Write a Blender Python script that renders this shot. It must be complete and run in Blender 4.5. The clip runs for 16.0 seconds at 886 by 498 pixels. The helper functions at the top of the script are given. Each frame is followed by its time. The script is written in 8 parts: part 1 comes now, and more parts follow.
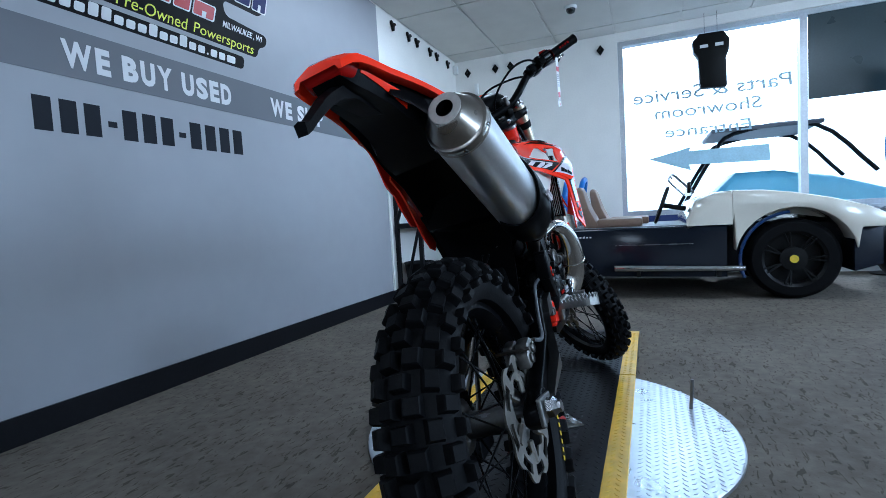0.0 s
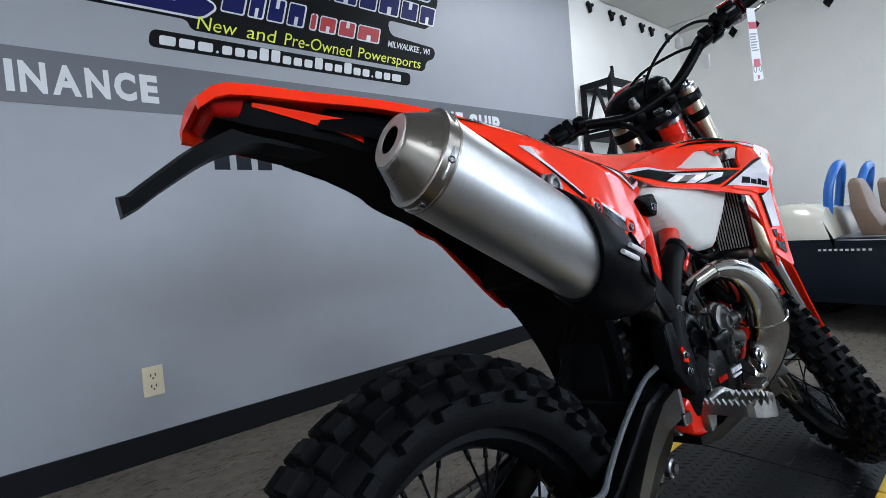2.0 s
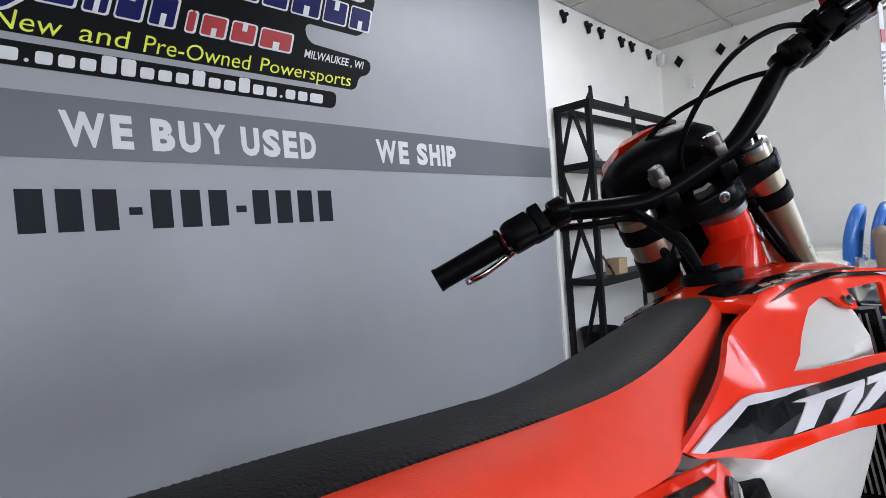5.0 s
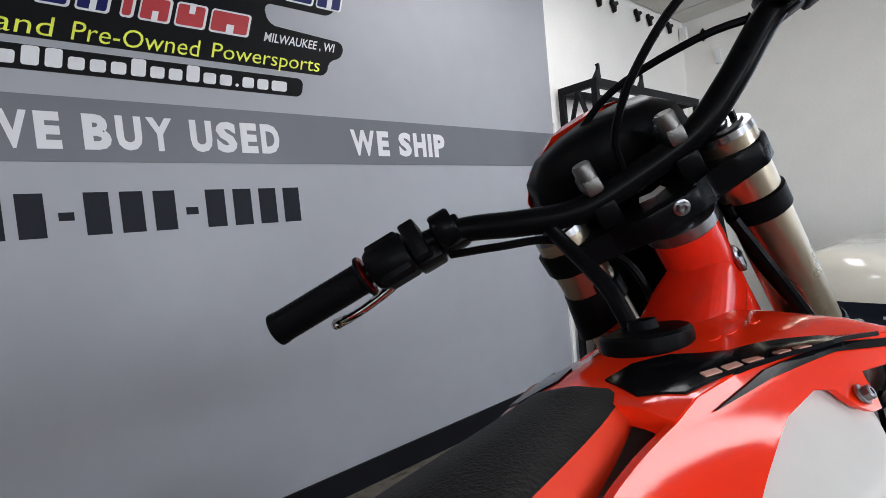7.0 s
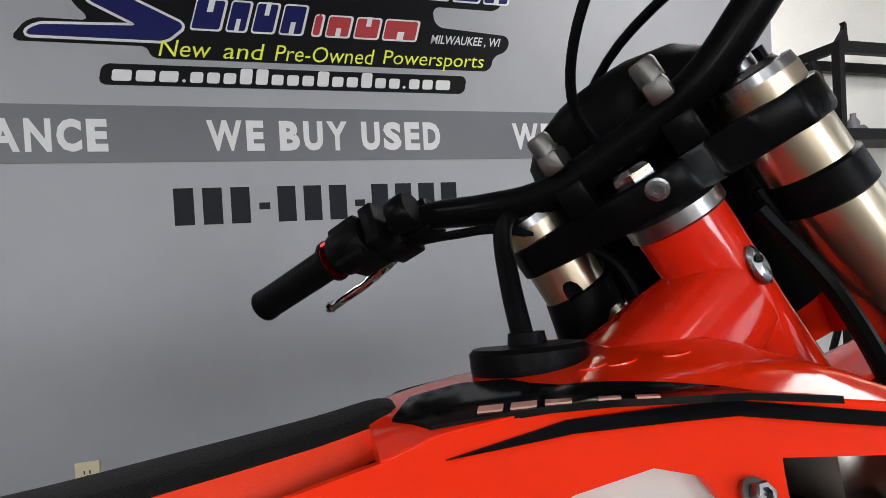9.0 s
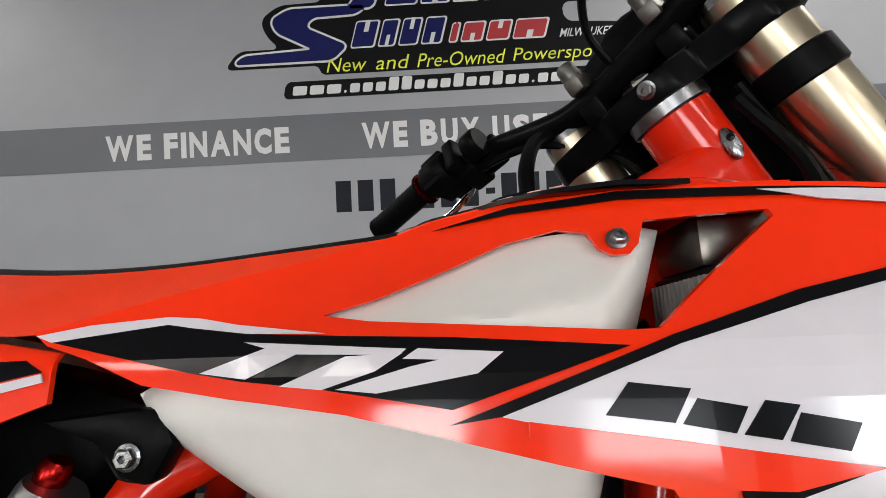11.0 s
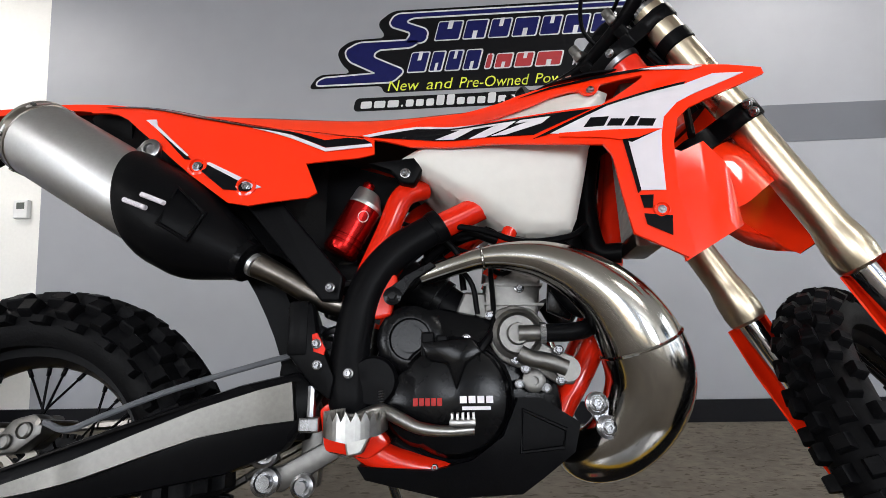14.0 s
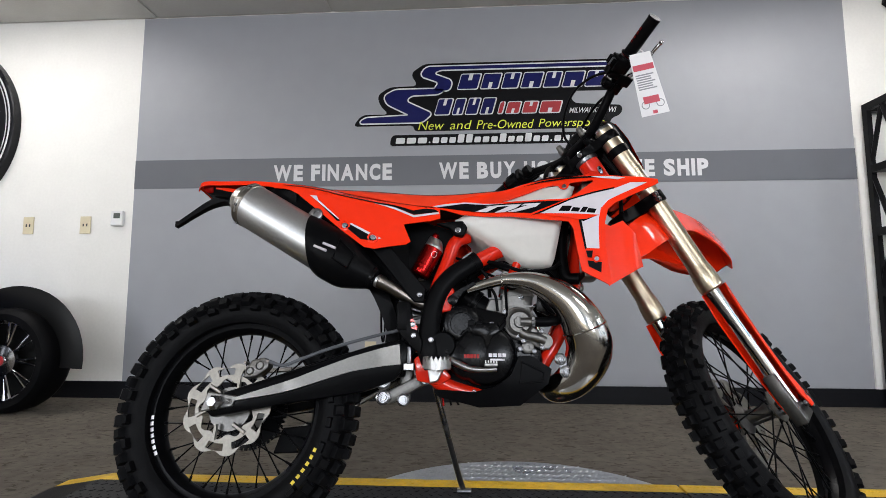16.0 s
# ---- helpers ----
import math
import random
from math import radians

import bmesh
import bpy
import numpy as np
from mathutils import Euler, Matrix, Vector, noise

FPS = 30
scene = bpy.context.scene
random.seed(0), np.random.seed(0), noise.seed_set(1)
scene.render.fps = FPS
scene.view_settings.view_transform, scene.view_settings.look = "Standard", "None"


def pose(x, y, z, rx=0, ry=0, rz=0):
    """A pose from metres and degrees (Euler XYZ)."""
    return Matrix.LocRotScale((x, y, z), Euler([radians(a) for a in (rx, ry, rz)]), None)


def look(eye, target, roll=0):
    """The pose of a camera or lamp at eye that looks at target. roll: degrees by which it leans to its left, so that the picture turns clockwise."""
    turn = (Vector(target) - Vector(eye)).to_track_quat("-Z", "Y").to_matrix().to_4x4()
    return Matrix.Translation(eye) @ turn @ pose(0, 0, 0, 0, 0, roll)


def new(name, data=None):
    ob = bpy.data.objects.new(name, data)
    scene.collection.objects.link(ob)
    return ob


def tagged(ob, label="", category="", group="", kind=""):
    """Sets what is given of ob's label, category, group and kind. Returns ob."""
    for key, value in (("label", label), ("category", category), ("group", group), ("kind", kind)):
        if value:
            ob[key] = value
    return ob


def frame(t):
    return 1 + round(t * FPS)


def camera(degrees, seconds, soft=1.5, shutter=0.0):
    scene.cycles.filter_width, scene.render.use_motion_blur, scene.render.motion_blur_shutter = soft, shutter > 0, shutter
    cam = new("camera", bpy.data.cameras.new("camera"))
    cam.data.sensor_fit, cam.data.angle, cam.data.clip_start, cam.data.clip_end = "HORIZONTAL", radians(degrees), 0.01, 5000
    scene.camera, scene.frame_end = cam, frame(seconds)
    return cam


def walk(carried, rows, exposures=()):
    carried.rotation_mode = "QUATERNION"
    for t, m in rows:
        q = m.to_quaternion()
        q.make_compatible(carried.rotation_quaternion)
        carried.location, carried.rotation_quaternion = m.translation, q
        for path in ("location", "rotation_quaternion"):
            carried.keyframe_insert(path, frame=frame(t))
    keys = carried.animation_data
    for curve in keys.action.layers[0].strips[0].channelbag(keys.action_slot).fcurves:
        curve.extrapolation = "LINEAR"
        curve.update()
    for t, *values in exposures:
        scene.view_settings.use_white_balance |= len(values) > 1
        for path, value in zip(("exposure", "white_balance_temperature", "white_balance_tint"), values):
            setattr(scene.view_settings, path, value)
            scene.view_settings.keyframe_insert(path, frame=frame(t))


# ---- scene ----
EXPOSURES = [(0.0, -0.1, 4700, 4), (1.5, -0.05, 5300, 8), (2.5, 0.08, 5600, 8), (5.0, 0.01, 5800, 12), (8.0, -0.05, 6100, 12), (11.0, -0.07, 6500, 10), (13.0, 0.05, 6400, 11), (13.5, 0.18, 6350, 12), (14.0, 0.24, 6300, 12), (15.0, 0.07, 6250, 12), (16.0, -0.02, 6200, 12)]
cam = camera(83.50, 16.0, soft=0.75)
PATH = [
    (0, (-1.275, -2.099, 0.725), (0.567, -1.33, 0.597), -3.3),
    (0.5, (-1.139, -2.229, 0.744), (0.55, -1.162, 0.661), -3.8),
    (1, (-1.016, -2.267, 0.757), (0.465, -0.925, 0.676), -4.6),
    (1.5, (-0.893, -2.269, 0.777), (0.446, -0.786, 0.679), -3.7),
    (2, (-0.78, -2.236, 0.812), (0.512, -0.712, 0.727), -4.7),
    (2.5, (-0.695, -2.185, 0.846), (0.57, -0.638, 0.772), -5.4),
    (3, (-0.578, -2.113, 0.905), (0.665, -0.547, 0.878), -5.2),
    (3.5, (-0.498, -2.042, 0.947), (0.71, -0.448, 0.941), -5.2),
    (4, (-0.411, -1.968, 0.991), (0.798, -0.374, 1.0), -5.0),
    (4.5, (-0.318, -1.915, 1.021), (0.958, -0.375, 1.017), -4.6),
    (5, (-0.22, -1.863, 1.041), (1.155, -0.411, 0.985), -4.5),
    (5.2, (-0.182, -1.845, 1.05), (1.208, -0.409, 0.981), -4.6),
    (7.5, (0.143, -1.843, 1.067), (1.354, -0.254, 0.97), -5.0),
    (8, (0.219, -1.858, 1.065), (1.292, -0.173, 0.977), -4.2),
    (8.2, (0.243, -1.869, 1.06), (1.208, -0.119, 0.986), -4.0),
    (10.3, (0.361, -2.007, 0.981), (0.412, -0.008, 0.987), -2.7),
    (10.5, (0.366, -2.022, 0.968), (0.375, -0.022, 0.993), -2.8),
    (11, (0.376, -2.054, 0.93), (0.317, -0.056, 0.965), -2.6),
    (11.5, (0.377, -2.078, 0.87), (0.294, -0.08, 0.898), -1.9),
    (12, (0.35, -2.111, 0.788), (0.231, -0.116, 0.848), -2.2),
    (12.5, (0.332, -2.165, 0.723), (0.197, -0.171, 0.819), -2.7),
    (13, (0.318, -2.254, 0.67), (0.16, -0.261, 0.748), -2.2),
    (13.5, (0.293, -2.384, 0.627), (0.187, -0.393, 0.793), -1.6),
    (14, (0.271, -2.527, 0.619), (0.164, -0.54, 0.82), -1.5),
    (14.5, (0.245, -2.684, 0.618), (0.178, -0.697, 0.832), -0.3),
    (15, (0.231, -2.853, 0.6), (0.171, -0.862, 0.776), 0.2),
    (15.5, (0.216, -2.995, 0.611), (0.117, -1.008, 0.811), 0.1),
    (16, (0.214, -3.13, 0.626), (0.094, -1.144, 0.829), 0.0),
]
walk(cam, [(t, look(eye, target, roll)) for t, eye, target, roll in PATH], EXPOSURES)

# ---- world and light ----
ROOM_X0, ROOM_X1, ROOM_Y0, CEIL = -5.6, 4.45, -7.2, 2.56
world = bpy.data.worlds.new("sky")
scene.world = world
world.use_nodes = True
wn = world.node_tree.nodes
sky = wn.new("ShaderNodeTexSky")
sky.sky_type = 'NISHITA'
sky.sun_disc = False
sky.sun_elevation = radians(38)
sky.sun_rotation = radians(200)
world.node_tree.links.new(sky.outputs[0], wn["Background"].inputs[0])
wn["Background"].inputs[1].default_value = 0.12


def area(name, m, w, h, power, color):
    d = bpy.data.lights.new(name, 'AREA')
    d.shape, d.size, d.size_y, d.energy, d.color = 'RECTANGLE', w, h, power, color
    ob = new(name, d)
    ob.matrix_world = m
    return ob


sun_data = bpy.data.lights.new("sun", 'SUN')
sun_data.energy, sun_data.angle, sun_data.color = 2.0, radians(2), (1.0, 0.95, 0.88)
sun = new("sun", sun_data)
sun.matrix_world = look((20, -2, 16), (9, 3, 0))
# daylight of the shop front behind the camera
for wx, power in ((-3.6, 88), (-0.4, 58), (2.7, 96)):
    area("window_daylight", pose(wx, ROOM_Y0 + 0.06, 1.7, 90, 0, 0), 1.5, 1.0, power, (0.95, 0.98, 1.0))
for wy in (-2.63, -4.3):
    area("window_daylight", look((ROOM_X1 + 0.9, wy, 2.9), (ROOM_X1 - 2.2, wy, 0.4)), 1.5, 0.6, 38, (0.85, 0.93, 1.0))

# ---- materials ----
def mat(name, color, rough=0.5, metal=0.0, var=0.12, grain=60.0, stain=5.0, bump=0.0, bump_scale=200.0, coat=0.0, rvar=0.08, color2=None, trans=0.0, spec=0.5):
    """Two scales of colour variation, roughness variation and fine relief, in metres of the object."""
    m = bpy.data.materials.new(name)
    m.use_nodes = True
    t = m.node_tree
    b = t.nodes["Principled BSDF"]
    b.inputs["Metallic"].default_value = metal
    b.inputs["Coat Weight"].default_value = coat
    b.inputs["Coat Roughness"].default_value = 0.08
    b.inputs["Transmission Weight"].default_value = trans
    b.inputs["Specular IOR Level"].default_value = spec
    co = t.nodes.new("ShaderNodeTexCoord")
    n1 = t.nodes.new("ShaderNodeTexNoise")
    n1.inputs["Scale"].default_value, n1.inputs["Detail"].default_value = grain, 4
    n2 = t.nodes.new("ShaderNodeTexNoise")
    n2.inputs["Scale"].default_value, n2.inputs["Detail"].default_value = stain, 3
    t.links.new(co.outputs["Object"], n1.inputs["Vector"])
    t.links.new(co.outputs["Object"], n2.inputs["Vector"])
    add = t.nodes.new("ShaderNodeMath")
    add.operation = 'ADD'
    t.links.new(n1.outputs["Fac"], add.inputs[0])
    t.links.new(n2.outputs["Fac"], add.inputs[1])
    ramp = t.nodes.new("ShaderNodeValToRGB")
    c = Vector(color)
    lo = c * (1 - var)
    hi = Vector(color2) if color2 else Vector([min(1, v * (1 + var)) for v in c])
    ramp.color_ramp.elements[0].position, ramp.color_ramp.elements[1].position = 0.35, 0.65
    ramp.color_ramp.elements[0].color = (*lo, 1)
    ramp.color_ramp.elements[1].color = (*hi, 1)
    half = t.nodes.new("ShaderNodeMath")
    half.operation = 'MULTIPLY'
    half.inputs[1].default_value = 0.5
    t.links.new(add.outputs[0], half.inputs[0])
    t.links.new(half.outputs[0], ramp.inputs[0])
    t.links.new(ramp.outputs[0], b.inputs["Base Color"])
    mr = t.nodes.new("ShaderNodeMapRange")
    mr.inputs["To Min"].default_value, mr.inputs["To Max"].default_value = max(0.02, rough - rvar), min(1, rough + rvar)
    t.links.new(n2.outputs["Fac"], mr.inputs["Value"])
    t.links.new(mr.outputs[0], b.inputs["Roughness"])
    if bump:
        n3 = t.nodes.new("ShaderNodeTexNoise")
        n3.inputs["Scale"].default_value, n3.inputs["Detail"].default_value = bump_scale, 3
        t.links.new(co.outputs["Object"], n3.inputs["Vector"])
        bp = t.nodes.new("ShaderNodeBump")
        bp.inputs["Strength"].default_value, bp.inputs["Distance"].default_value = bump, 0.002
        t.links.new(n3.outputs["Fac"], bp.inputs["Height"])
        t.links.new(bp.outputs[0], b.inputs["Normal"])
    return m


def glass(name, tint=(1, 1, 1)):
    m = bpy.data.materials.new(name)
    m.use_nodes = True
    b = m.node_tree.nodes["Principled BSDF"]
    b.inputs["Base Color"].default_value = (*tint, 1)
    b.inputs["Transmission Weight"].default_value = 1
    b.inputs["Roughness"].default_value = 0.0
    b.inputs["IOR"].default_value = 1.02
    return m


def glow(name, color, strength):
    m = bpy.data.materials.new(name)
    m.use_nodes = True
    b = m.node_tree.nodes["Principled BSDF"]
    b.inputs["Base Color"].default_value = (*color, 1)
    b.inputs["Emission Color"].default_value = (*color, 1)
    b.inputs["Emission Strength"].default_value = strength
    return m


WHITE_WALL = mat("white_wall_paint", (0.82, 0.805, 0.765), 0.7, var=0.03, bump=0.15, bump_scale=90)
PANEL_GREY = mat("light_grey_vinyl", (0.315, 0.322, 0.345), 0.42, var=0.03, grain=8, stain=0.7, spec=0.4)
BAND_GREY = mat("mid_grey_vinyl", (0.115, 0.12, 0.135), 0.42, var=0.03, grain=8, stain=0.7)
BASE_BLACK = mat("black_rubber_baseboard", (0.008, 0.008, 0.01), 0.45, bump=0.1, spec=0.15)
PRINT_WHITE = mat("white_print", (0.66, 0.66, 0.67), 0.45, var=0.02)
PRINT_BLACK = mat("black_print", (0.004, 0.004, 0.005), 0.5, var=0.05, spec=0.1)
PRINT_DARK = mat("charcoal_print", (0.014, 0.016, 0.022), 0.5, var=0.05, spec=0.1)
PRINT_BLUE = mat("blue_print", (0.007, 0.009, 0.085), 0.45, var=0.1, spec=0.15)
PRINT_RED = mat("red_print", (0.38, 0.02, 0.025), 0.4, var=0.06)
PRINT_YELLOW = mat("yellow_print", (0.75, 0.8, 0.05), 0.45, var=0.03)
CEILING_TILE = mat("ceiling_tile", (0.62, 0.61, 0.57), 0.9, var=0.06, grain=120, bump=0.4, bump_scale=160)
ALU_FRAME = mat("window_aluminium", (0.55, 0.57, 0.6), 0.4, 0.7)
CREAM = mat("cream_plastic", (0.66, 0.58, 0.4), 0.4, var=0.03)
WHITE_PLASTIC = mat("white_plastic", (0.75, 0.75, 0.74), 0.4, var=0.02)


# ---- mesh tools ----
def part(name, bm, material, parent=None, label="", smooth=False, m=None):
    me = bpy.data.meshes.new(name)
    if m is not None:
        bm.transform(m)
    bmesh.ops.recalc_face_normals(bm, faces=bm.faces)
    bm.to_mesh(me)
    bm.free()
    if smooth:
        me.shade_smooth()
        me.set_sharp_from_angle(angle=radians(38))
    me.materials.append(material)
    ob = new(name, me)
    if parent is not None:
        ob.parent = parent
    if label:
        ob["label"] = label
    return ob


def thing(name, m, label, category, group="", kind=""):
    ob = new(name)
    ob.empty_display_size = 0.1
    ob.matrix_world = m
    return tagged(ob, label, category, group, kind)


def box(bm, x0, x1, y0, y1, z0, z1, bevel=0.0, m=None):
    r = bmesh.ops.create_cube(bm, size=1.0)
    vs = r["verts"]
    mm = Matrix.Translation(((x0 + x1) / 2, (y0 + y1) / 2, (z0 + z1) / 2)) @ Matrix.Diagonal((abs(x1 - x0), abs(y1 - y0), abs(z1 - z0), 1))
    if m is not None:
        mm = m @ mm
    bmesh.ops.transform(bm, matrix=mm, verts=vs)
    if bevel:
        es = list({e for v in vs for e in v.link_edges})
        bmesh.ops.bevel(bm, geom=es, offset=bevel, segments=2, profile=0.5, affect='EDGES')
    return bm


def boxes(*specs):
    bm = bmesh.new()
    for s in specs:
        box(bm, *s)
    return bm


def frame_of(d):
    """Two directions across d."""
    d = Vector(d).normalized()
    a = Vector((0, 1, 0)) if abs(d.y) < 0.9 else Vector((1, 0, 0))
    u = d.cross(a).normalized()
    return u, u.cross(d).normalized()


def tube(bm, pts, radii, seg=12, caps=True, flat=1.0, closed=False):
    """A round tube through pts; radii one number or one for each point. flat squeezes it along its second direction."""
    pts = [Vector(p) for p in pts]
    if not hasattr(radii, "__len__"):
        radii = [radii] * len(pts)
    rings = []
    n = len(pts)
    u = None
    for i, p in enumerate(pts):
        if closed:
            d = pts[(i + 1) % n] - pts[i - 1]
        else:
            d = pts[min(i + 1, n - 1)] - pts[max(i - 1, 0)]
        d.normalize()
        if u is None:
            u, v = frame_of(d)
        else:
            u = (u - d * u.dot(d)).normalized()
            v = u.cross(d).normalized()
        rings.append([bm.verts.new(p + radii[i] * (math.cos(a) * u + flat * math.sin(a) * v)) for a in [2 * math.pi * k / seg for k in range(seg)]])
    pairs = list(zip(rings, rings[1:])) + ([(rings[-1], rings[0])] if closed else [])
    for a, b in pairs:
        for k in range(seg):
            bm.faces.new((a[k], a[(k + 1) % seg], b[(k + 1) % seg], b[k]))
    if caps and not closed:
        bm.faces.new(rings[0][::-1])
        bm.faces.new(rings[-1])
    return bm


def smooth_path(pts, n=6):
    """Catmull-Rom through pts; works for tuples of any length."""
    P = [np.array(p, float) for p in pts]
    P = [2 * P[0] - P[1]] + P + [2 * P[-1] - P[-2]]
    out = []
    for i in range(1, len(P) - 2):
        for k in range(n):
            t = k / n
            out.append(0.5 * (2 * P[i] + (P[i + 1] - P[i - 1]) * t + (2 * P[i - 1] - 5 * P[i] + 4 * P[i + 1] - P[i + 2]) * t * t + (3 * P[i] - P[i - 1] - 3 * P[i + 1] + P[i + 2]) * t ** 3))
    out.append(P[-2])
    return [tuple(float(c) for c in p) for p in out]


def pipe(pts, radii, seg=14, n=6, flat=1.0):
    """A new bmesh with a smooth tube."""
    if not hasattr(radii, "__len__"):
        radii = [radii] * len(pts)
    q = smooth_path([(*p, r) for p, r in zip(pts, radii)], n)
    return tube(bmesh.new(), [p[:3] for p in q], [p[3] for p in q], seg, True, flat)


def lathe(bm, prof, m=None, seg=32, closed=False):
    """Turns a profile of (radius, along) round the local z axis."""
    rings = []
    for r, h in prof:
        rings.append([bm.verts.new((r * math.cos(2 * math.pi * k / seg), r * math.sin(2 * math.pi * k / seg), h)) for k in range(seg)])
    vs = [v for r in rings for v in r]
    pairs = list(zip(rings, rings[1:])) + ([(rings[-1], rings[0])] if closed else [])
    for a, b in pairs:
        for k in range(seg):
            bm.faces.new((a[k], a[(k + 1) % seg], b[(k + 1) % seg], b[k]))
    if not closed:
        if prof[0][0] > 1e-5:
            bm.faces.new(rings[0][::-1])
        if prof[-1][0] > 1e-5:
            bm.faces.new(rings[-1])
    if m is not None:
        bmesh.ops.transform(bm, matrix=m, verts=vs)
    return bm


def along(p, d):
    """A pose at p whose z axis runs along d."""
    return Matrix.Translation(p) @ Vector(d).to_track_quat('Z', 'Y').to_matrix().to_4x4()


def rod(bm, a, b, r, seg=10, r2=None):
    return tube(bm, [a, b], [r, r if r2 is None else r2], seg)


def plate(bm, outline, y0, y1, bevel=0.0, m=None):
    """A plate whose outline is given as (x, z), from y0 to y1."""
    a = [bm.verts.new((x, y0, z)) for x, z in outline]
    f = bm.faces.new(a)
    r = bmesh.ops.extrude_face_region(bm, geom=[f])
    vs = [g for g in r["geom"] if isinstance(g, bmesh.types.BMVert)]
    bmesh.ops.translate(bm, vec=(0, y1 - y0, 0), verts=vs)
    allv = a + vs
    if bevel:
        es = list({e for v in allv for e in v.link_edges})
        bmesh.ops.bevel(bm, geom=es, offset=bevel, segments=2, profile=0.5, affect='EDGES')
        allv = list(bm.verts)
    if m is not None:
        bmesh.ops.transform(bm, matrix=m, verts=allv)
    return bm


def loft(sections, caps=True, closed=True):
    """Skins a row of sections that have the same number of points."""
    bm = bmesh.new()
    rings = [[bm.verts.new(p) for p in s] for s in sections]
    n = len(rings[0])
    for a, b in zip(rings, rings[1:]):
        for k in range(n if closed else n - 1):
            bm.faces.new((a[k], a[(k + 1) % n], b[(k + 1) % n], b[k]))
    if caps and closed:
        bm.faces.new(rings[0][::-1])
        bm.faces.new(rings[-1])
    return bm


def bolt(bm, p, d, r=0.008, h=0.007):
    """A flanged hexagon bolt head."""
    m = along(p, d)
    lathe(bm, [(r * 1.35, 0), (r * 1.35, h * 0.3), (r * 1.05, h * 0.38)], m, 14)
    lathe(bm, [(r, h * 0.3), (r, h * 0.9), (r * 0.8, h), (r * 0.45, h), (r * 0.4, h * 0.6)], m, 6)
    return bm


def words(name, text, x0, x1, z0, z1, material, parent, y=-0.004, slant=0.0, bold=0.0, mirror=False, depth=0.001):
    """Lettering with the built-in font, fitted into a box on a wall that faces -y."""
    cu = bpy.data.curves.new(name, 'FONT')
    cu.body, cu.extrude, cu.offset, cu.resolution_u = text, 0.01, bold, 3
    tmp = new("tmp_text", cu)
    dg = bpy.context.evaluated_depsgraph_get()
    me = bpy.data.meshes.new_from_object(tmp.evaluated_get(dg))
    bpy.data.objects.remove(tmp)
    co = np.array([v.co[:] for v in me.vertices])
    lo, hi = co.min(0), co.max(0)
    for v in me.vertices:
        a, b = (v.co.x - lo[0]) / (hi[0] - lo[0]), (v.co.y - lo[1]) / (hi[1] - lo[1])
        c = v.co.z / 0.02 + 0.5
        xx = x0 + (x1 - x0) * ((1 - a) if mirror else a) + slant * (b - 0.5) * (z1 - z0)
        v.co = (xx, y - depth * c, z0 + (z1 - z0) * b)
    bm = bmesh.new()
    bm.from_mesh(me)
    bpy.data.meshes.remove(me)
    bmesh.ops.remove_doubles(bm, verts=bm.verts, dist=1e-5)
    # one object for each letter
    left = set(bm.verts)
    while left:
        first = left.pop()
        island, todo = {first}, [first]
        while todo:
            for e in todo.pop().link_edges:
                for v in e.verts:
                    if v in left:
                        left.discard(v)
                        island.add(v)
                        todo.append(v)
        index = {v: i for i, v in enumerate(island)}
        faces = [[index[v] for v in f.verts] for f in bm.faces if f.verts[0] in index]
        letter = bpy.data.meshes.new(name)
        letter.from_pydata([v.co[:] for v in index], [], faces)
        letter.materials.append(material)
        ob = new(name, letter)
        ob.parent = parent
    bm.free()

# ---- room ----
FLOOR = mat("speckled_carpet", (0.125, 0.108, 0.088), 0.9, var=0.25, grain=22, stain=2.5, bump=0.6, bump_scale=90, spec=0.2)
ft = FLOOR.node_tree
fco = ft.nodes.new("ShaderNodeTexCoord")
fmap = ft.nodes.new("ShaderNodeMapping")
fmap.inputs["Scale"].default_value = (9, 26, 9)
fmap.inputs["Rotation"].default_value = (0, 0, 0.5)
fno = ft.nodes.new("ShaderNodeTexNoise")
fno.inputs["Scale"].default_value, fno.inputs["Detail"].default_value, fno.inputs["Distortion"].default_value = 2.2, 2, 1.2
framp = ft.nodes.new("ShaderNodeValToRGB")
framp.color_ramp.elements[0].position, framp.color_ramp.elements[1].position = 0.36, 0.41
framp.color_ramp.elements[0].color, framp.color_ramp.elements[1].color = (0.52, 0.5, 0.47, 1), (1, 1, 1, 1)
fmix = ft.nodes.new("ShaderNodeMix")
fmix.data_type, fmix.blend_type = 'RGBA', 'MULTIPLY'
fmix.inputs["Factor"].default_value = 1.0
fb = ft.nodes["Principled BSDF"]
old = fb.inputs["Base Color"].links[0].from_socket
ft.links.new(fco.outputs["Object"], fmap.inputs["Vector"])
ft.links.new(fmap.outputs[0], fno.inputs["Vector"])
ft.links.new(fno.outputs["Fac"], framp.inputs[0])
ft.links.new(old, fmix.inputs[6])
ft.links.new(framp.outputs[0], fmix.inputs[7])
ft.links.new(fmix.outputs[2], fb.inputs["Base Color"])
floor = part("floor", boxes((ROOM_X0 - 0.2, ROOM_X1 + 0.2, ROOM_Y0 - 0.2, 0.2, -0.1, 0)), FLOOR)
tagged(floor, "speckled grey-brown showroom carpet floor", "floor", kind="structure")
north = part("wall_north", boxes((ROOM_X0 - 0.2, ROOM_X1 + 0.2, 0, 0.2, 0, CEIL + 0.2)), WHITE_WALL)
tagged(north, "off-white painted showroom wall", "wall", kind="structure")
west = part("wall_west", boxes((ROOM_X0 - 0.2, ROOM_X0, ROOM_Y0, 0, 0, CEIL + 0.2)), WHITE_WALL)
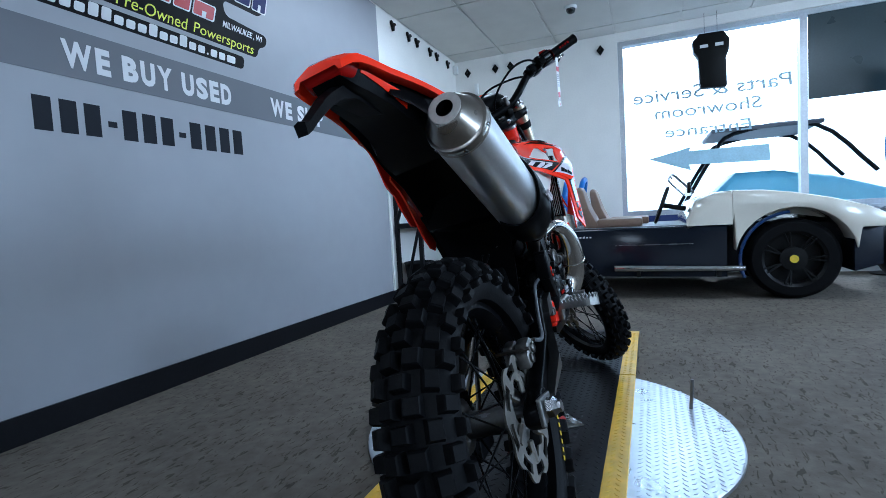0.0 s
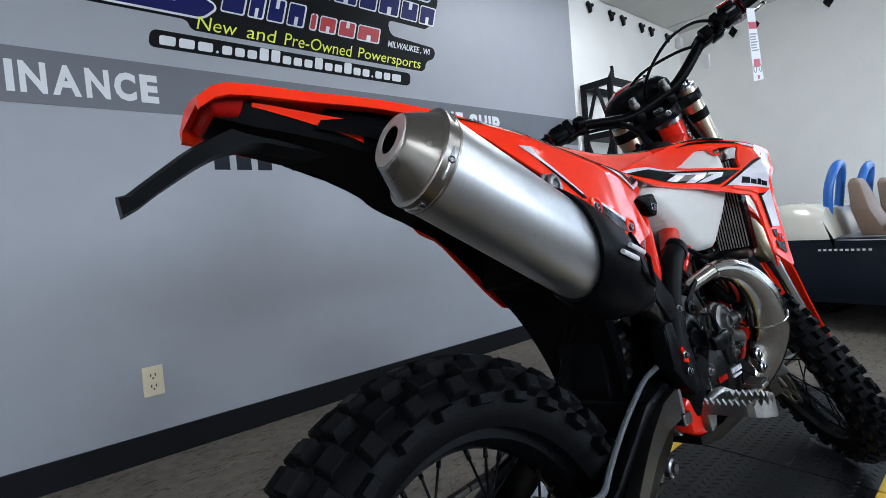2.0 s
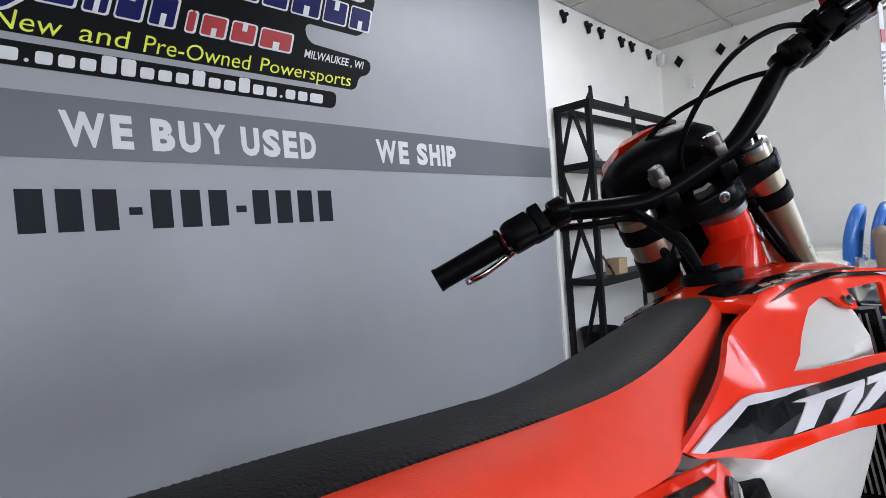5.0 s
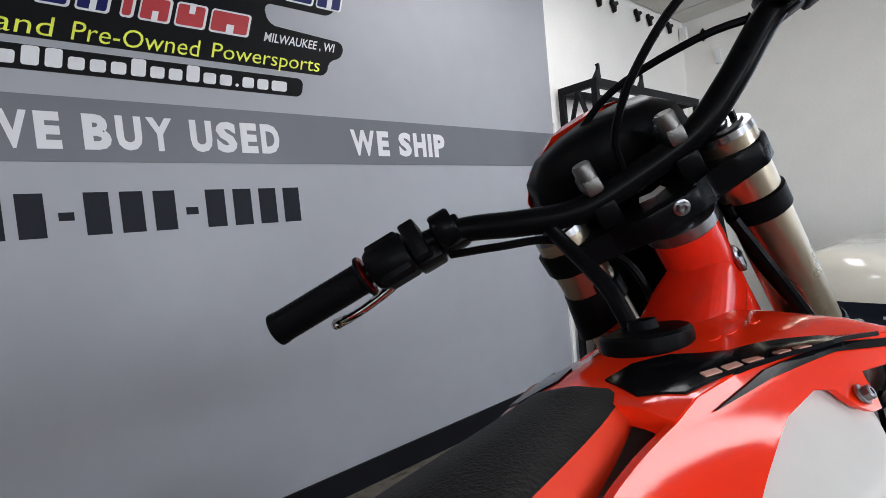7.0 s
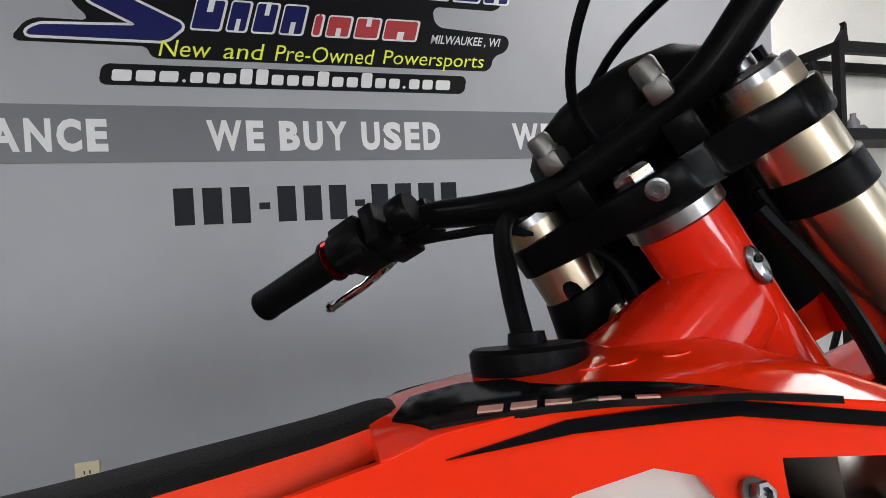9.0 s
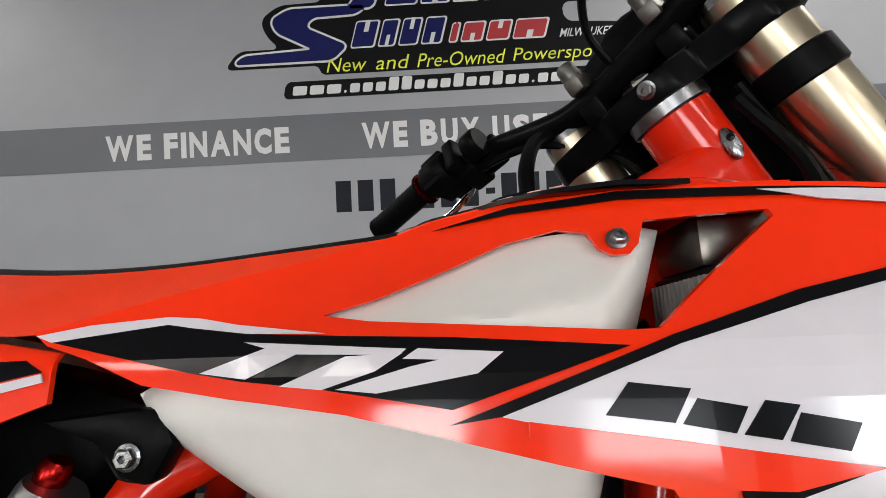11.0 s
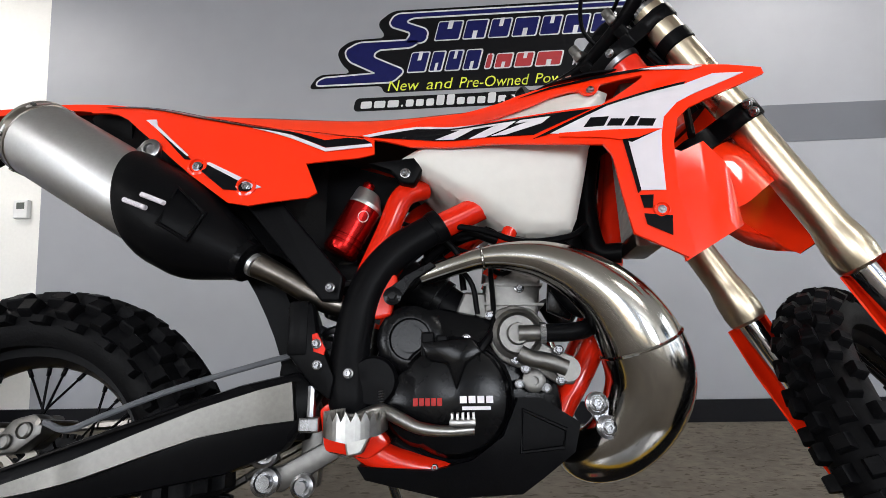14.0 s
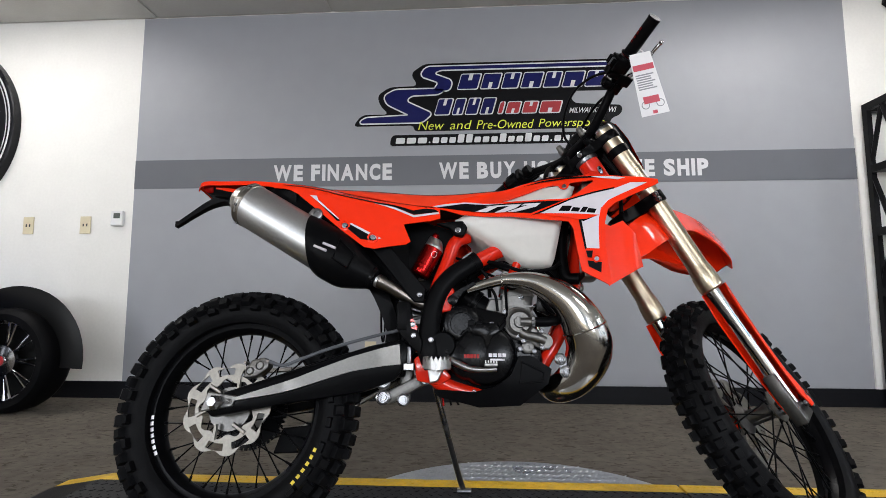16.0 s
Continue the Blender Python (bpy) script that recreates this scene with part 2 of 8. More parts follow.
tagged(west, "off-white painted showroom wall", "wall", kind="structure")
WIN_Z0, WIN_Z1, WIN_Y0, WIN_Y1 = 0.62, 2.47, -5.2, -1.84
east = part("wall_east", boxes((ROOM_X1, ROOM_X1 + 0.2, WIN_Y1, 0, 0, CEIL + 0.2), (ROOM_X1, ROOM_X1 + 0.2, ROOM_Y0, WIN_Y0, 0, CEIL + 0.2),
            (ROOM_X1, ROOM_X1 + 0.2, WIN_Y0, WIN_Y1, 0, WIN_Z0), (ROOM_X1, ROOM_X1 + 0.2, WIN_Y0, WIN_Y1, WIN_Z1, CEIL + 0.2)), WHITE_WALL)
tagged(east, "off-white painted wall with tall shop windows", "wall", kind="structure")
south_spec = [(ROOM_X0 - 0.2, ROOM_X1 + 0.2, ROOM_Y0 - 0.2, ROOM_Y0, 0, 0.55), (ROOM_X0 - 0.2, ROOM_X1 + 0.2, ROOM_Y0 - 0.2, ROOM_Y0, 2.52, CEIL + 0.2)]
edges = [ROOM_X0 - 0.2, -4.88, -2.32, -1.68, 0.88, 1.42, 3.98, ROOM_X1 + 0.2]
for i in range(0, 8, 2):
    south_spec.append((edges[i], edges[i + 1], ROOM_Y0 - 0.2, ROOM_Y0, 0.55, 2.52))
south = part("wall_south", boxes(*south_spec), WHITE_WALL)
tagged(south, "off-white painted wall with wide shop windows", "wall", kind="structure")
# ceiling of lay-in tiles with recessed joints
bm = boxes((ROOM_X0 - 0.2, ROOM_X1 + 0.2, ROOM_Y0 - 0.2, 0.2, CEIL + 0.012, CEIL + 0.15))
x = ROOM_X0
while x < ROOM_X1:
    y = 0.0
    while y > ROOM_Y0:
        box(bm, x + 0.012, min(x + 1.208, ROOM_X1 + 0.1), max(y - 0.598, ROOM_Y0 - 0.1), y - 0.012, CEIL, CEIL + 0.02)
        y -= 0.61
    x += 1.22
tagged(part("ceiling", bm, CEILING_TILE), "white lay-in ceiling tiles with thin joints", "ceiling", kind="structure")
PX0, PX1 = -2.04, 2.565
bm = boxes((ROOM_X0, ROOM_X1, -0.012, 0, 0, 0.105))
tagged(part("baseboard", bm, BASE_BLACK), "black rubber cove baseboard", "baseboard", kind="structure")
tagged(part("trim", boxes((PX1, PX1 + 0.035, -0.016, 0, 0.105, 1.62)), WHITE_WALL), "white corner strip beside the grey wall graphic", "trim", kind="structure")

# wall graphic
sign = thing("wall_graphic", Matrix(), "large grey vinyl wall graphic with dealer slogans and a blue logo", "wall sign")
part("backing", boxes((PX0, PX1, -0.004, 0, 0.106, CEIL - 0.004)), PANEL_GREY, sign, "light grey vinyl sheet")
part("band", boxes((PX0, PX1, -0.007, -0.004, 1.36, 1.553)), BAND_GREY, sign, "mid grey stripe")
LETTER_W = {"W": 0.92, "E": 0.47, "B": 0.56, "U": 0.55, "Y": 0.6, "S": 0.55, "D": 0.55, "F": 0.45, "I": 0.17, "N": 0.57, "A": 0.64, "C": 0.55, "H": 0.56, "P": 0.53}
for text, x0, x1 in (("WE FINANCE", -1.09, -0.306), ("WE BUY USED", 0.0, 0.854), ("WE SHIP", 1.165, 1.685)):
    # narrow bold capitals, each fitted to its own width
    run = sum(LETTER_W.get(c, 0.2) + 0.11 for c in text) - 0.11
    k, xs = (x1 - x0) / run, x0
    for c in text:
        w = LETTER_W.get(c, 0.2)
        if c != " ":
            words("slogan", c, xs, xs + w * k, 1.397, 1.506, PRINT_WHITE, sign, -0.007, bold=0.036 if c in "WAYN" else 0.05)
        xs += (w + 0.11) * k

# a number stands as plain bars
xs = -0.13
for ch in "000-000-0000":
    w = 0.088 if ch != "-" else 0.062
    if ch == "-":
        part("number_bar", boxes((xs + 0.012, xs + 0.05, -0.0055, -0.004, 1.185, 1.21)), PRINT_DARK, sign)
    else:
        part("number_bar", boxes((xs + 0.01, xs + w - 0.014, -0.0055, -0.004, 1.138, 1.268)), PRINT_DARK, sign)
    xs += w + 0.0045


def slab(name, outline, y0, y1, material, parent, label=""):
    return part(name, plate(bmesh.new(), outline, y1, y0), material, parent, label)


def lean_bar(x0, x1, z0, z1, s=0.28):
    k = s * (z1 - z0)
    return [(x0, z0), (x1, z0), (x1 + k, z1), (x0 + k, z1)]


LZ = 0.035


def lifted(outline):
    return [(x, z + LZ) for x, z in outline]


def soft(outline, cut=0.02):
    """Cuts the corners of an outline twice, so that they read as rounded."""
    for f in (cut, cut * 0.4):
        out = []
        n = len(outline)
        for i in range(n):
            p, a, b = Vector(outline[i]), Vector(outline[i - 1]), Vector(outline[(i + 1) % n])
            for q in (a, b):
                d = q - p
                out.append(tuple(p + d * min(0.4, f / max(d.length, 1e-6))))
        outline = out
    return outline


slab("logo_backing", soft(lifted([(-0.57, 1.722), (-0.16, 1.722), (-0.17, 1.682), (1.085, 1.682), (1.10, 1.75), (1.16, 1.76), (1.18, 1.83), (0.86, 1.85), (0.85, 1.93), (1.13, 1.93), (1.21, 2.06), (1.235, 2.14), (-0.10, 2.14), (-0.19, 2.075), (-0.14, 1.99), (-0.33, 1.985), (-0.41, 1.93), (-0.39, 1.86), (-0.33, 1.80), (-0.51, 1.80)])), -0.0055, -0.004, PRINT_BLACK, sign, "black logo backing")
slab("address_backing", soft([(-0.325, 1.622), (0.965, 1.622), (0.98, 1.694), (-0.31, 1.694)], 0.015), -0.0055, -0.004, PRINT_BLACK, sign, "black address strip")


def blocks(x0, widths, z0, z1, material, gap=0.012):
    """A row of leaning slotted blocks with white edges in place of brand lettering."""
    a = x0
    for i, w in enumerate(widths):
        b, e = a + w - gap, 0.0065
        slab("logo_edge", soft(lean_bar(a, b, z0 + LZ, z1 + LZ), 0.007), -0.0066, -0.0055, PRINT_WHITE, sign)
        slab("logo_block", soft(lean_bar(a + e, b - e, z0 + e + LZ, z1 - e + LZ), 0.005), -0.0076, -0.0066, material, sign)
        # a narrow slot that opens below and above in turn
        h = (z1 - z0) * 0.42
        zs = (z0 if i % 2 else z1 - h) + LZ
        m = (a + b) / 2 + 0.28 * (zs - z0 - LZ)
        slab("logo_slot", lean_bar(m - w * 0.085, m + w * 0.085, zs, zs + h), -0.0086, -0.0076, PRINT_WHITE if w > 0.06 else material, sign)
        a += w


def sweep(outline, edge=0.009):
    """A blue sweep with a white rim round it."""
    c = soft(lifted(outline), 0.015)
    n = len(c)
    area2 = sum(c[i - 1][0] * c[i][1] - c[i][0] * c[i - 1][1] for i in range(n))
    rim = []
    for i in range(n):
        d = Vector(c[(i + 1) % n]) - Vector(c[i - 1])
        d = Vector((d.y, -d.x)).normalized() * (edge if area2 > 0 else -edge)
        rim.append((c[i][0] + d.x, c[i][1] + d.y))
    slab("logo_edge", rim, -0.0066, -0.0055, PRINT_WHITE, sign)
    slab("logo_sweep", c, -0.0076, -0.0066, PRINT_BLUE, sign)


blocks(0.115, (0.15, 0.135, 0.125, 0.145, 0.12, 0.145, 0.13, 0.125), 1.955, 2.065, PRINT_BLUE)
sweep([(-0.11, 2.09), (-0.08, 2.118), (1.17, 2.118), (1.155, 2.096), (0.0, 2.096), (-0.04, 2.07), (0.085, 2.02), (0.07, 1.955), (-0.04, 1.952), (0.0, 2.01), (-0.12, 2.055)])
sweep([(-0.53, 1.742), (-0.11, 1.742), (-0.045, 1.80), (-0.22, 1.885), (-0.19, 1.925), (0.0, 1.93), (0.04, 1.966), (-0.29, 1.966), (-0.365, 1.925), (-0.345, 1.87), (-0.19, 1.79), (-0.49, 1.778)])
blocks(-0.035, (0.115, 0.085, 0.095, 0.1), 1.785, 1.9, PRINT_BLUE)
blocks(0.375, (0.05, 0.105, 0.11, 0.15), 1.785, 1.87, PRINT_RED)
for text, x0, x1, drop in (("New", -0.13, 0.03, 0), ("and", 0.075, 0.205, 0), ("Pre-Owned", 0.25, 0.605, 0), ("Powersports", 0.645, 1.055, 0.012)):
    words("tagline", text, x0, x1, 1.69 + LZ - drop, 1.748 + LZ, PRINT_YELLOW, sign, -0.0058, slant=0.25, bold=-0.004)
words("town", "MILWAUKEE , WI", 0.84, 1.13, 1.778 + LZ, 1.818 + LZ, PRINT_WHITE, sign, -0.0058, slant=0.3, bold=0.01)
xs = -0.29
for ch in "MMM.nnnhhnnnhnnhnn.nnM":
    w = {"M": 0.072, ".": 0.025}.get(ch, 0.054)
    hgt = 0.056 if ch == "h" else (0.012 if ch == "." else 0.038)
    slab("address_bar", soft(lean_bar(xs + 0.005, xs + w - 0.008, 1.636, 1.636 + hgt, 0.15), 0.005), -0.0068, -0.0055, PRINT_WHITE, sign)
    xs += w

# window
bm = bmesh.new()
for y0, y1 in ((WIN_Y0, WIN_Y0 + 0.05), (-3.52, -3.46), (WIN_Y1 - 0.05, WIN_Y1)):
    box(bm, ROOM_X1 + 0.03, ROOM_X1 + 0.13, y0, y1, WIN_Z0, WIN_Z1)
window = thing("window_1", Matrix(), "tall aluminium-framed shop window, blown out by daylight", "window", kind="structure")
part("window_frame", bm, ALU_FRAME, window)
for z0, z1 in ((WIN_Z0, WIN_Z0 + 0.05), (WIN_Z1 - 0.05, WIN_Z1)):
    part("window_frame", boxes((ROOM_X1 + 0.034, ROOM_X1 + 0.126, WIN_Y0 + 0.05, -3.52, z0, z1), (ROOM_X1 + 0.034, ROOM_X1 + 0.126, -3.46, WIN_Y1 - 0.05, z0, z1)), ALU_FRAME, window)
part("window_sill", boxes((ROOM_X1 - 0.04, ROOM_X1 + 0.03, WIN_Y0 - 0.03, WIN_Y1 + 0.03, WIN_Z0 - 0.03, WIN_Z0)), ALU_FRAME, window)
PANE = glass("window_glass")
for y0, y1 in ((WIN_Y0 + 0.05, -3.52), (-3.46, WIN_Y1 - 0.05)):
    p = part("pane", boxes((ROOM_X1 + 0.08, ROOM_X1 + 0.086, y0, y1, WIN_Z0 + 0.05, WIN_Z1 - 0.05)), PANE, window)
    p.visible_shadow = False
ASPHALT = mat("asphalt", (0.3, 0.3, 0.3), 0.9, var=0.2)
tagged(part("ground", boxes((ROOM_X1 + 0.2, 400, -300, 300, -0.3, -0.12)), ASPHALT), "pale concrete forecourt outside the window", "ground", kind="structure")
SKYCARD = glow("bright_daylight", (0.93, 0.98, 1.0), 2.2)
bd = part("backdrop", boxes((16, 16.1, -16, 10, -0.1, 9)), SKYCARD)
tagged(bd, "overexposed pale daylight beyond the shop window", "backdrop", kind="structure")

# ---- motorcycle: materials ----
RUBBER = mat("tyre_rubber", (0.0025, 0.0025, 0.003), 0.55, var=0.3, bump=0.25, rvar=0.12, spec=0.09)
RED = mat("orange_red_plastic", (0.94, 0.03, 0.003), 0.09, var=0.03, grain=30, stain=3, bump=0.012, spec=0.45, rvar=0.03)
FRAME_RED = mat("red_frame_paint", (0.66, 0.018, 0.004), 0.12, var=0.05, spec=0.4, rvar=0.04)
SEAT_RED = mat("red_seat_cover", (0.8, 0.042, 0.008), 0.55, var=0.05, bump=0.12, bump_scale=700, spec=0.3)
SEAT_BLACK = mat("black_seat_cover", (0.008, 0.0075, 0.0075), 0.55, var=0.15, bump=0.4, bump_scale=420, spec=0.16)
BLACK_PLASTIC = mat("black_plastic", (0.003, 0.003, 0.0035), 0.38, var=0.15, bump=0.1, bump_scale=300, spec=0.05)
BLACK_PAINT = mat("black_engine_paint", (0.003, 0.003, 0.0035), 0.2, var=0.15, bump=0.03, bump_scale=900, spec=0.12)
BLACK_ANOD = mat("black_anodised", (0.003, 0.003, 0.0035), 0.28, var=0.15, spec=0.055)
WHITE_TANK = mat("translucent_white_tank", (0.67, 0.65, 0.61), 0.45, var=0.03, bump=0.08, bump_scale=120)
STICKER_WHITE = mat("white_sticker", (0.66, 0.62, 0.66), 0.12, var=0.02, spec=0.45)
STICKER_PALE = mat("pale_sticker", (0.6, 0.3, 0.24), 0.2, var=0.05)
STICKER_BLACK = mat("black_sticker", (0.005, 0.005, 0.006), 0.14, var=0.05, spec=0.09)
FORGED = mat("forged_aluminium", (0.33, 0.325, 0.315), 0.33, 1.0, var=0.15, grain=140, bump=0.05, bump_scale=900)
STEEL = mat("zinc_steel", (0.25, 0.25, 0.26), 0.28, 1.0, var=0.15, grain=150)
CAST = mat("cast_aluminium", (0.165, 0.16, 0.152), 0.42, 1.0, var=0.15, grain=120, bump=0.1, bump_scale=1100)
DISC = mat("brake_disc_steel", (0.23, 0.215, 0.19), 0.45, 1.0, var=0.15, grain=120)
FIN = mat("radiator_fin_metal", (0.33, 0.32, 0.3), 0.45, 0.2, var=0.1)
CHROME = mat("chrome", (0.6, 0.6, 0.62), 0.08, 1.0, var=0.03)
GOLD = mat("gold_anodised_fork", (0.5, 0.43, 0.32), 0.3, 1.0, var=0.05)
PIPE_STEEL = mat("raw_exhaust_steel", (0.44, 0.425, 0.4), 0.13, 1.0, var=0.15, grain=14, stain=9, rvar=0.05)
SILENCER = mat("brushed_silencer", (0.56, 0.565, 0.57), 0.4, 1.0, var=0.06, grain=180, rvar=0.05)
CAP_STEEL = mat("polished_end_cap", (0.33, 0.305, 0.275), 0.3, 1.0, var=0.1, grain=90)
DARK_METAL = mat("dark_brushed_steel", (0.16, 0.145, 0.13), 0.3, 1.0, var=0.12, grain=90)
RESERVOIR_RED = mat("red_anodised", (0.3, 0.006, 0.005), 0.24, 0.9, var=0.08)
BLUE_GREY = mat("brushed_swingarm", (0.135, 0.13, 0.122), 0.33, 1.0, var=0.1, grain=160)
RED_LENS = mat("red_lamp_lens", (0.3, 0.006, 0.004), 0.25, var=0.15, spec=0.1)
PAPER = mat("white_card", (0.75, 0.73, 0.74), 0.5, var=0.03)
PAPER_RED = mat("red_card_print", (0.5, 0.05, 0.08), 0.5, var=0.05)
PAPER_GREY = mat("grey_card_print", (0.25, 0.25, 0.27), 0.5, var=0.05)
YELLOW_MARK = mat("yellow_mark", (0.75, 0.55, 0.02), 0.5, var=0.1)

LEAN = Matrix.Translation((0, -1.79, 0.03)) @ Matrix.Rotation(radians(-9.5), 4, 'X')
bike = thing("dirt_bike", LEAN, "orange-red and white enduro dirt bike leaning on its side stand", "motorcycle")
# steering head: a point on the axis, the way up along it and forward across it
HEAD = Vector((0.535, 0, 1.055))
RAKE = radians(29.5)
UP = Vector((-math.sin(RAKE), 0, math.cos(RAKE)))
FWD = Vector((math.cos(RAKE), 0, math.sin(RAKE)))
STEER = Matrix.Translation(HEAD) @ Matrix.Rotation(radians(42), 4, UP) @ Matrix.Translation(-HEAD)


def hp(f, u, a):
    """A point by its place forward, left and up along the steering axis."""
    return HEAD + FWD * f + Vector((0, 1, 0)) * u + UP * a


def cutgrid(bm, step):
    for ax in (0, 2):
        lo, hi = min(v.co[ax] for v in bm.verts), max(v.co[ax] for v in bm.verts)
        n = Vector((1, 0, 0)) if ax == 0 else Vector((0, 0, 1))
        for i in range(int(math.floor(lo / step)), int(math.ceil(hi / step)) + 1):
            c = i * step
            if lo + 1e-4 < c < hi - 1e-4:
                bmesh.ops.bisect_plane(bm, geom=list(bm.verts) + list(bm.edges) + list(bm.faces), plane_co=n * c, plane_no=n)


def panel(faces, out, side=-1, thick=0.004, lift=0.0, step=0.012):
    """A moulded sheet: faces as (x, z) outlines that share corners; out(x, z) is how far it stands from the middle plane."""
    bm = bmesh.new()
    seen = {}

    def vert(p):
        if p not in seen:
            seen[p] = bm.verts.new((p[0], 0, p[1]))
        return seen[p]

    for f in faces:
        bm.faces.new([vert(p) for p in f])
    cutgrid(bm, step)
    bmesh.ops.triangulate(bm, faces=[f for f in bm.faces if len(f.verts) > 4])
    r = bmesh.ops.extrude_face_region(bm, geom=list(bm.faces))
    inner = {g for g in r["geom"] if isinstance(g, bmesh.types.BMVert)}
    for v in bm.verts:
        v.co.y = side * (out(v.co.x, v.co.z) + lift - (thick if v in inner else 0))
    return bm


def lerp(tab, x):
    if isinstance(tab, tuple):
        return float(np.interp(x, *tab))
    return float(np.interp(x, [t[0] for t in tab], [t[1] for t in tab]))


def smooth_table(tab, n=10):
    """The table with rounded steps between its rows, as two arrays for lerp."""
    q = smooth_path(tab, n)
    return np.array([p[0] for p in q]), np.array([p[1] for p in q])


# ---- wheels ----
def tyre(R, half, deep, steps, knob, rows):
    """Carcass with rows of tread blocks; rows alternate round the wheel. The axis is y."""
    rc = R - knob - deep
    bm = bmesh.new()
    prof = []
    for k in range(17):
        a = radians(-128 + 16 * k)
        prof.append((rc + deep * math.cos(a), half * math.sin(a)))
    lathe(bm, prof, Matrix.Rotation(radians(90), 4, 'X'), 72, closed=True)
    return bm


def knob_mesh(al, w, l, R, half, deep, knob):
    rc = R - knob - deep
    a = radians(al)
    n = Vector((math.cos(a), math.sin(a), 0))
    q = Vector((rc + deep * math.cos(a), half * math.sin(a), 0))
    t = Vector((-math.sin(a), math.cos(a), 0))
    bm = bmesh.new()
    vs = []
    for h, k in ((-0.004, 1.06), (knob * 0.8, 0.92), (knob, 0.8)):
        for su, sv in ((-1, -1), (1, -1), (1, 1), (-1, 1)):
            vs.append(bm.verts.new(q + n * h + t * (su * w / 2 * k) + Vector((0, 0, 1)) * (sv * l / 2 * k)))
    for f in ((8, 9, 10, 11), (0, 1, 5, 4), (1, 2, 6, 5), (2, 3, 7, 6), (3, 0, 4, 7), (4, 5, 9, 8), (5, 6, 10, 9), (6, 7, 11, 10), (7, 4, 8, 11)):
        bm.faces.new([vs[j] for j in f])
    me = bpy.data.meshes.new("tread_block")
    bmesh.ops.recalc_face_normals(bm, faces=bm.faces)
    bm.to_mesh(me)
    bm.free()
    me.materials.append(RUBBER)
    return me


def wave_disc(r0, r1, n, th):
    """A petal brake disc with cut-outs, axis y."""
    bm = bmesh.new()
    seg = n * 12
    ring = []
    for k in range(seg):
        a = 2 * math.pi * k / seg
        ph = a * n
        w = 0.5 + 0.5 * math.cos(ph)
        radii = (r0 - 0.012 * w, r0 + (r1 - r0) * 0.22, r0 + (r1 - r0) * 0.68, r1 - 0.013 * (1 - w) ** 1.5)
        ring.append([[bm.verts.new((r * math.cos(a), y, r * math.sin(a))) for r in radii] for y in (-th / 2, th / 2)])
    for k in range(seg):
        A, B = ring[k], ring[(k + 1) % seg]
        gap = 2 <= (k % 12) <= 9
        for lay in (0, 1):
            for j in (0, 1, 2):
                if j == 1 and gap:
                    continue
                bm.faces.new((A[lay][j], A[lay][j + 1], B[lay][j + 1], B[lay][j]))
        for j in (0, 3):
            bm.faces.new((A[0][j], B[0][j], B[1][j], A[1][j]))
        if gap:
            for j in (1, 2):
                bm.faces.new((A[0][j], B[0][j], B[1][j], A[1][j]))
        for e, kk in ((A, 2), (B, 9)):
            if (k % 12) == kk:
                bm.faces.new((e[0][1], e[0][2], e[1][2], e[1][1]))
    return bm


YAX = Matrix.Rotation(radians(90), 4, 'X')


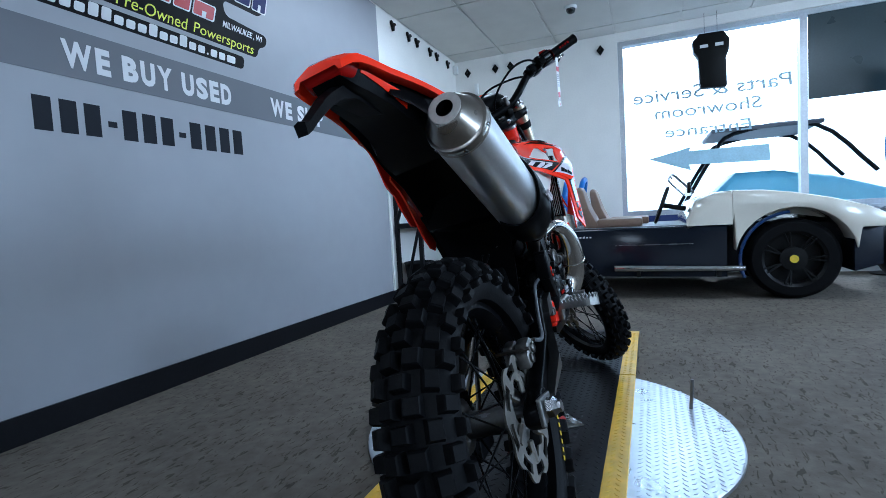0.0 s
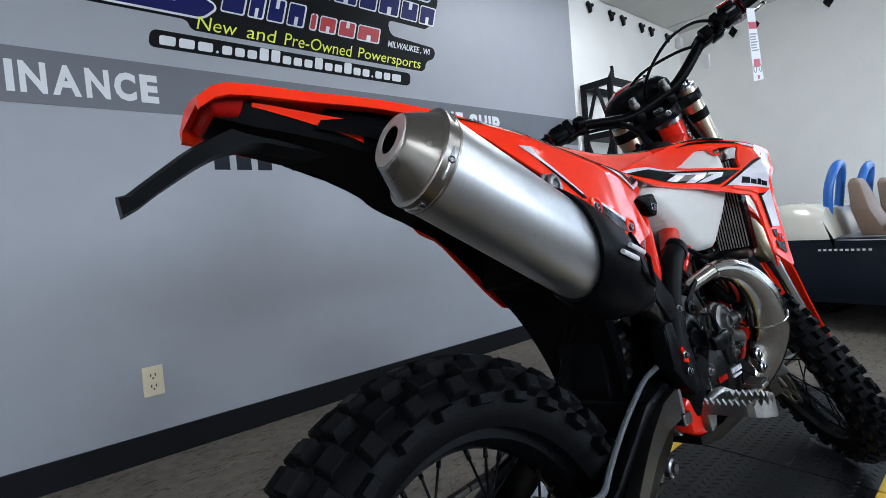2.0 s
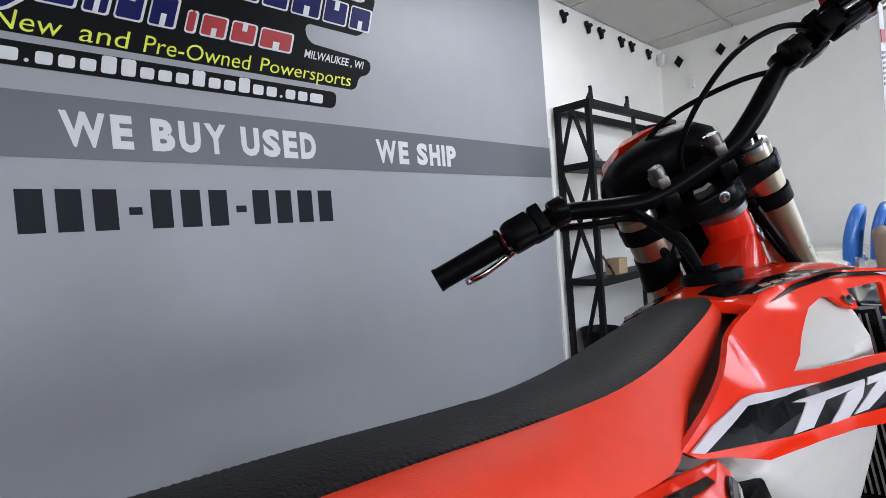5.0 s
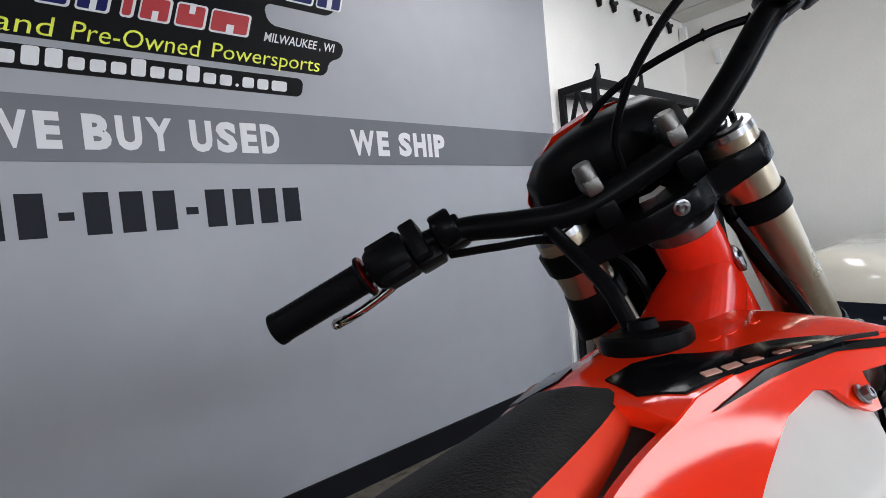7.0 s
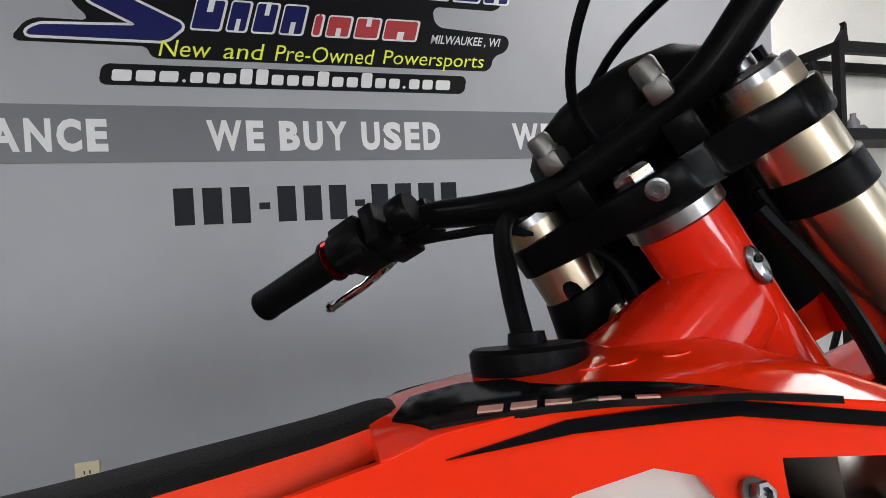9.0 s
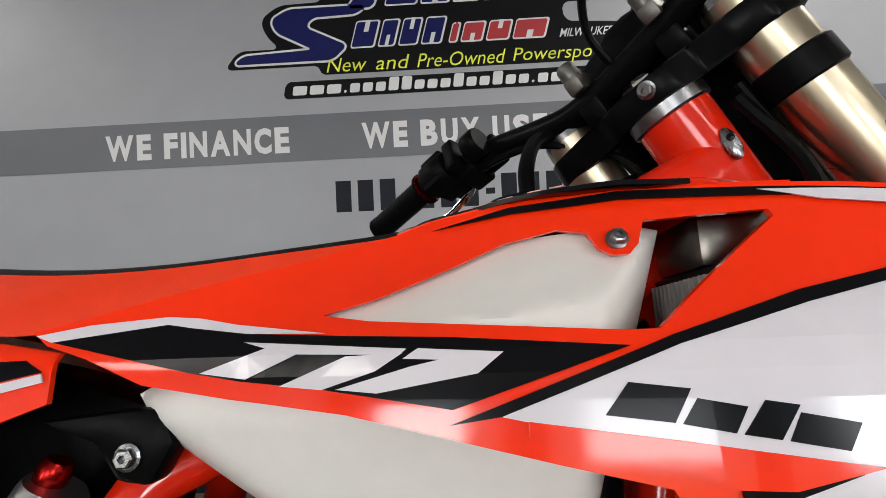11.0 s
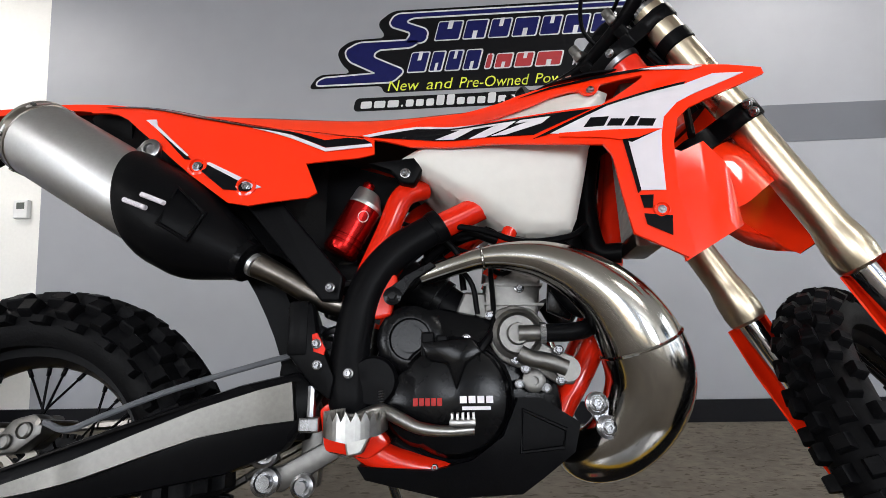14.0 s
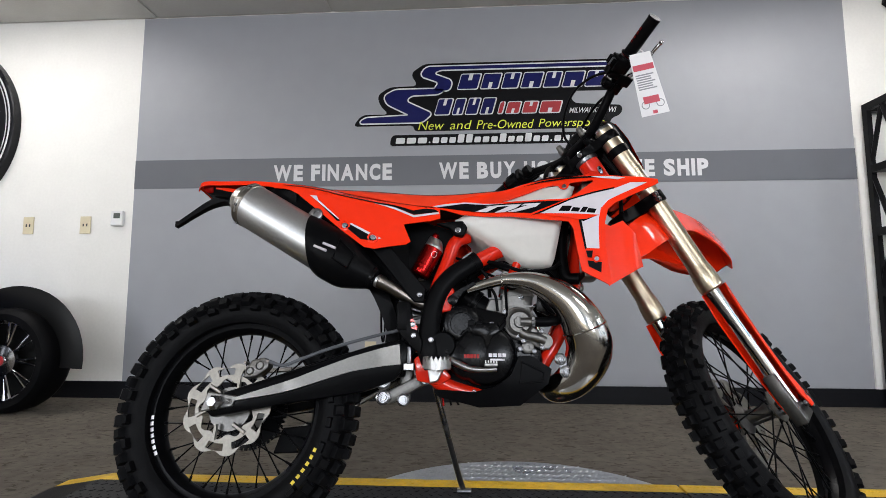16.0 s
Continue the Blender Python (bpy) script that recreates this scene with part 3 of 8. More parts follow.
def wheel(name, centre, m, R, half, deep, steps, knob, rows, r_rim, w_rim, hub_r, hub_w, label, disc_side, disc_r):
    """hub > tyre, rim, spokes, brake disc."""
    M = m @ Matrix.Translation(centre)
    hub = part(name, lathe(bmesh.new(), [(0.012, -hub_w), (hub_r + 0.012, -hub_w), (hub_r + 0.012, -hub_w + 0.006), (hub_r * 0.62, -hub_w + 0.018), (hub_r * 0.55, 0), (hub_r * 0.62, hub_w - 0.018), (hub_r + 0.012, hub_w - 0.006), (hub_r + 0.012, hub_w), (0.012, hub_w)], M @ YAX, 28, closed=True), CAST, bike, label, smooth=True)
    part("tyre", tyre(R, half, deep, steps, knob, rows), RUBBER, hub, "black knobbly off-road tyre", smooth=True, m=M)
    blocks = {}
    for i in range(steps):
        for spec in rows[i % len(rows)]:
            if spec not in blocks:
                blocks[spec] = knob_mesh(*spec, R, half, deep, knob)
            ob = new("tread_block", blocks[spec])
            ob.parent = hub
            ob.matrix_local = M @ Matrix.Rotation(2 * math.pi * i / steps, 4, 'Y')
    rp = [(r_rim + 0.008, -w_rim), (r_rim + 0.008, -w_rim + 0.004), (r_rim - 0.004, -w_rim + 0.006), (r_rim - 0.012, -w_rim * 0.4), (r_rim - 0.014, 0), (r_rim - 0.012, w_rim * 0.4), (r_rim - 0.004, w_rim - 0.006), (r_rim + 0.008, w_rim - 0.004), (r_rim + 0.008, w_rim), (r_rim - 0.008, w_rim), (r_rim - 0.018, w_rim * 0.5), (r_rim - 0.022, 0), (r_rim - 0.018, -w_rim * 0.5), (r_rim - 0.008, -w_rim)]
    part("rim", lathe(bmesh.new(), rp, M @ YAX, 64, closed=True), BLACK_ANOD, hub, "black anodised rim", smooth=True)
    kinds = []
    for sgn in (-1, 1):
        for tw in (-1, 1):
            bm = bmesh.new()
            a = Vector((hub_r + 0.006, sgn * (hub_w - 0.003), 0))
            b = Vector((r_rim - 0.018, sgn * 0.004, 0))
            b.rotate(Euler((0, tw * radians(40), 0)))
            rod(bm, a, b, 0.0021, 6)
            e = a + (b - a) * 0.91
            kinds.append((bm, e, b))
    meshes = []
    for bm, e, b in kinds:
        rod(bm, e, b, 0.0036, 6)
        me = bpy.data.meshes.new("spoke")
        bm.to_mesh(me)
        bm.free()
        me.shade_smooth()
        me.materials.append(BLACK_ANOD)
        meshes.append(me)
    for i in range(36):
        ob = new("spoke", meshes[i % 4])
        ob.parent = hub
        ob.matrix_local = M @ Matrix.Rotation(2 * math.pi * i / 36, 4, 'Y')
    disc = part("brake_disc", wave_disc(disc_r * 0.66, disc_r, 9, 0.004), DISC, hub, "wavy steel brake disc", m=M @ Matrix.Translation((0, disc_side, 0)))
    for k in range(6):
        a = 2 * math.pi * k / 6
        part("disc_arm", rod(bmesh.new(), (hub_r * math.cos(a), 0, hub_r * math.sin(a)), (disc_r * 0.7 * math.cos(a + 0.25), 0, disc_r * 0.7 * math.sin(a + 0.25)), 0.006, 6), DISC, hub, m=M @ Matrix.Translation((0, disc_side, 0)))
    return hub, M


REAR = Vector((-0.447, 0, 0.335))
rows_rear = [[(-16, 0.03, 0.03), (16, 0.03, 0.03), (-62, 0.026, 0.026), (62, 0.026, 0.026)], [(-40, 0.026, 0.032), (0, 0.03, 0.026), (40, 0.026, 0.032), (-84, 0.014, 0.026), (84, 0.014, 0.026)]]
rear, MR = wheel("rear_wheel", REAR, Matrix(), 0.338, 0.066, 0.052, 56, 0.016, rows_rear, 0.232, 0.033, 0.045, 0.062, "spoked rear wheel with polished hub", -0.078, 0.118)
FRONT = hp(0.065, 0, -0.852)
rows_front = [[(-20, 0.02, 0.022), (20, 0.02, 0.022), (-66, 0.018, 0.02), (66, 0.018, 0.02)], [(0, 0.022, 0.02), (-44, 0.018, 0.024), (44, 0.018, 0.024)]]
front, MF = wheel("front_wheel", FRONT, STEER, 0.347, 0.046, 0.046, 64, 0.013, rows_front, 0.27, 0.022, 0.03, 0.05, "spoked front wheel turned to the left", 0.062, 0.13)
# yellow and white maker's marks on the rims and tyre, as plain bars
for a0, n in ((150, 7), (22, 6)):
    for k in range(n):
        a = radians(a0 + 4 * k)
        bm = bmesh.new()
        box(bm, -0.004, 0.004, -0.0006, 0.0006, -0.005, 0.005)
        part("mark", bm, STICKER_WHITE if a0 == 150 else YELLOW_MARK, rear, m=MR @ Matrix.Rotation(a, 4, 'Y') @ Matrix.Translation((0.228 if a0 == 150 else 0.262, -0.0345 if a0 == 150 else -0.0665, 0)))
bm = bmesh.new()
lathe(bm, [(0.05, -0.003), (0.1, -0.003), (0.1, 0.003), (0.05, 0.003)], YAX, 40, closed=True)
for k in range(48):
    a = 2 * math.pi * k / 48
    box(bm, 0.098, 0.107, -0.003, 0.003, -0.004, 0.004, 0, Matrix.Rotation(a, 4, 'Y'))
part("sprocket", bm, BLACK_ANOD, rear, "black rear sprocket", m=MR @ Matrix.Translation((0, 0.075, 0)))
bm = bmesh.new()
rod(bm, REAR + Vector((0, -0.135, 0)), REAR + Vector((0, 0.135, 0)), 0.011, 12)
lathe(bm, [(0.019, 0), (0.019, 0.012), (0.012, 0.02), (0.012, 0.026), (0.008, 0.026)], along(REAR + Vector((0, -0.132, 0)), (0, -1, 0)), 6)
part("rear_axle", bm, STEEL, bike)
for s in (1, -1):
    for k in range(9):
        z = REAR.z + s * 0.103
        zz = 0.43 + s * 0.04
        part("chain_link", rod(bmesh.new(), (REAR.x + 0.055 * k, 0.075, z + (zz - z) * k / 9), (REAR.x + 0.055 * k + 0.052, 0.075, z + (zz - z) * (k + 0.95) / 9), 0.007, 6), DARK_METAL, bike)
bm = plate(bmesh.new(), [(-0.36, 0.21), (-0.27, 0.215), (-0.235, 0.26), (-0.25, 0.29), (-0.34, 0.28)], 0.06, 0.09, 0.004)
part("chain_guide", bm, BLACK_PLASTIC, bike)

# ---- swingarm and linkage ----
arm = [(-0.475, 0.345), (-0.425, 0.365), (-0.235, 0.425), (-0.056, 0.465), (0.03, 0.48), (0.06, 0.45), (0.034, 0.405), (0.01, 0.375), (-0.064, 0.352), (-0.309, 0.328), (-0.46, 0.3), (-0.485, 0.32)]
bm = bmesh.new()
plate(bm, arm, -0.125, -0.092, 0.006)
swing = part("swingarm", bm, BLACK_ANOD, bike, "black and brushed aluminium swingarm", smooth=True)
part("left_arm", plate(bmesh.new(), arm, 0.092, 0.125, 0.006), BLACK_ANOD, swing, smooth=True)
bm = bmesh.new()
box(bm, -0.03, 0.035, -0.1, 0.1, 0.385, 0.46, 0.008)
part("bridge", bm, BLACK_ANOD, swing, smooth=True)
top = [(-0.4, 0.346), (-0.269, 0.388), (-0.1, 0.438), (0.025, 0.466)]
low = [(-0.4, 0.339), (-0.3, 0.356), (-0.1, 0.402), (0.03, 0.416)]
stripe = [[low[k], low[k + 1], top[k + 1], top[k]] for k in range(3)]
part("side_plate", panel(stripe, lambda x, z: 0.14 + 0.05 * (z - lerp([(-0.4, 0.337), (0.03, 0.442)], x)), -1, 0.021, 0, 0.02), BLUE_GREY, swing, "brushed aluminium side face", smooth=True)
bm = plate(bmesh.new(), [(-0.488, 0.312), (-0.405, 0.325), (-0.398, 0.352), (-0.475, 0.362)], -0.131, -0.122, 0.003)
bolt(bm, (-0.415, -0.131, 0.338), (0, -1, 0), 0.005)
part("axle_block", bm, CAST, swing, "polished axle block")
bm = plate(bmesh.new(), [(-0.398, 0.398), (-0.362, 0.402), (-0.332, 0.425), (-0.332, 0.443), (-0.348, 0.452), (-0.38, 0.445), (-0.395, 0.425)], -0.112, -0.085, 0.006)
caliper = part("rear_caliper", bm, CAST, bike, "cast brake caliper", smooth=True)
part("caliper_half", plate(bmesh.new(), [(-0.395, 0.4), (-0.36, 0.406), (-0.338, 0.43), (-0.345, 0.452), (-0.38, 0.444)], -0.082, -0.06, 0.006), CAST, caliper, smooth=True)
for x, z, r in ((-0.38, 0.416, 0.01), (-0.355, 0.43, 0.011)):
    part("piston_cap", lathe(bmesh.new(), [(r, 0), (r, 0.004), (r * 0.8, 0.006), (r * 0.75, 0.003), (0, 0.003)], along((x, -0.112, z), (0, -1, 0)), 16), CAST, caliper, smooth=True)
for x, z in ((-0.395, 0.437), (-0.334, 0.44)):
    part("caliper_pin", rod(bmesh.new(), (x, -0.118, z), (x, -0.05, z), 0.004, 8), DARK_METAL, caliper)
HOSE = mat("grey_hose", (0.1, 0.105, 0.115), 0.45, spec=0.2)
part("brake_line", pipe([(-0.33, -0.112, 0.44), (-0.29, -0.118, 0.43), (-0.247, -0.118, 0.443), (-0.146, -0.118, 0.47), (0.005, -0.118, 0.5), (0.03, -0.13, 0.51)], 0.0044, 8), HOSE, bike, "thin grey brake line", smooth=True)
bm = plate(bmesh.new(), [(-0.03, 0.32), (0.0, 0.318), (0.085, 0.365), (0.1, 0.385), (0.085, 0.4), (0.06, 0.385), (-0.005, 0.352), (-0.03, 0.348)], -0.09, -0.065, 0.004)
link = part("linkage", bm, CAST, bike, "cast aluminium suspension linkage", smooth=True)
for p, r in (((-0.019, -0.1, 0.372), 0.019), ((-0.019, -0.09, 0.334), 0.019), ((0.033, -0.09, 0.328), 0.016), ((0.088, -0.09, 0.38), 0.015)):
    part("pivot_bolt", lathe(bmesh.new(), [(r, 0), (r, 0.012), (r * 0.75, 0.014), (r * 0.7, 0.01), (r * 0.5, 0.01), (r * 0.48, 0.018), (r * 0.2, 0.018)], along(p, (0, -1, 0)), 20), STEEL, link, smooth=True)
bm = plate(bmesh.new(), [(0.02, 0.32), (0.045, 0.32), (0.055, 0.4), (0.04, 0.44), (0.02, 0.41)], -0.075, -0.05, 0.004)
part("rocker", bm, CAST, link, smooth=True)

# ---- frame ----
frame_p = part("frame", pipe([(0.59, 0, 0.95), (0.47, -0.02, 0.9), (0.40, -0.03, 0.83), (0.32, -0.052, 0.755), (0.27, -0.072, 0.722), (0.21, -0.097, 0.685)], [0.026, 0.027, 0.026, 0.022, 0.021, 0.021]), FRAME_RED, bike, "glossy red steel frame", smooth=True)
part("frame_spar", pipe([(0.59, 0, 0.95), (0.47, 0.02, 0.9), (0.40, 0.03, 0.83), (0.32, 0.052, 0.755), (0.27, 0.072, 0.722), (0.21, 0.097, 0.685)], [0.026, 0.027, 0.026, 0.022, 0.021, 0.021]), FRAME_RED, frame_p, smooth=True)
for s in (-1, 1):
    part("frame_guard", pipe([(0.225, s * 0.102, 0.694), (0.16, s * 0.111, 0.65), (0.118, s * 0.118, 0.592), (0.1, s * 0.124, 0.51), (0.102, s * 0.128, 0.445), (0.108, s * 0.125, 0.405)], [0.024, 0.026, 0.026, 0.027, 0.03, 0.022], 16, flat=0.75), BLACK_PLASTIC, frame_p, "textured black frame guard", smooth=True)
    part("guard_collar", pipe([(0.214, s * 0.1035, 0.687), (0.2215, s * 0.1025, 0.6915), (0.229, s * 0.1015, 0.6965)], [0.0255, 0.0268, 0.0255], 18, 3, flat=0.8), BLACK_PLASTIC, frame_p, "black collar band", smooth=True)
    part("rear_strut", pipe([(0.2, s * 0.05, 0.775), (0.165, s * 0.07, 0.755), (0.142, s * 0.085, 0.69), (0.115, s * 0.1, 0.62), (0.1, s * 0.105, 0.56)], [0.017, 0.019, 0.018, 0.016, 0.014]), FRAME_RED, frame_p, smooth=True)
    part("down_tube", pipe([(0.545, s * 0.01, 0.90), (0.50, s * 0.03, 0.66), (0.459, s * 0.06, 0.53), (0.4, s * 0.07, 0.43), (0.345, s * 0.075, 0.352), (0.25, s * 0.085, 0.345), (0.15, s * 0.1, 0.362), (0.085, s * 0.11, 0.41)], [0.024, 0.02, 0.018, 0.018, 0.016, 0.016, 0.02, 0.022]), FRAME_RED, frame_p, smooth=True)
    part("peg_bracket", plate(bmesh.new(), [(0.07, 0.375), (0.13, 0.365), (0.16, 0.385), (0.13, 0.42), (0.1, 0.455), (0.06, 0.43)], s * 0.1, s * 0.135, 0.008), FRAME_RED, frame_p, smooth=True)
    part("heel_guard", lathe(bmesh.new(), [(0.0, 0.012), (0.03, 0.01), (0.034, 0.004), (0.034, 0.0)], along((0.135, s * 0.132, 0.465), (0, s, 0)), 24), BLACK_PLASTIC, frame_p, smooth=True)
    part("tank_strut", pipe([(0.30, s * 0.06, 0.62), (0.335, s * 0.07, 0.69), (0.37, s * 0.075, 0.76)], 0.012), FRAME_RED, frame_p, smooth=True)
part("shock_bracket", plate(bmesh.new(), [(0.15, 0.63), (0.165, 0.61), (0.155, 0.555), (0.13, 0.55), (0.12, 0.575)], -0.122, -0.104, 0.004), FRAME_RED, frame_p)
bm = bmesh.new()
lathe(bm, [(0.03, -0.20), (0.03, -0.19), (0.03, -0.12), (0.032, -0.06), (0.032, -0.04)], Matrix.Translation(HEAD + FWD * 0.014) @ UP.to_track_quat('Z', 'Y').to_matrix().to_4x4(), 28)
part("steering_head", bm, FRAME_RED, frame_p, smooth=True)
secs = []
for k in range(9):
    f = k / 8
    cx, cz, w, d = 0.43 + 0.165 * f, 0.862 + 0.108 * f, 0.062 - 0.03 * f ** 0.8, 0.05 - 0.018 * f
    ring = []
    for a in [2 * math.pi * i / 24 for i in range(24)]:
        c, q = math.cos(a), math.sin(a)
        c, q = math.copysign(abs(c) ** 0.55, c), math.copysign(abs(q) ** 0.55, q)
        ring.append((cx - 0.55 * d * q, w * c, cz + 0.84 * d * q))
    secs.append(ring)
bm = loft(secs)
part("head_gusset", bm, FRAME_RED, frame_p, smooth=True)
part("head_ring", lathe(bmesh.new(), [(0.033, -0.042), (0.035, -0.04), (0.035, -0.03), (0.03, -0.028)], Matrix.Translation(HEAD + FWD * 0.014) @ UP.to_track_quat('Z', 'Y').to_matrix().to_4x4(), 30), STEEL, frame_p, "silver bearing ring", smooth=True)
LOCK = along((0.594, -0.031, 0.987), (-0.1, -1, 0.1)) @ Matrix.Rotation(radians(20), 4, 'Z')
part("lock_cover", lathe(bmesh.new(), [(0.0, 0.006), (0.0065, 0.0055), (0.008, 0.004), (0.008, 0.0)], LOCK @ Matrix.Diagonal((0.8, 1.75, 1, 1)), 24), STEEL, frame_p, "small oval steering lock cover", smooth=True)
part("lock_slot", lathe(bmesh.new(), [(0.0, 0.0072), (0.003, 0.007), (0.003, 0.005)], LOCK @ Matrix.Translation((0, 0.004, 0)), 14), BLACK_PAINT, frame_p)
# subframe and airbox
for s in (-1, 1):
    part("subframe_strut", plate(bmesh.new(), [(-0.07, 0.735), (-0.02, 0.74), (0.09, 0.61), (0.085, 0.575), (0.06, 0.575)], s * 0.142, s * 0.122, 0.003), BLACK_PLASTIC, bike, "black subframe side strut")
bm = loft([[(0.11, -0.035, 0.56), (0.11, 0.035, 0.56), (0.16, 0.035, 0.80), (0.16, -0.035, 0.80)], [(0.03, -0.04, 0.62), (0.03, 0.04, 0.62), (0.03, 0.04, 0.84), (0.03, -0.04, 0.84)], [(-0.03, -0.075, 0.66), (-0.03, 0.075, 0.66), (-0.04, 0.07, 0.86), (-0.04, -0.07, 0.86)], [(-0.14, -0.1, 0.70), (-0.14, 0.1, 0.70), (-0.2, 0.09, 0.89), (-0.2, -0.09, 0.89)]])
part("airbox", bm, BLACK_PLASTIC, bike, "black airbox under the seat")
inner = smooth_path([(-0.5, 0.935, 0.055), (-0.4, 0.912, 0.075), (-0.28, 0.852, 0.09), (-0.17, 0.76, 0.095), (-0.08, 0.655, 0.09), (-0.03, 0.555, 0.078), (-0.012, 0.48, 0.068), (-0.01, 0.43, 0.06)], 3)
secs = []
for i, (x, z, w) in enumerate(inner):
    secs.append([(x, -w, z - 0.02), (x + 0.01, -w * 0.55, z), (x + 0.012, 0, z + 0.004), (x + 0.01, w * 0.55, z), (x, w, z - 0.02), (x + 0.025, w * 0.98, z + 0.02), (x + 0.035, 0, z + 0.035), (x + 0.025, -w * 0.98, z + 0.02)])
part("inner_mudguard", loft(secs), BLACK_PLASTIC, bike, "black inner mudguard", smooth=True)
bm = bmesh.new()
for p in ((-0.045, -0.085, 0.635), (-0.035, -0.05, 0.612), (-0.19, -0.07, 0.745)):
    lathe(bm, [(0.011, 0), (0.011, 0.008), (0.006, 0.008), (0.006, 0.003)], along(p, (-0.8, 0, -0.55)), 14)
part("mudguard_bolt", bm, DARK_METAL, bike)
part("lower_mudflap", plate(bmesh.new(), [(-0.02, 0.56), (0.02, 0.56), (0.03, 0.5), (0.02, 0.43), (-0.02, 0.43), (-0.03, 0.48)], -0.05, 0.05, 0.006), BLACK_PLASTIC, bike)

# ---- tail ----
tail = smooth_path([(-0.625, 0.953, 0.045, 0.02), (-0.6, 0.964, 0.064, 0.022), (-0.52, 0.957, 0.078, 0.02), (-0.43, 0.95, 0.094, 0.02), (-0.355, 0.94, 0.108, 0.025), (-0.3, 0.933, 0.109, 0.027), (-0.25, 0.92, 0.1, 0.026), (-0.21, 0.905, 0.09, 0.026)], 3)
secs = []
for x, z, w, d in tail:
    secs.append([(x, -w, z - d), (x, -w * 0.97, z - d * 0.35), (x, -w * 0.8, z - 0.004), (x, -w * 0.3, z), (x, w * 0.3, z), (x, w * 0.8, z - 0.004), (x, w * 0.97, z - d * 0.35), (x, w, z - d),
                 (x, w - 0.006, z - d), (x, w * 0.75, z - 0.012), (x, -w * 0.75, z - 0.012), (x, -w + 0.006, z - d)])
part("rear_fender", loft(secs), RED, bike, "glossy orange-red rear fender", smooth=True)
bm = loft([[(-0.608, -0.034, 0.932), (-0.608, 0.034, 0.932), (-0.619, 0.04, 0.953), (-0.619, -0.04, 0.953)], [(-0.582, -0.042, 0.929), (-0.582, 0.042, 0.929), (-0.575, 0.054, 0.952), (-0.575, -0.054, 0.952)]])
bmesh.ops.bevel(bm, geom=list(bm.edges), offset=0.005, segments=2, profile=0.5, affect='EDGES')
part("tail_light", bm, RED_LENS, bike, "dark red tail light", smooth=True)
under = smooth_path([(-0.606, 0.932, 0.944, 0.034), (-0.57, 0.92, 0.944, 0.046), (-0.53, 0.913, 0.938, 0.052), (-0.468, 0.901, 0.93, 0.057), (-0.425, 0.886, 0.926, 0.062), (-0.395, 0.874, 0.924, 0.07), (-0.366, 0.863, 0.924, 0.086), (-0.3, 0.835, 0.91, 0.094)], 3)
bm = loft([[(x, -w * 0.8, z0), (x, 0, z0 - 0.004), (x, w * 0.8, z0), (x, w, z1), (x, -w, z1)] for x, z0, z1, w in under])
part("tail_underside", bm, BLACK_PLASTIC, bike, "black tail underside", smooth=True)
secs = []
for x, z0, z1, w in under:
    if -0.58 < x < -0.435:
        h = lerp([(-0.58, 0.15), (-0.435, 0.7)], x)
        y, z = -w * (1 - 0.2 * h), z1 - (z1 - z0) * h
        secs.append([(x, y - 0.002, z - 0.001), (x, -w * 1.04, z1 - 0.001), (x, -w * 0.97, z1), (x, y + 0.003, z + 0.001)])
part("underside_insert", loft(secs), RED, bike, "orange-red insert under the tail", smooth=True)
flap = [(-0.45, 0.92, 0.018), (-0.53, 0.93, 0.022), (-0.565, 0.931, 0.021), (-0.612, 0.909, 0.015), (-0.665, 0.875, 0.011), (-0.698, 0.853, 0.01)]
secs = [[(x, -w, z), (x - 0.002, 0, z + 0.004), (x, w, z), (x + 0.006, w * 0.85, z - d), (x + 0.006, -w * 0.85, z - d)] for x, z, w, d in smooth_path([(*q, d) for q, d in zip(flap, (0.025, 0.026, 0.023, 0.015, 0.01, 0.009))], 4)]
secs.append([(-0.708, -0.01, 0.852), (-0.709, 0, 0.855), (-0.708, 0.01, 0.852), (-0.708, 0.009, 0.836), (-0.708, -0.009, 0.836)])
part("plate_holder", loft(secs), BLACK_PLASTIC, bike, "black drooping licence plate holder", smooth=True)

# ---- silencer ----
S0, S1 = Vector((-0.466, -0.127, 0.885)), Vector((-0.035, -0.15, 0.628))
sd = (S1 - S0).normalized()
SM = along(S0, sd)
can = part("silencer", lathe(bmesh.new(), [(0.055, 0.05), (0.061, 0.054), (0.061, 0.375), (0.054, 0.4), (0.03, 0.445), (0.019, 0.473), (0.0165, 0.503)], SM, 48), SILENCER, bike, "brushed aluminium silencer can", smooth=True)
CAP = Matrix.Translation((0, 0, 0.014)) @ Matrix.Diagonal((1, 1, 0.714, 1))
part("end_cap", lathe(bmesh.new(), [(0.0175, 0.006), (0.0178, 0.001), (0.0185, 0.0), (0.0195, 0.0), (0.0305, 0.0), (0.033, 0.0006), (0.035, 0.0025), (0.0365, 0.0055), (0.041, 0.015), (0.047, 0.028), (0.052, 0.039), (0.056, 0.047), (0.0572, 0.049)], SM @ CAP, 48, closed=True), CAP_STEEL, can, "dark brushed steel end cap", smooth=True)
LIP = mat("dull_steel_lip", (0.5, 0.48, 0.45), 0.5, 0.6, var=0.08, grain=120)
part("outlet_lip", lathe(bmesh.new(), [(0.0172, 0.005), (0.0172, -0.0012), (0.0185, -0.002), (0.031, -0.002), (0.0325, -0.001), (0.0325, 0.0012)], SM @ CAP, 36, closed=True), LIP, can, "pale steel outlet lip", smooth=False)
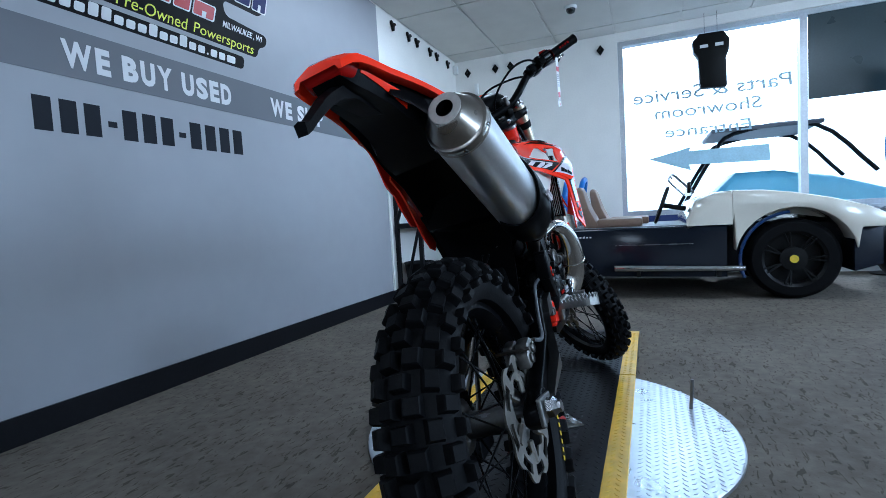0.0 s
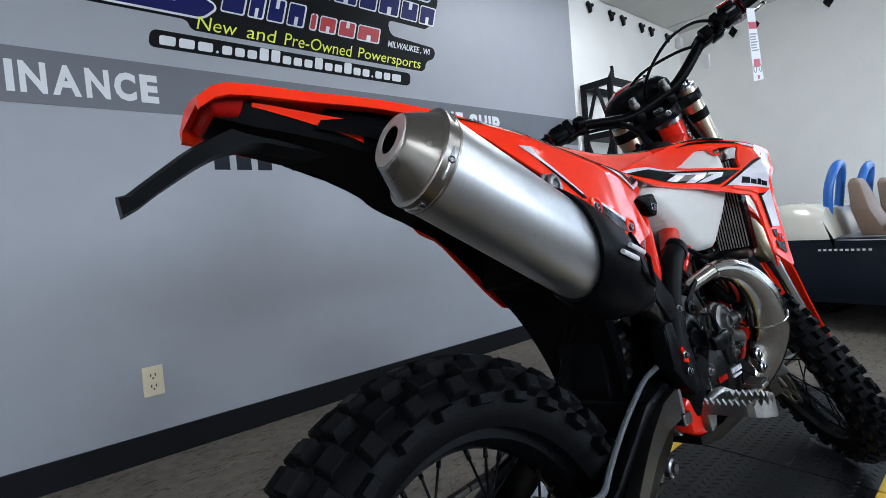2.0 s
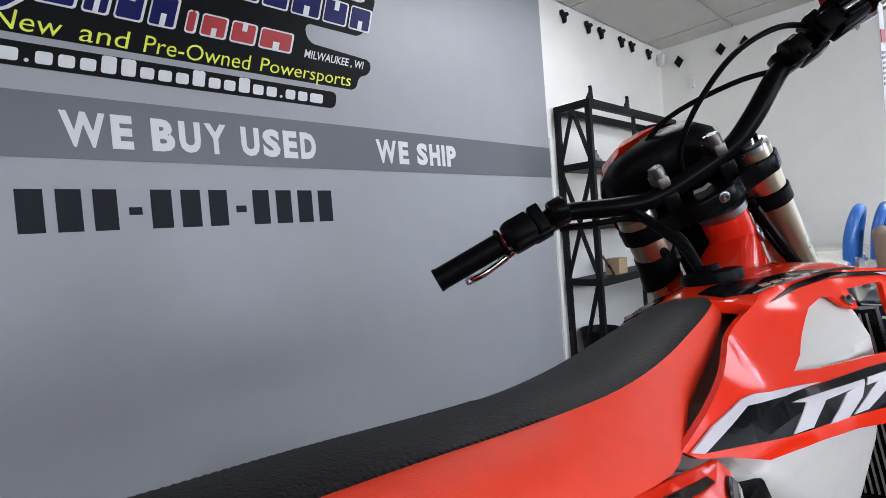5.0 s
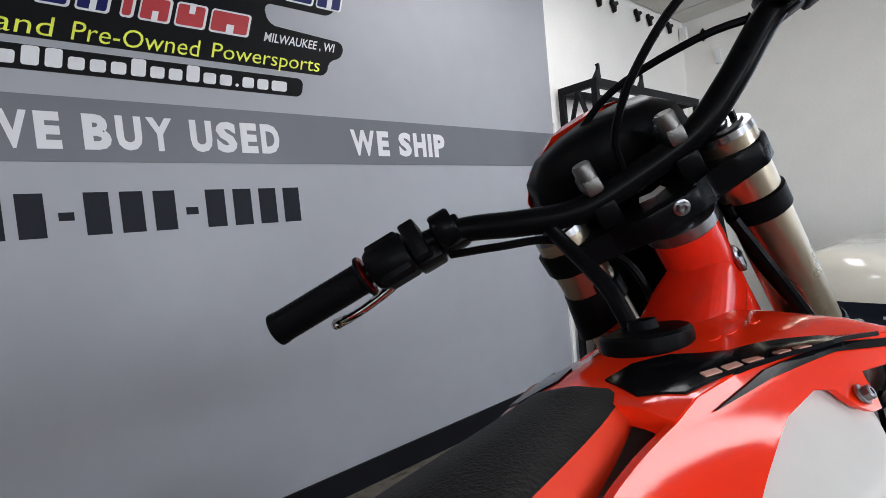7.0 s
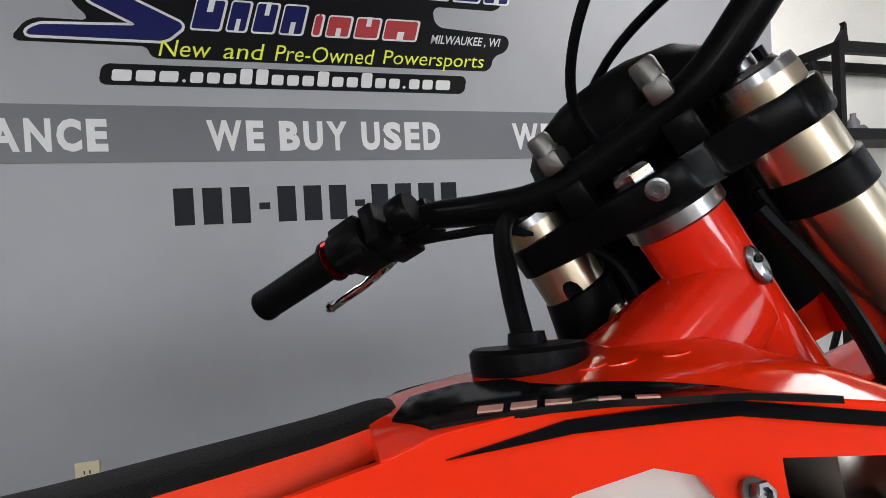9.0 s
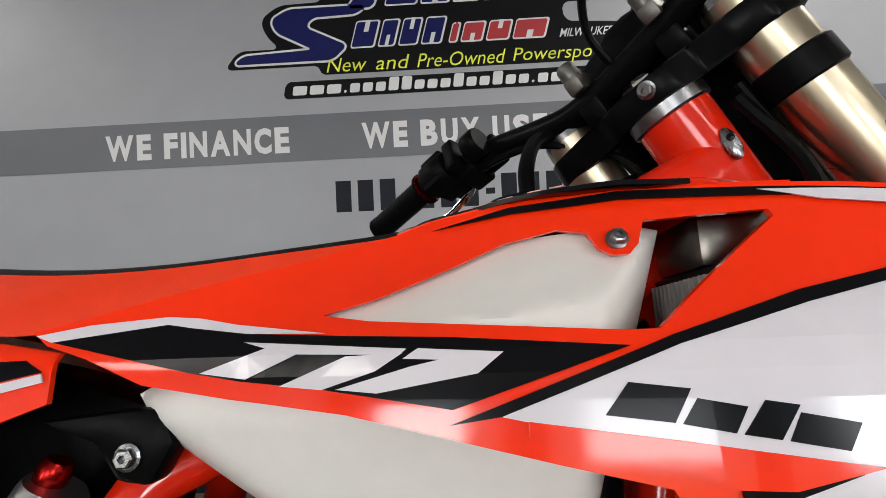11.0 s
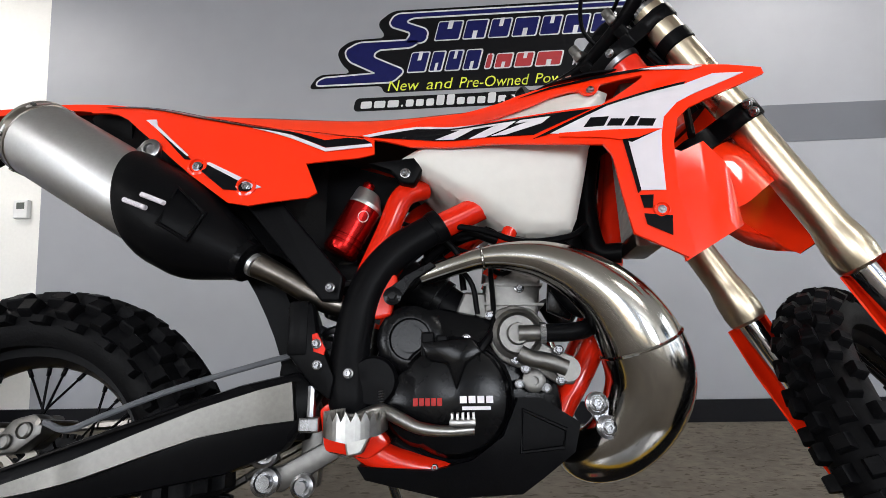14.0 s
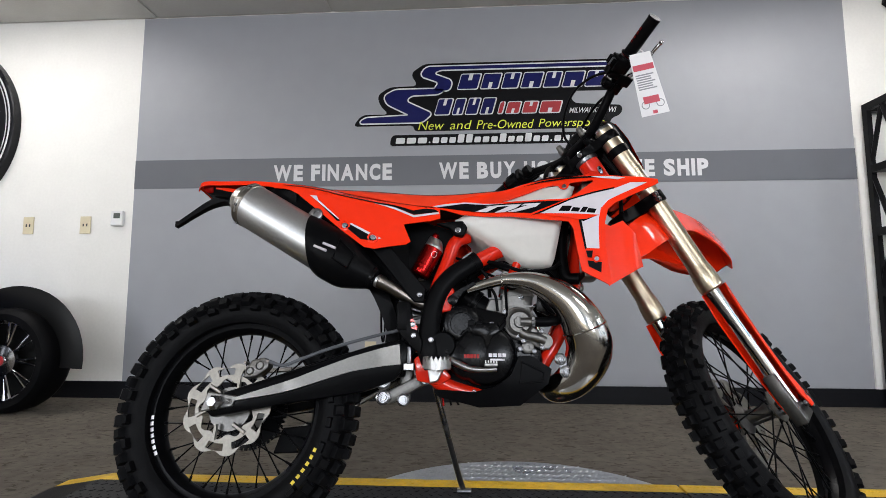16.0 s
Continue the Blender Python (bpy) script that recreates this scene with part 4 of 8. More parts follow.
part("cap_band", lathe(bmesh.new(), [(0.056, 0.048), (0.0605, 0.0485), (0.0622, 0.0495), (0.0622, 0.0525), (0.0614, 0.053), (0.0614, 0.064), (0.0622, 0.0645), (0.0622, 0.067), (0.061, 0.068)], SM, 48), CAP_STEEL, can, "bronzed steel riveted band", smooth=True)
part("outlet", lathe(bmesh.new(), [(0.0, 0.045), (0.017, 0.044), (0.017, -0.001), (0.0158, -0.0015), (0.0158, 0.04), (0.0, 0.041)], SM @ CAP, 24), BLACK_PAINT, can)
for a in range(0, 360, 60):
    q = Vector((math.cos(radians(a + 20)), math.sin(radians(a + 20)), 0))
    p = SM @ (q * 0.0625 + Vector((0, 0, 0.0585)))
    part("rivet", lathe(bmesh.new(), [(0.0042, -0.001), (0.0042, 0.001), (0.0032, 0.0018), (0.0022, 0.0008), (0.0, 0.0008)], along(p, SM.to_3x3() @ q), 12), STEEL, can, smooth=True)
for k in range(5):
    # long slots in the band let the pale can show through
    bm = tube(bmesh.new(), [SM @ Vector((0.0607 * math.cos(a), 0.0607 * math.sin(a), 0.0585)) for a in [radians(72 * k + 42 + 4 * i) for i in range(10)]], [0.0018] + [0.0026] * 8 + [0.0018], 8)
    part("band_slot", bm, SILENCER, can, "long slot in the band", smooth=True)
bm = bmesh.new()
seg = 40
# the shield opens to the inner side
right = SM.to_3x3().inverted() @ Vector((0, -1, 0.15))
turn = Matrix.Rotation(math.atan2(right.y, right.x), 4, 'Z')
grid = []
for i in range(13):
    t = i / 12
    row = []
    for k in range(seg + 1):
        a = radians(-140 + 280 * k / seg)
        q = (turn @ Vector((math.cos(a), math.sin(a), 0)))
        w = SM.to_3x3() @ q
        s0 = 0.285 - 0.05 * w.z
        s = s0 + (0.485 - s0) * t
        r = lerp([(0, 0.0648), (0.12, 0.069), (0.45, 0.0675), (0.6, 0.061), (0.8, 0.046), (1, 0.031)], t)
        row.append((q * r, s, q))
    grid.append(row)
vo = [[bm.verts.new(SM @ (p + Vector((0, 0, s)))) for p, s, q in row] for row in grid]
vi = [[bm.verts.new(SM @ (p - q * 0.004 + Vector((0, 0, s)))) for p, s, q in row] for row in grid]
for i in range(12):
    for k in range(seg):
        bm.faces.new((vo[i][k], vo[i][k + 1], vo[i + 1][k + 1], vo[i + 1][k]))
        bm.faces.new((vi[i][k], vi[i + 1][k], vi[i + 1][k + 1], vi[i][k + 1]))
for i in range(12):
    bm.faces.new((vo[i][0], vo[i + 1][0], vi[i + 1][0], vi[i][0]))
    bm.faces.new((vo[i][seg], vi[i][seg], vi[i + 1][seg], vo[i + 1][seg]))
for k in range(seg):
    bm.faces.new((vo[0][k], vi[0][k], vi[0][k + 1], vo[0][k + 1]))
    bm.faces.new((vo[12][k], vo[12][k + 1], vi[12][k + 1], vi[12][k]))
part("heat_shield", bm, BLACK_PLASTIC, can, "black plastic heat shield", smooth=True)


def on_shield(da, s, lift=0.0715):
    q = turn @ Vector((math.cos(radians(da)), math.sin(radians(da)), 0))
    return SM @ (q * lift + Vector((0, 0, s)))


for da, s in ((16, 0.325), (2, 0.343)):
    bm = tube(bmesh.new(), [on_shield(da - 0.55 * k, s + 0.0052 * k, 0.0722) for k in range(8)], 0.0036, 8)
    part("vent_slot", bm, STICKER_WHITE, can, "pale slot in the heat shield")
bm = bmesh.new()
tube(bm, [on_shield(-28, 0.37, 0.069), on_shield(20, 0.385, 0.068), on_shield(22, 0.43, 0.06), on_shield(-20, 0.425, 0.06)], 0.0035, 6, closed=True)
part("shield_ridge", bm, BLACK_PLASTIC, can)
bm = plate(bmesh.new(), [(-0.25, 0.81), (-0.21, 0.785), (-0.2, 0.815), (-0.21, 0.834), (-0.228, 0.836)], -0.15, -0.146, 0.001)
lathe(bm, [(0.016, 0), (0.016, 0.006), (0.013, 0.008), (0.008, 0.008), (0.007, 0.005), (0.003, 0.005)], along((-0.214, -0.15, 0.818), (0, -1, 0)), 24)
part("hanger_bolt", bm, STEEL, can, "silver hanger washer and bolt", smooth=True)
part("mid_pipe", pipe([(-0.05, -0.145, 0.638), (0.0, -0.135, 0.612), (0.06, -0.115, 0.578), (0.12, -0.09, 0.565)], [0.02, 0.0165, 0.0165, 0.0165]), DARK_METAL, bike, "bare steel mid pipe", smooth=True)
part("silencer_clamp", lathe(bmesh.new(), [(0.033, 0.47), (0.034, 0.473), (0.03, 0.493), (0.02, 0.497)], SM, 20), BLACK_PAINT, can, smooth=True)

# ---- side panels, seat, tank, shrouds ----
CREASE = [(-0.36, 0.926), (-0.305, 0.92), (-0.271, 0.912), (-0.221, 0.897), (-0.157, 0.877), (-0.1, 0.863), (-0.043, 0.851), (0.043, 0.846), (0.115, 0.846)]


SIDE_X = smooth_table([(-0.46, 0.1), (-0.36, 0.113), (-0.3, 0.123), (-0.25, 0.136), (-0.2, 0.146), (-0.1, 0.15), (0.0, 0.14), (0.115, 0.106), (0.14, 0.098)])
SIDE_Z = smooth_table([(0.68, 0.03), (0.74, 0.018), (0.8, 0.006), (0.86, -0.003), (0.92, -0.006), (0.96, -0.006)])


def side_raw(x, z):
    y = lerp(SIDE_X, x) + lerp(SIDE_Z, z)
    return y - 2.1 * max(0.0, z - lerp(CREASE, x))


def side_out(x, z):
    return sum(side_raw(x + a, z + b) for a in (-0.02, -0.01, 0, 0.01, 0.02) for b in (-0.009, -0.006, -0.003, 0, 0.003, 0.006, 0.009)) / 35


side_faces = [[(-0.375, 0.936), (-0.335, 0.933), (-0.28, 0.927), (-0.181, 0.907), (-0.1, 0.889), (0.0, 0.868), (0.085, 0.853), (0.122, 0.846), (0.124, 0.816), (0.1, 0.806), (0.026, 0.788), (0.047, 0.738), (0.035, 0.728), (-0.045, 0.712), (-0.075, 0.718), (-0.142, 0.77), (-0.21, 0.828), (-0.245, 0.857), (-0.285, 0.89), (-0.308, 0.903), (-0.33, 0.91), (-0.362, 0.914)]]
for s in (-1, 1):
    sp = part("side_panel", panel(side_faces, side_out, s, 0.004, 0, 0.006), RED, bike, "orange-red side panel with black and white stripes", smooth=True)
    sp_right = sp if s < 0 else sp_right
    part("stripe", panel([[(-0.222, 0.863), (-0.215, 0.863), (-0.145, 0.795), (-0.156, 0.797)]], side_out, s, 0.0015, 0.0024), STICKER_BLACK, sp)
    part("stripe", panel([[(-0.138, 0.785), (-0.118, 0.785), (-0.04, 0.74), (-0.05, 0.735), (-0.085, 0.74)]], side_out, s, 0.0015, 0.0024), STICKER_BLACK, sp)
    part("stripe", panel([[(-0.243, 0.879), (-0.222, 0.876), (-0.217, 0.864), (-0.15, 0.803), (-0.153, 0.802), (-0.222, 0.862)]], side_out, s, 0.0015, 0.0028), STICKER_WHITE, sp)
    part("stripe", panel([[(-0.12, 0.786), (-0.114, 0.788), (-0.03, 0.742), (-0.04, 0.739)]], side_out, s, 0.0015, 0.0028), STICKER_WHITE, sp)
    part("stripe", panel([[(-0.334, 0.9245), (-0.325, 0.9225), (-0.271, 0.9125), (-0.221, 0.8975), (-0.157, 0.8785), (-0.1, 0.8645), (-0.043, 0.852), (0.0, 0.844), (0.05, 0.832), (0.085, 0.842), (0.108, 0.8425), (0.119, 0.835), (0.052, 0.819), (0.0, 0.838), (-0.043, 0.847), (-0.1, 0.8605), (-0.157, 0.8755), (-0.221, 0.8952), (-0.271, 0.91), (-0.325, 0.92), (-0.333, 0.9215)]], side_out, s, 0.0015, 0.0024), STICKER_BLACK, sp)
    part("stripe", panel([[(-0.333, 0.9215), (-0.339, 0.9235), (-0.341, 0.9265), (-0.338, 0.9295), (-0.331, 0.9305), (-0.28, 0.9255), (-0.181, 0.9045), (-0.1, 0.8865), (0.0, 0.8655), (0.085, 0.8505), (0.085, 0.848), (0.0, 0.8625), (-0.1, 0.8835), (-0.181, 0.902), (-0.28, 0.923), (-0.329, 0.9285), (-0.3345, 0.9275), (-0.3355, 0.9258), (-0.334, 0.9245)]], side_out, s, 0.0015, 0.0024), STICKER_BLACK, sp)
    part("stripe", panel([[(-0.06, 0.8495), (0.0, 0.837), (0.052, 0.8175), (0.119, 0.834), (0.121, 0.829), (0.052, 0.811), (0.0, 0.831)]], side_out, s, 0.0015, 0.0030), STICKER_WHITE, sp)
    for x, z in ((-0.132, 0.782), (-0.052, 0.743)):
        d = side_out(x, z)
        part("bolt_boss", lathe(bmesh.new(), [(0.015, 0.0), (0.015, 0.003), (0.011, 0.004), (0.0095, 0.0005), (0.0, 0.0005)], along((x, s * (d + 0.0005), z), (0, s, 0)), 20), RED, sp, smooth=True)
        part("panel_bolt", bolt(bmesh.new(), (x, s * (d + 0.001), z), (0, s, 0), 0.0055, 0.005), STEEL, sp)

words("lettering", "MADE  IN  ITALY", -0.154, -0.084, 0.8855, 0.8885, STICKER_BLACK, sp_right, -0.1, bold=0.012, depth=0.0012)
for ob in sp_right.children:
    if ob.name.startswith("lettering"):
        for v in ob.data.vertices:
            v.co.z -= 0.235 * (v.co.x + 0.154)
            v.co.y = -side_out(v.co.x, v.co.z) + (0.001 if v.co.y > -0.1006 else -0.001)
part("panel_wing", panel([[(-0.25, 0.86), (-0.142, 0.775), (-0.075, 0.72), (-0.005, 0.66), (-0.02, 0.635), (-0.06, 0.65), (-0.15, 0.735), (-0.27, 0.845)]], lambda x, z: lerp([(-0.27, 0.105), (-0.1, 0.135), (0.0, 0.135)], x), 1, 0.004, 0.002, 0.03), RED, bike, "lower edge of the orange-red left side panel", smooth=True)

seat_tab = [(-0.287, 0.924, 0.048, 0.918), (-0.283, 0.937, 0.054, 0.916), (-0.27, 0.941, 0.058, 0.918), (-0.24, 0.938, 0.064, 0.914), (-0.2, 0.933, 0.068, 0.908), (-0.1, 0.925, 0.074, 0.89), (0.0, 0.915, 0.077, 0.868), (0.084, 0.909, 0.076, 0.858), (0.163, 0.911, 0.072, 0.868), (0.25, 0.92, 0.064, 0.888), (0.31, 0.927, 0.056, 0.903), (0.345, 0.932, 0.048, 0.914), (0.362, 0.926, 0.036, 0.918)]
st = smooth_path(seat_tab, 4)


def seat_section(x, z, w, zb):
    r = min(1.0, max(0.0, (-0.18 - x) / 0.075)) ** 2
    e = z - 0.007 - (z - 0.009 - zb) * r
    k = min(1.0, max(0.0, (0.17 - x) / 0.1))
    return [(x, -w * (0.93 + 0.07 * k) - 0.018 * k, zb), (x, -w * (0.92 + 0.11 * k) - 0.008 * k, (zb + e) / 2), (x, -w * (0.8 + 0.25 * r), e)], [(x, -w * (0.8 + 0.25 * r), e), (x, -w * (0.72 + 0.12 * r), z - 0.003 - 0.006 * r), (x, -w * 0.6, z - 0.001), (x, 0, z), (x, w * 0.6, z - 0.001), (x, w * (0.72 + 0.12 * r), z - 0.003 - 0.006 * r), (x, w * (0.8 + 0.25 * r), e)]


tops = [seat_section(*q)[1] for q in st]
seat = part("seat", loft([t + [(t[-1][0], t[-1][1] * 0.8, t[-1][2] - 0.03), (t[0][0], t[0][1] * 0.8, t[0][2] - 0.03)] for t in tops]), SEAT_BLACK, bike, "slim seat with a black top and red sides", smooth=True)
for s in (-1, 1):
    secs = []
    for q in [r for r in st if r[0] > -0.272]:
        a = [(p[0], -s * p[1], p[2]) for p in seat_section(*q)[0]]
        secs.append(a + [(p[0], p[1] * 0.93, p[2]) for p in a[::-1]])
    part("seat_side", loft(secs), SEAT_RED, seat, "textured red seat side", smooth=True)
bm = bmesh.new()
for k in range(60):
    x = -0.22 + k * 0.0043
    i = min(range(len(st)), key=lambda j: abs(st[j][0] - x))
    z, w = lerp([(q[0], q[1]) for q in st], x), lerp([(q[0], q[2]) for q in st], x)
    w *= 0.8 - 0.35 * max(0, (x - 0.0) / 0.05) if x > 0 else 0.8
    tube(bm, [(x - 0.012 + 0.012 * abs(y), y * w, z - 0.002 - 0.006 * max(0, abs(y) - 0.6) * 2) for y in (-1, -0.6, -0.2, 0.2, 0.6, 1)], 0.0011, 5)
part("seat_rib", bm, SEAT_BLACK, seat, "raised grip ribs", smooth=True)

SHROUD_D = smooth_table([(0.6, -0.012), (0.75, -0.008), (0.835, -0.001), (0.855, 0.013), (0.87, 0.026), (0.897, 0.047), (0.92, 0.058), (0.935, 0.066)])
SHROUD_K = smooth_table([(0.1, 0.3), (0.2, 0.6), (0.28, 1.05), (0.34, 1.15), (0.4, 1.08), (0.47, 1.02), (0.52, 0.82), (0.6, 0.55), (0.7, 0.4)])
SHROUD_X = smooth_table([(0.09, 0.092), (0.17, 0.104), (0.25, 0.117), (0.3, 0.132), (0.4, 0.16), (0.465, 0.177), (0.5, 0.185), (0.58, 0.195), (0.71, 0.185)])


def shroud_raw(x, z):
    d = lerp(SHROUD_D, z)
    if d > 0:
        d *= lerp(SHROUD_K, x)
    return lerp(SHROUD_X, x) - d


def shroud_out(x, z):
    return sum(shroud_raw(x + a * 0.012, z + b * 0.007) for a in (-1, 0, 1) for b in (-1, 0, 1)) / 9


tank_out = [(0.165, 0.818), (0.24, 0.855), (0.30, 0.882), (0.36, 0.902), (0.48, 0.908), (0.5, 0.906), (0.477, 0.846), (0.456, 0.80), (0.436, 0.70), (0.428, 0.682), (0.4, 0.679), (0.36, 0.682), (0.335, 0.69), (0.285, 0.726), (0.255, 0.745), (0.18, 0.795)]


def edge_gap(x, z):
    """Distance from (x, z) to the tank's outline."""
    best = 9.0
    for a, b in zip(tank_out, tank_out[1:] + tank_out[:1]):
        dx, dz = b[0] - a[0], b[1] - a[1]
        t = min(1, max(0, ((x - a[0]) * dx + (z - a[1]) * dz) / (dx * dx + dz * dz)))
        best = min(best, math.hypot(x - a[0] - t * dx, z - a[1] - t * dz))
    return best


def tank_side(x, z):
    y = lerp([(0.16, 0.098), (0.22, 0.108), (0.3, 0.122), (0.4, 0.138), (0.45, 0.145), (0.5, 0.12)], x) - lerp([(0.66, 0.042), (0.7, 0.034), (0.76, 0.012), (0.8, 0.002), (0.9, 0.0)], z)
    r = 0.02
    g = min(r, edge_gap(x, z))
    y -= 0.8 * r * (1 - g / r) ** 2
    return min(y, shroud_out(x, z) - 0.009)


bm = panel([tank_out], tank_side, -1, 0.2, 0, 0.005)
tank = part("fuel_tank", bm, WHITE_TANK, bike, "translucent white plastic fuel tank", smooth=True)

T = [(0.095, 0.86), (0.142, 0.87), (0.186, 0.881), (0.224, 0.891), (0.261, 0.9), (0.3, 0.909), (0.337, 0.917), (0.359, 0.924), (0.404, 0.93), (0.427, 0.931), (0.472, 0.93), (0.509, 0.925), (0.56, 0.918), (0.61, 0.91), (0.66, 0.907), (0.705, 0.9)]
Hh = [(0.293, 0.862), (0.324, 0.87), (0.372, 0.888), (0.404, 0.901), (0.436, 0.907), (0.452, 0.903), (0.456, 0.892), (0.462, 0.887), (0.47, 0.887), (0.476, 0.893), (0.482, 0.907), (0.538, 0.905), (0.539, 0.901), (0.512, 0.88), (0.468, 0.846), (0.453, 0.846), (0.371, 0.853), (0.323, 0.857)]
B = [(0.108, 0.851), (0.139, 0.842), (0.183, 0.825), (0.241, 0.816), (0.313, 0.808), (0.369, 0.797), (0.419, 0.787), (0.462, 0.779)]
Fp = [(0.705, 0.888), (0.61, 0.838), (0.578, 0.822), (0.56, 0.805), (0.55, 0.77), (0.546, 0.713), (0.55, 0.65), (0.554, 0.612), (0.546, 0.608), (0.486, 0.645), (0.478, 0.7), (0.472, 0.76)]
shroud_faces = [T[:12] + Hh[11::-1], [T[0], Hh[0]] + Hh[:13:-1] + B[::-1], T[11:] + Fp + [B[7], Hh[14], Hh[13], Hh[12], Hh[11]]]
for s in (-1, 1):
    faces = [[(x, max(z, 0.6 if s < 0 else 0.7)) for x, z in f] for f in shroud_faces]
    sh = part("radiator_shroud", panel(faces, shroud_out, s, 0.005, 0, 0.008), RED, bike, "orange-red radiator shroud with white and black graphics", smooth=True)
    part("graphic", panel([[(0.393, 0.808), (0.473, 0.839), (0.53, 0.855), (0.583, 0.867), (0.63, 0.888), (0.675, 0.889), (0.60, 0.85), (0.563, 0.83), (0.542, 0.808), (0.535, 0.78), (0.532, 0.75), (0.53, 0.7), (0.499, 0.703), (0.494, 0.76), (0.49, 0.793), (0.467, 0.796), (0.419, 0.803)]], shroud_out, s, 0.0015, 0.0024), STICKER_WHITE, sh, "white sticker")
    part("graphic", panel([[(0.588, 0.873), (0.53, 0.861), (0.471, 0.843), (0.395, 0.814), (0.369, 0.804), (0.393, 0.808), (0.473, 0.839), (0.53, 0.855), (0.583, 0.867)]], shroud_out, s, 0.0015, 0.0028), STICKER_BLACK, sh)
    part("graphic", panel([[(0.484, 0.796), (0.491, 0.794), (0.5, 0.703), (0.496, 0.699)]], shroud_out, s, 0.0015, 0.0028), STICKER_BLACK, sh)
    part("graphic", panel([[(0.498, 0.696), (0.514, 0.695), (0.511, 0.677), (0.501, 0.678)]], shroud_out, s, 0.0015, 0.0026), STICKER_BLACK, sh)
    part("graphic", panel([[(0.5, 0.67), (0.533, 0.664), (0.53, 0.638), (0.502, 0.655)]], shroud_out, s, 0.0015, 0.0026), STICKER_BLACK, sh)
    part("graphic", panel([[(0.405, 0.806), (0.47, 0.7985), (0.537, 0.7895), (0.505, 0.7805), (0.484, 0.7805), (0.46, 0.7885), (0.405, 0.8)]], shroud_out, s, 0.0015, 0.0033), RED, sh, "orange-red spear between the stickers")
    part("graphic", panel([[(0.487, 0.7805), (0.505, 0.7805), (0.529, 0.787), (0.497, 0.7745)]], shroud_out, s, 0.0015, 0.0031), STICKER_BLACK, sh)
    part("graphic", panel([[(0.113, 0.853), (0.192, 0.861), (0.21, 0.858), (0.247, 0.853), (0.313, 0.849), (0.371, 0.846), (0.453, 0.839), (0.37, 0.811), (0.343, 0.815), (0.3, 0.821), (0.248, 0.826), (0.217, 0.831), (0.16, 0.843)]], shroud_out, s, 0.0015, 0.0024), STICKER_BLACK, sh, "black sticker")
    part("graphic", panel([[(0.1, 0.8575), (0.138, 0.863), (0.191, 0.866), (0.213, 0.864), (0.238, 0.859), (0.299, 0.851), (0.247, 0.853), (0.21, 0.858), (0.192, 0.861), (0.113, 0.853)]], shroud_out, s, 0.0015, 0.0026), STICKER_WHITE, sh)
    # bold angular strokes in place of the model lettering
    for stroke in ([(0.247, 0.848), (0.347, 0.841), (0.343, 0.838), (0.283, 0.84), (0.252, 0.827), (0.222, 0.831), (0.262, 0.844)],
                   [(0.313, 0.838), (0.345, 0.839), (0.33, 0.83), (0.3, 0.821), (0.274, 0.823)],
                   [(0.353, 0.841), (0.396, 0.838), (0.383, 0.828), (0.331, 0.819), (0.308, 0.821), (0.349, 0.832), (0.364, 0.835), (0.345, 0.836)]):
        part("graphic", panel([stroke], shroud_out, s, 0.0015, 0.0030), STICKER_WHITE, sh)
    # brand name as plain slanted blocks
    for blk in ([(0.438, 0.809), (0.465, 0.806), (0.473, 0.82), (0.449, 0.823)], [(0.468, 0.8055), (0.487, 0.802), (0.493, 0.8125), (0.475, 0.816)],
                [(0.490, 0.8015), (0.503, 0.7995), (0.512, 0.813), (0.5, 0.815)], [(0.506, 0.799), (0.526, 0.7955), (0.532, 0.806), (0.512, 0.81)]):
        part("brand_block", panel([blk], shroud_out, s, 0.0015, 0.0032), STICKER_BLACK, sh)
    part("graphic", panel([[(0.36, 0.916), (0.41, 0.9265), (0.473, 0.9285), (0.509, 0.9225), (0.609, 0.9065), (0.609, 0.9025), (0.509, 0.917), (0.473, 0.9225), (0.41, 0.9215)]], shroud_out, s, 0.0015, 0.0026), STICKER_BLACK, sh, "black sticker along the top edge")
    part("graphic", panel([[(0.535, 0.9165), (0.62, 0.9045), (0.6, 0.899), (0.56, 0.907)]], shroud_out, s, 0.0015, 0.0031), STICKER_WHITE, sh)
    if s < 0:
        part("shroud_wing", panel([[(0.552, 0.775), (0.57, 0.768), (0.604, 0.784), (0.636, 0.752), (0.658, 0.672), (0.555, 0.61), (0.551, 0.65), (0.548, 0.713)]], lambda x, z: lerp([(0.55, 0.174), (0.6, 0.17), (0.635, 0.16), (0.66, 0.13)], x), s, 0.004, 0, 0.008), RED, sh, "orange-red front wing of the shroud", smooth=True)
    d2 = shroud_out(0.53, 0.67)
    part("bolt_boss", lathe(bmesh.new(), [(0.0105, -0.004), (0.0105, 0.001), (0.009, 0.002), (0.0075, -0.001), (0, -0.001)], along((0.522, s * d2, 0.674), (0, s, 0)), 20), RED, sh, smooth=True)
    d = shroud_out(0.466, 0.897)
    part("shroud_bolt", bolt(bmesh.new(), (0.466, s * (d + 0.0005), 0.896), (0, s, 0.45), 0.0048), STEEL, sh, smooth=True)
    part("shroud_bolt", bolt(bmesh.new(), (0.522, s * (d2 - 0.0005), 0.674), (0, s, 0), 0.0042, 0.005), STEEL, sh, smooth=True)
    # radiator behind the shroud
    rad = part("radiator", boxes((0.512, 0.54, s * 0.06, s * 0.146, 0.66, 0.878)), BLACK_PAINT, bike, "finned radiator core")
    fin_me = None
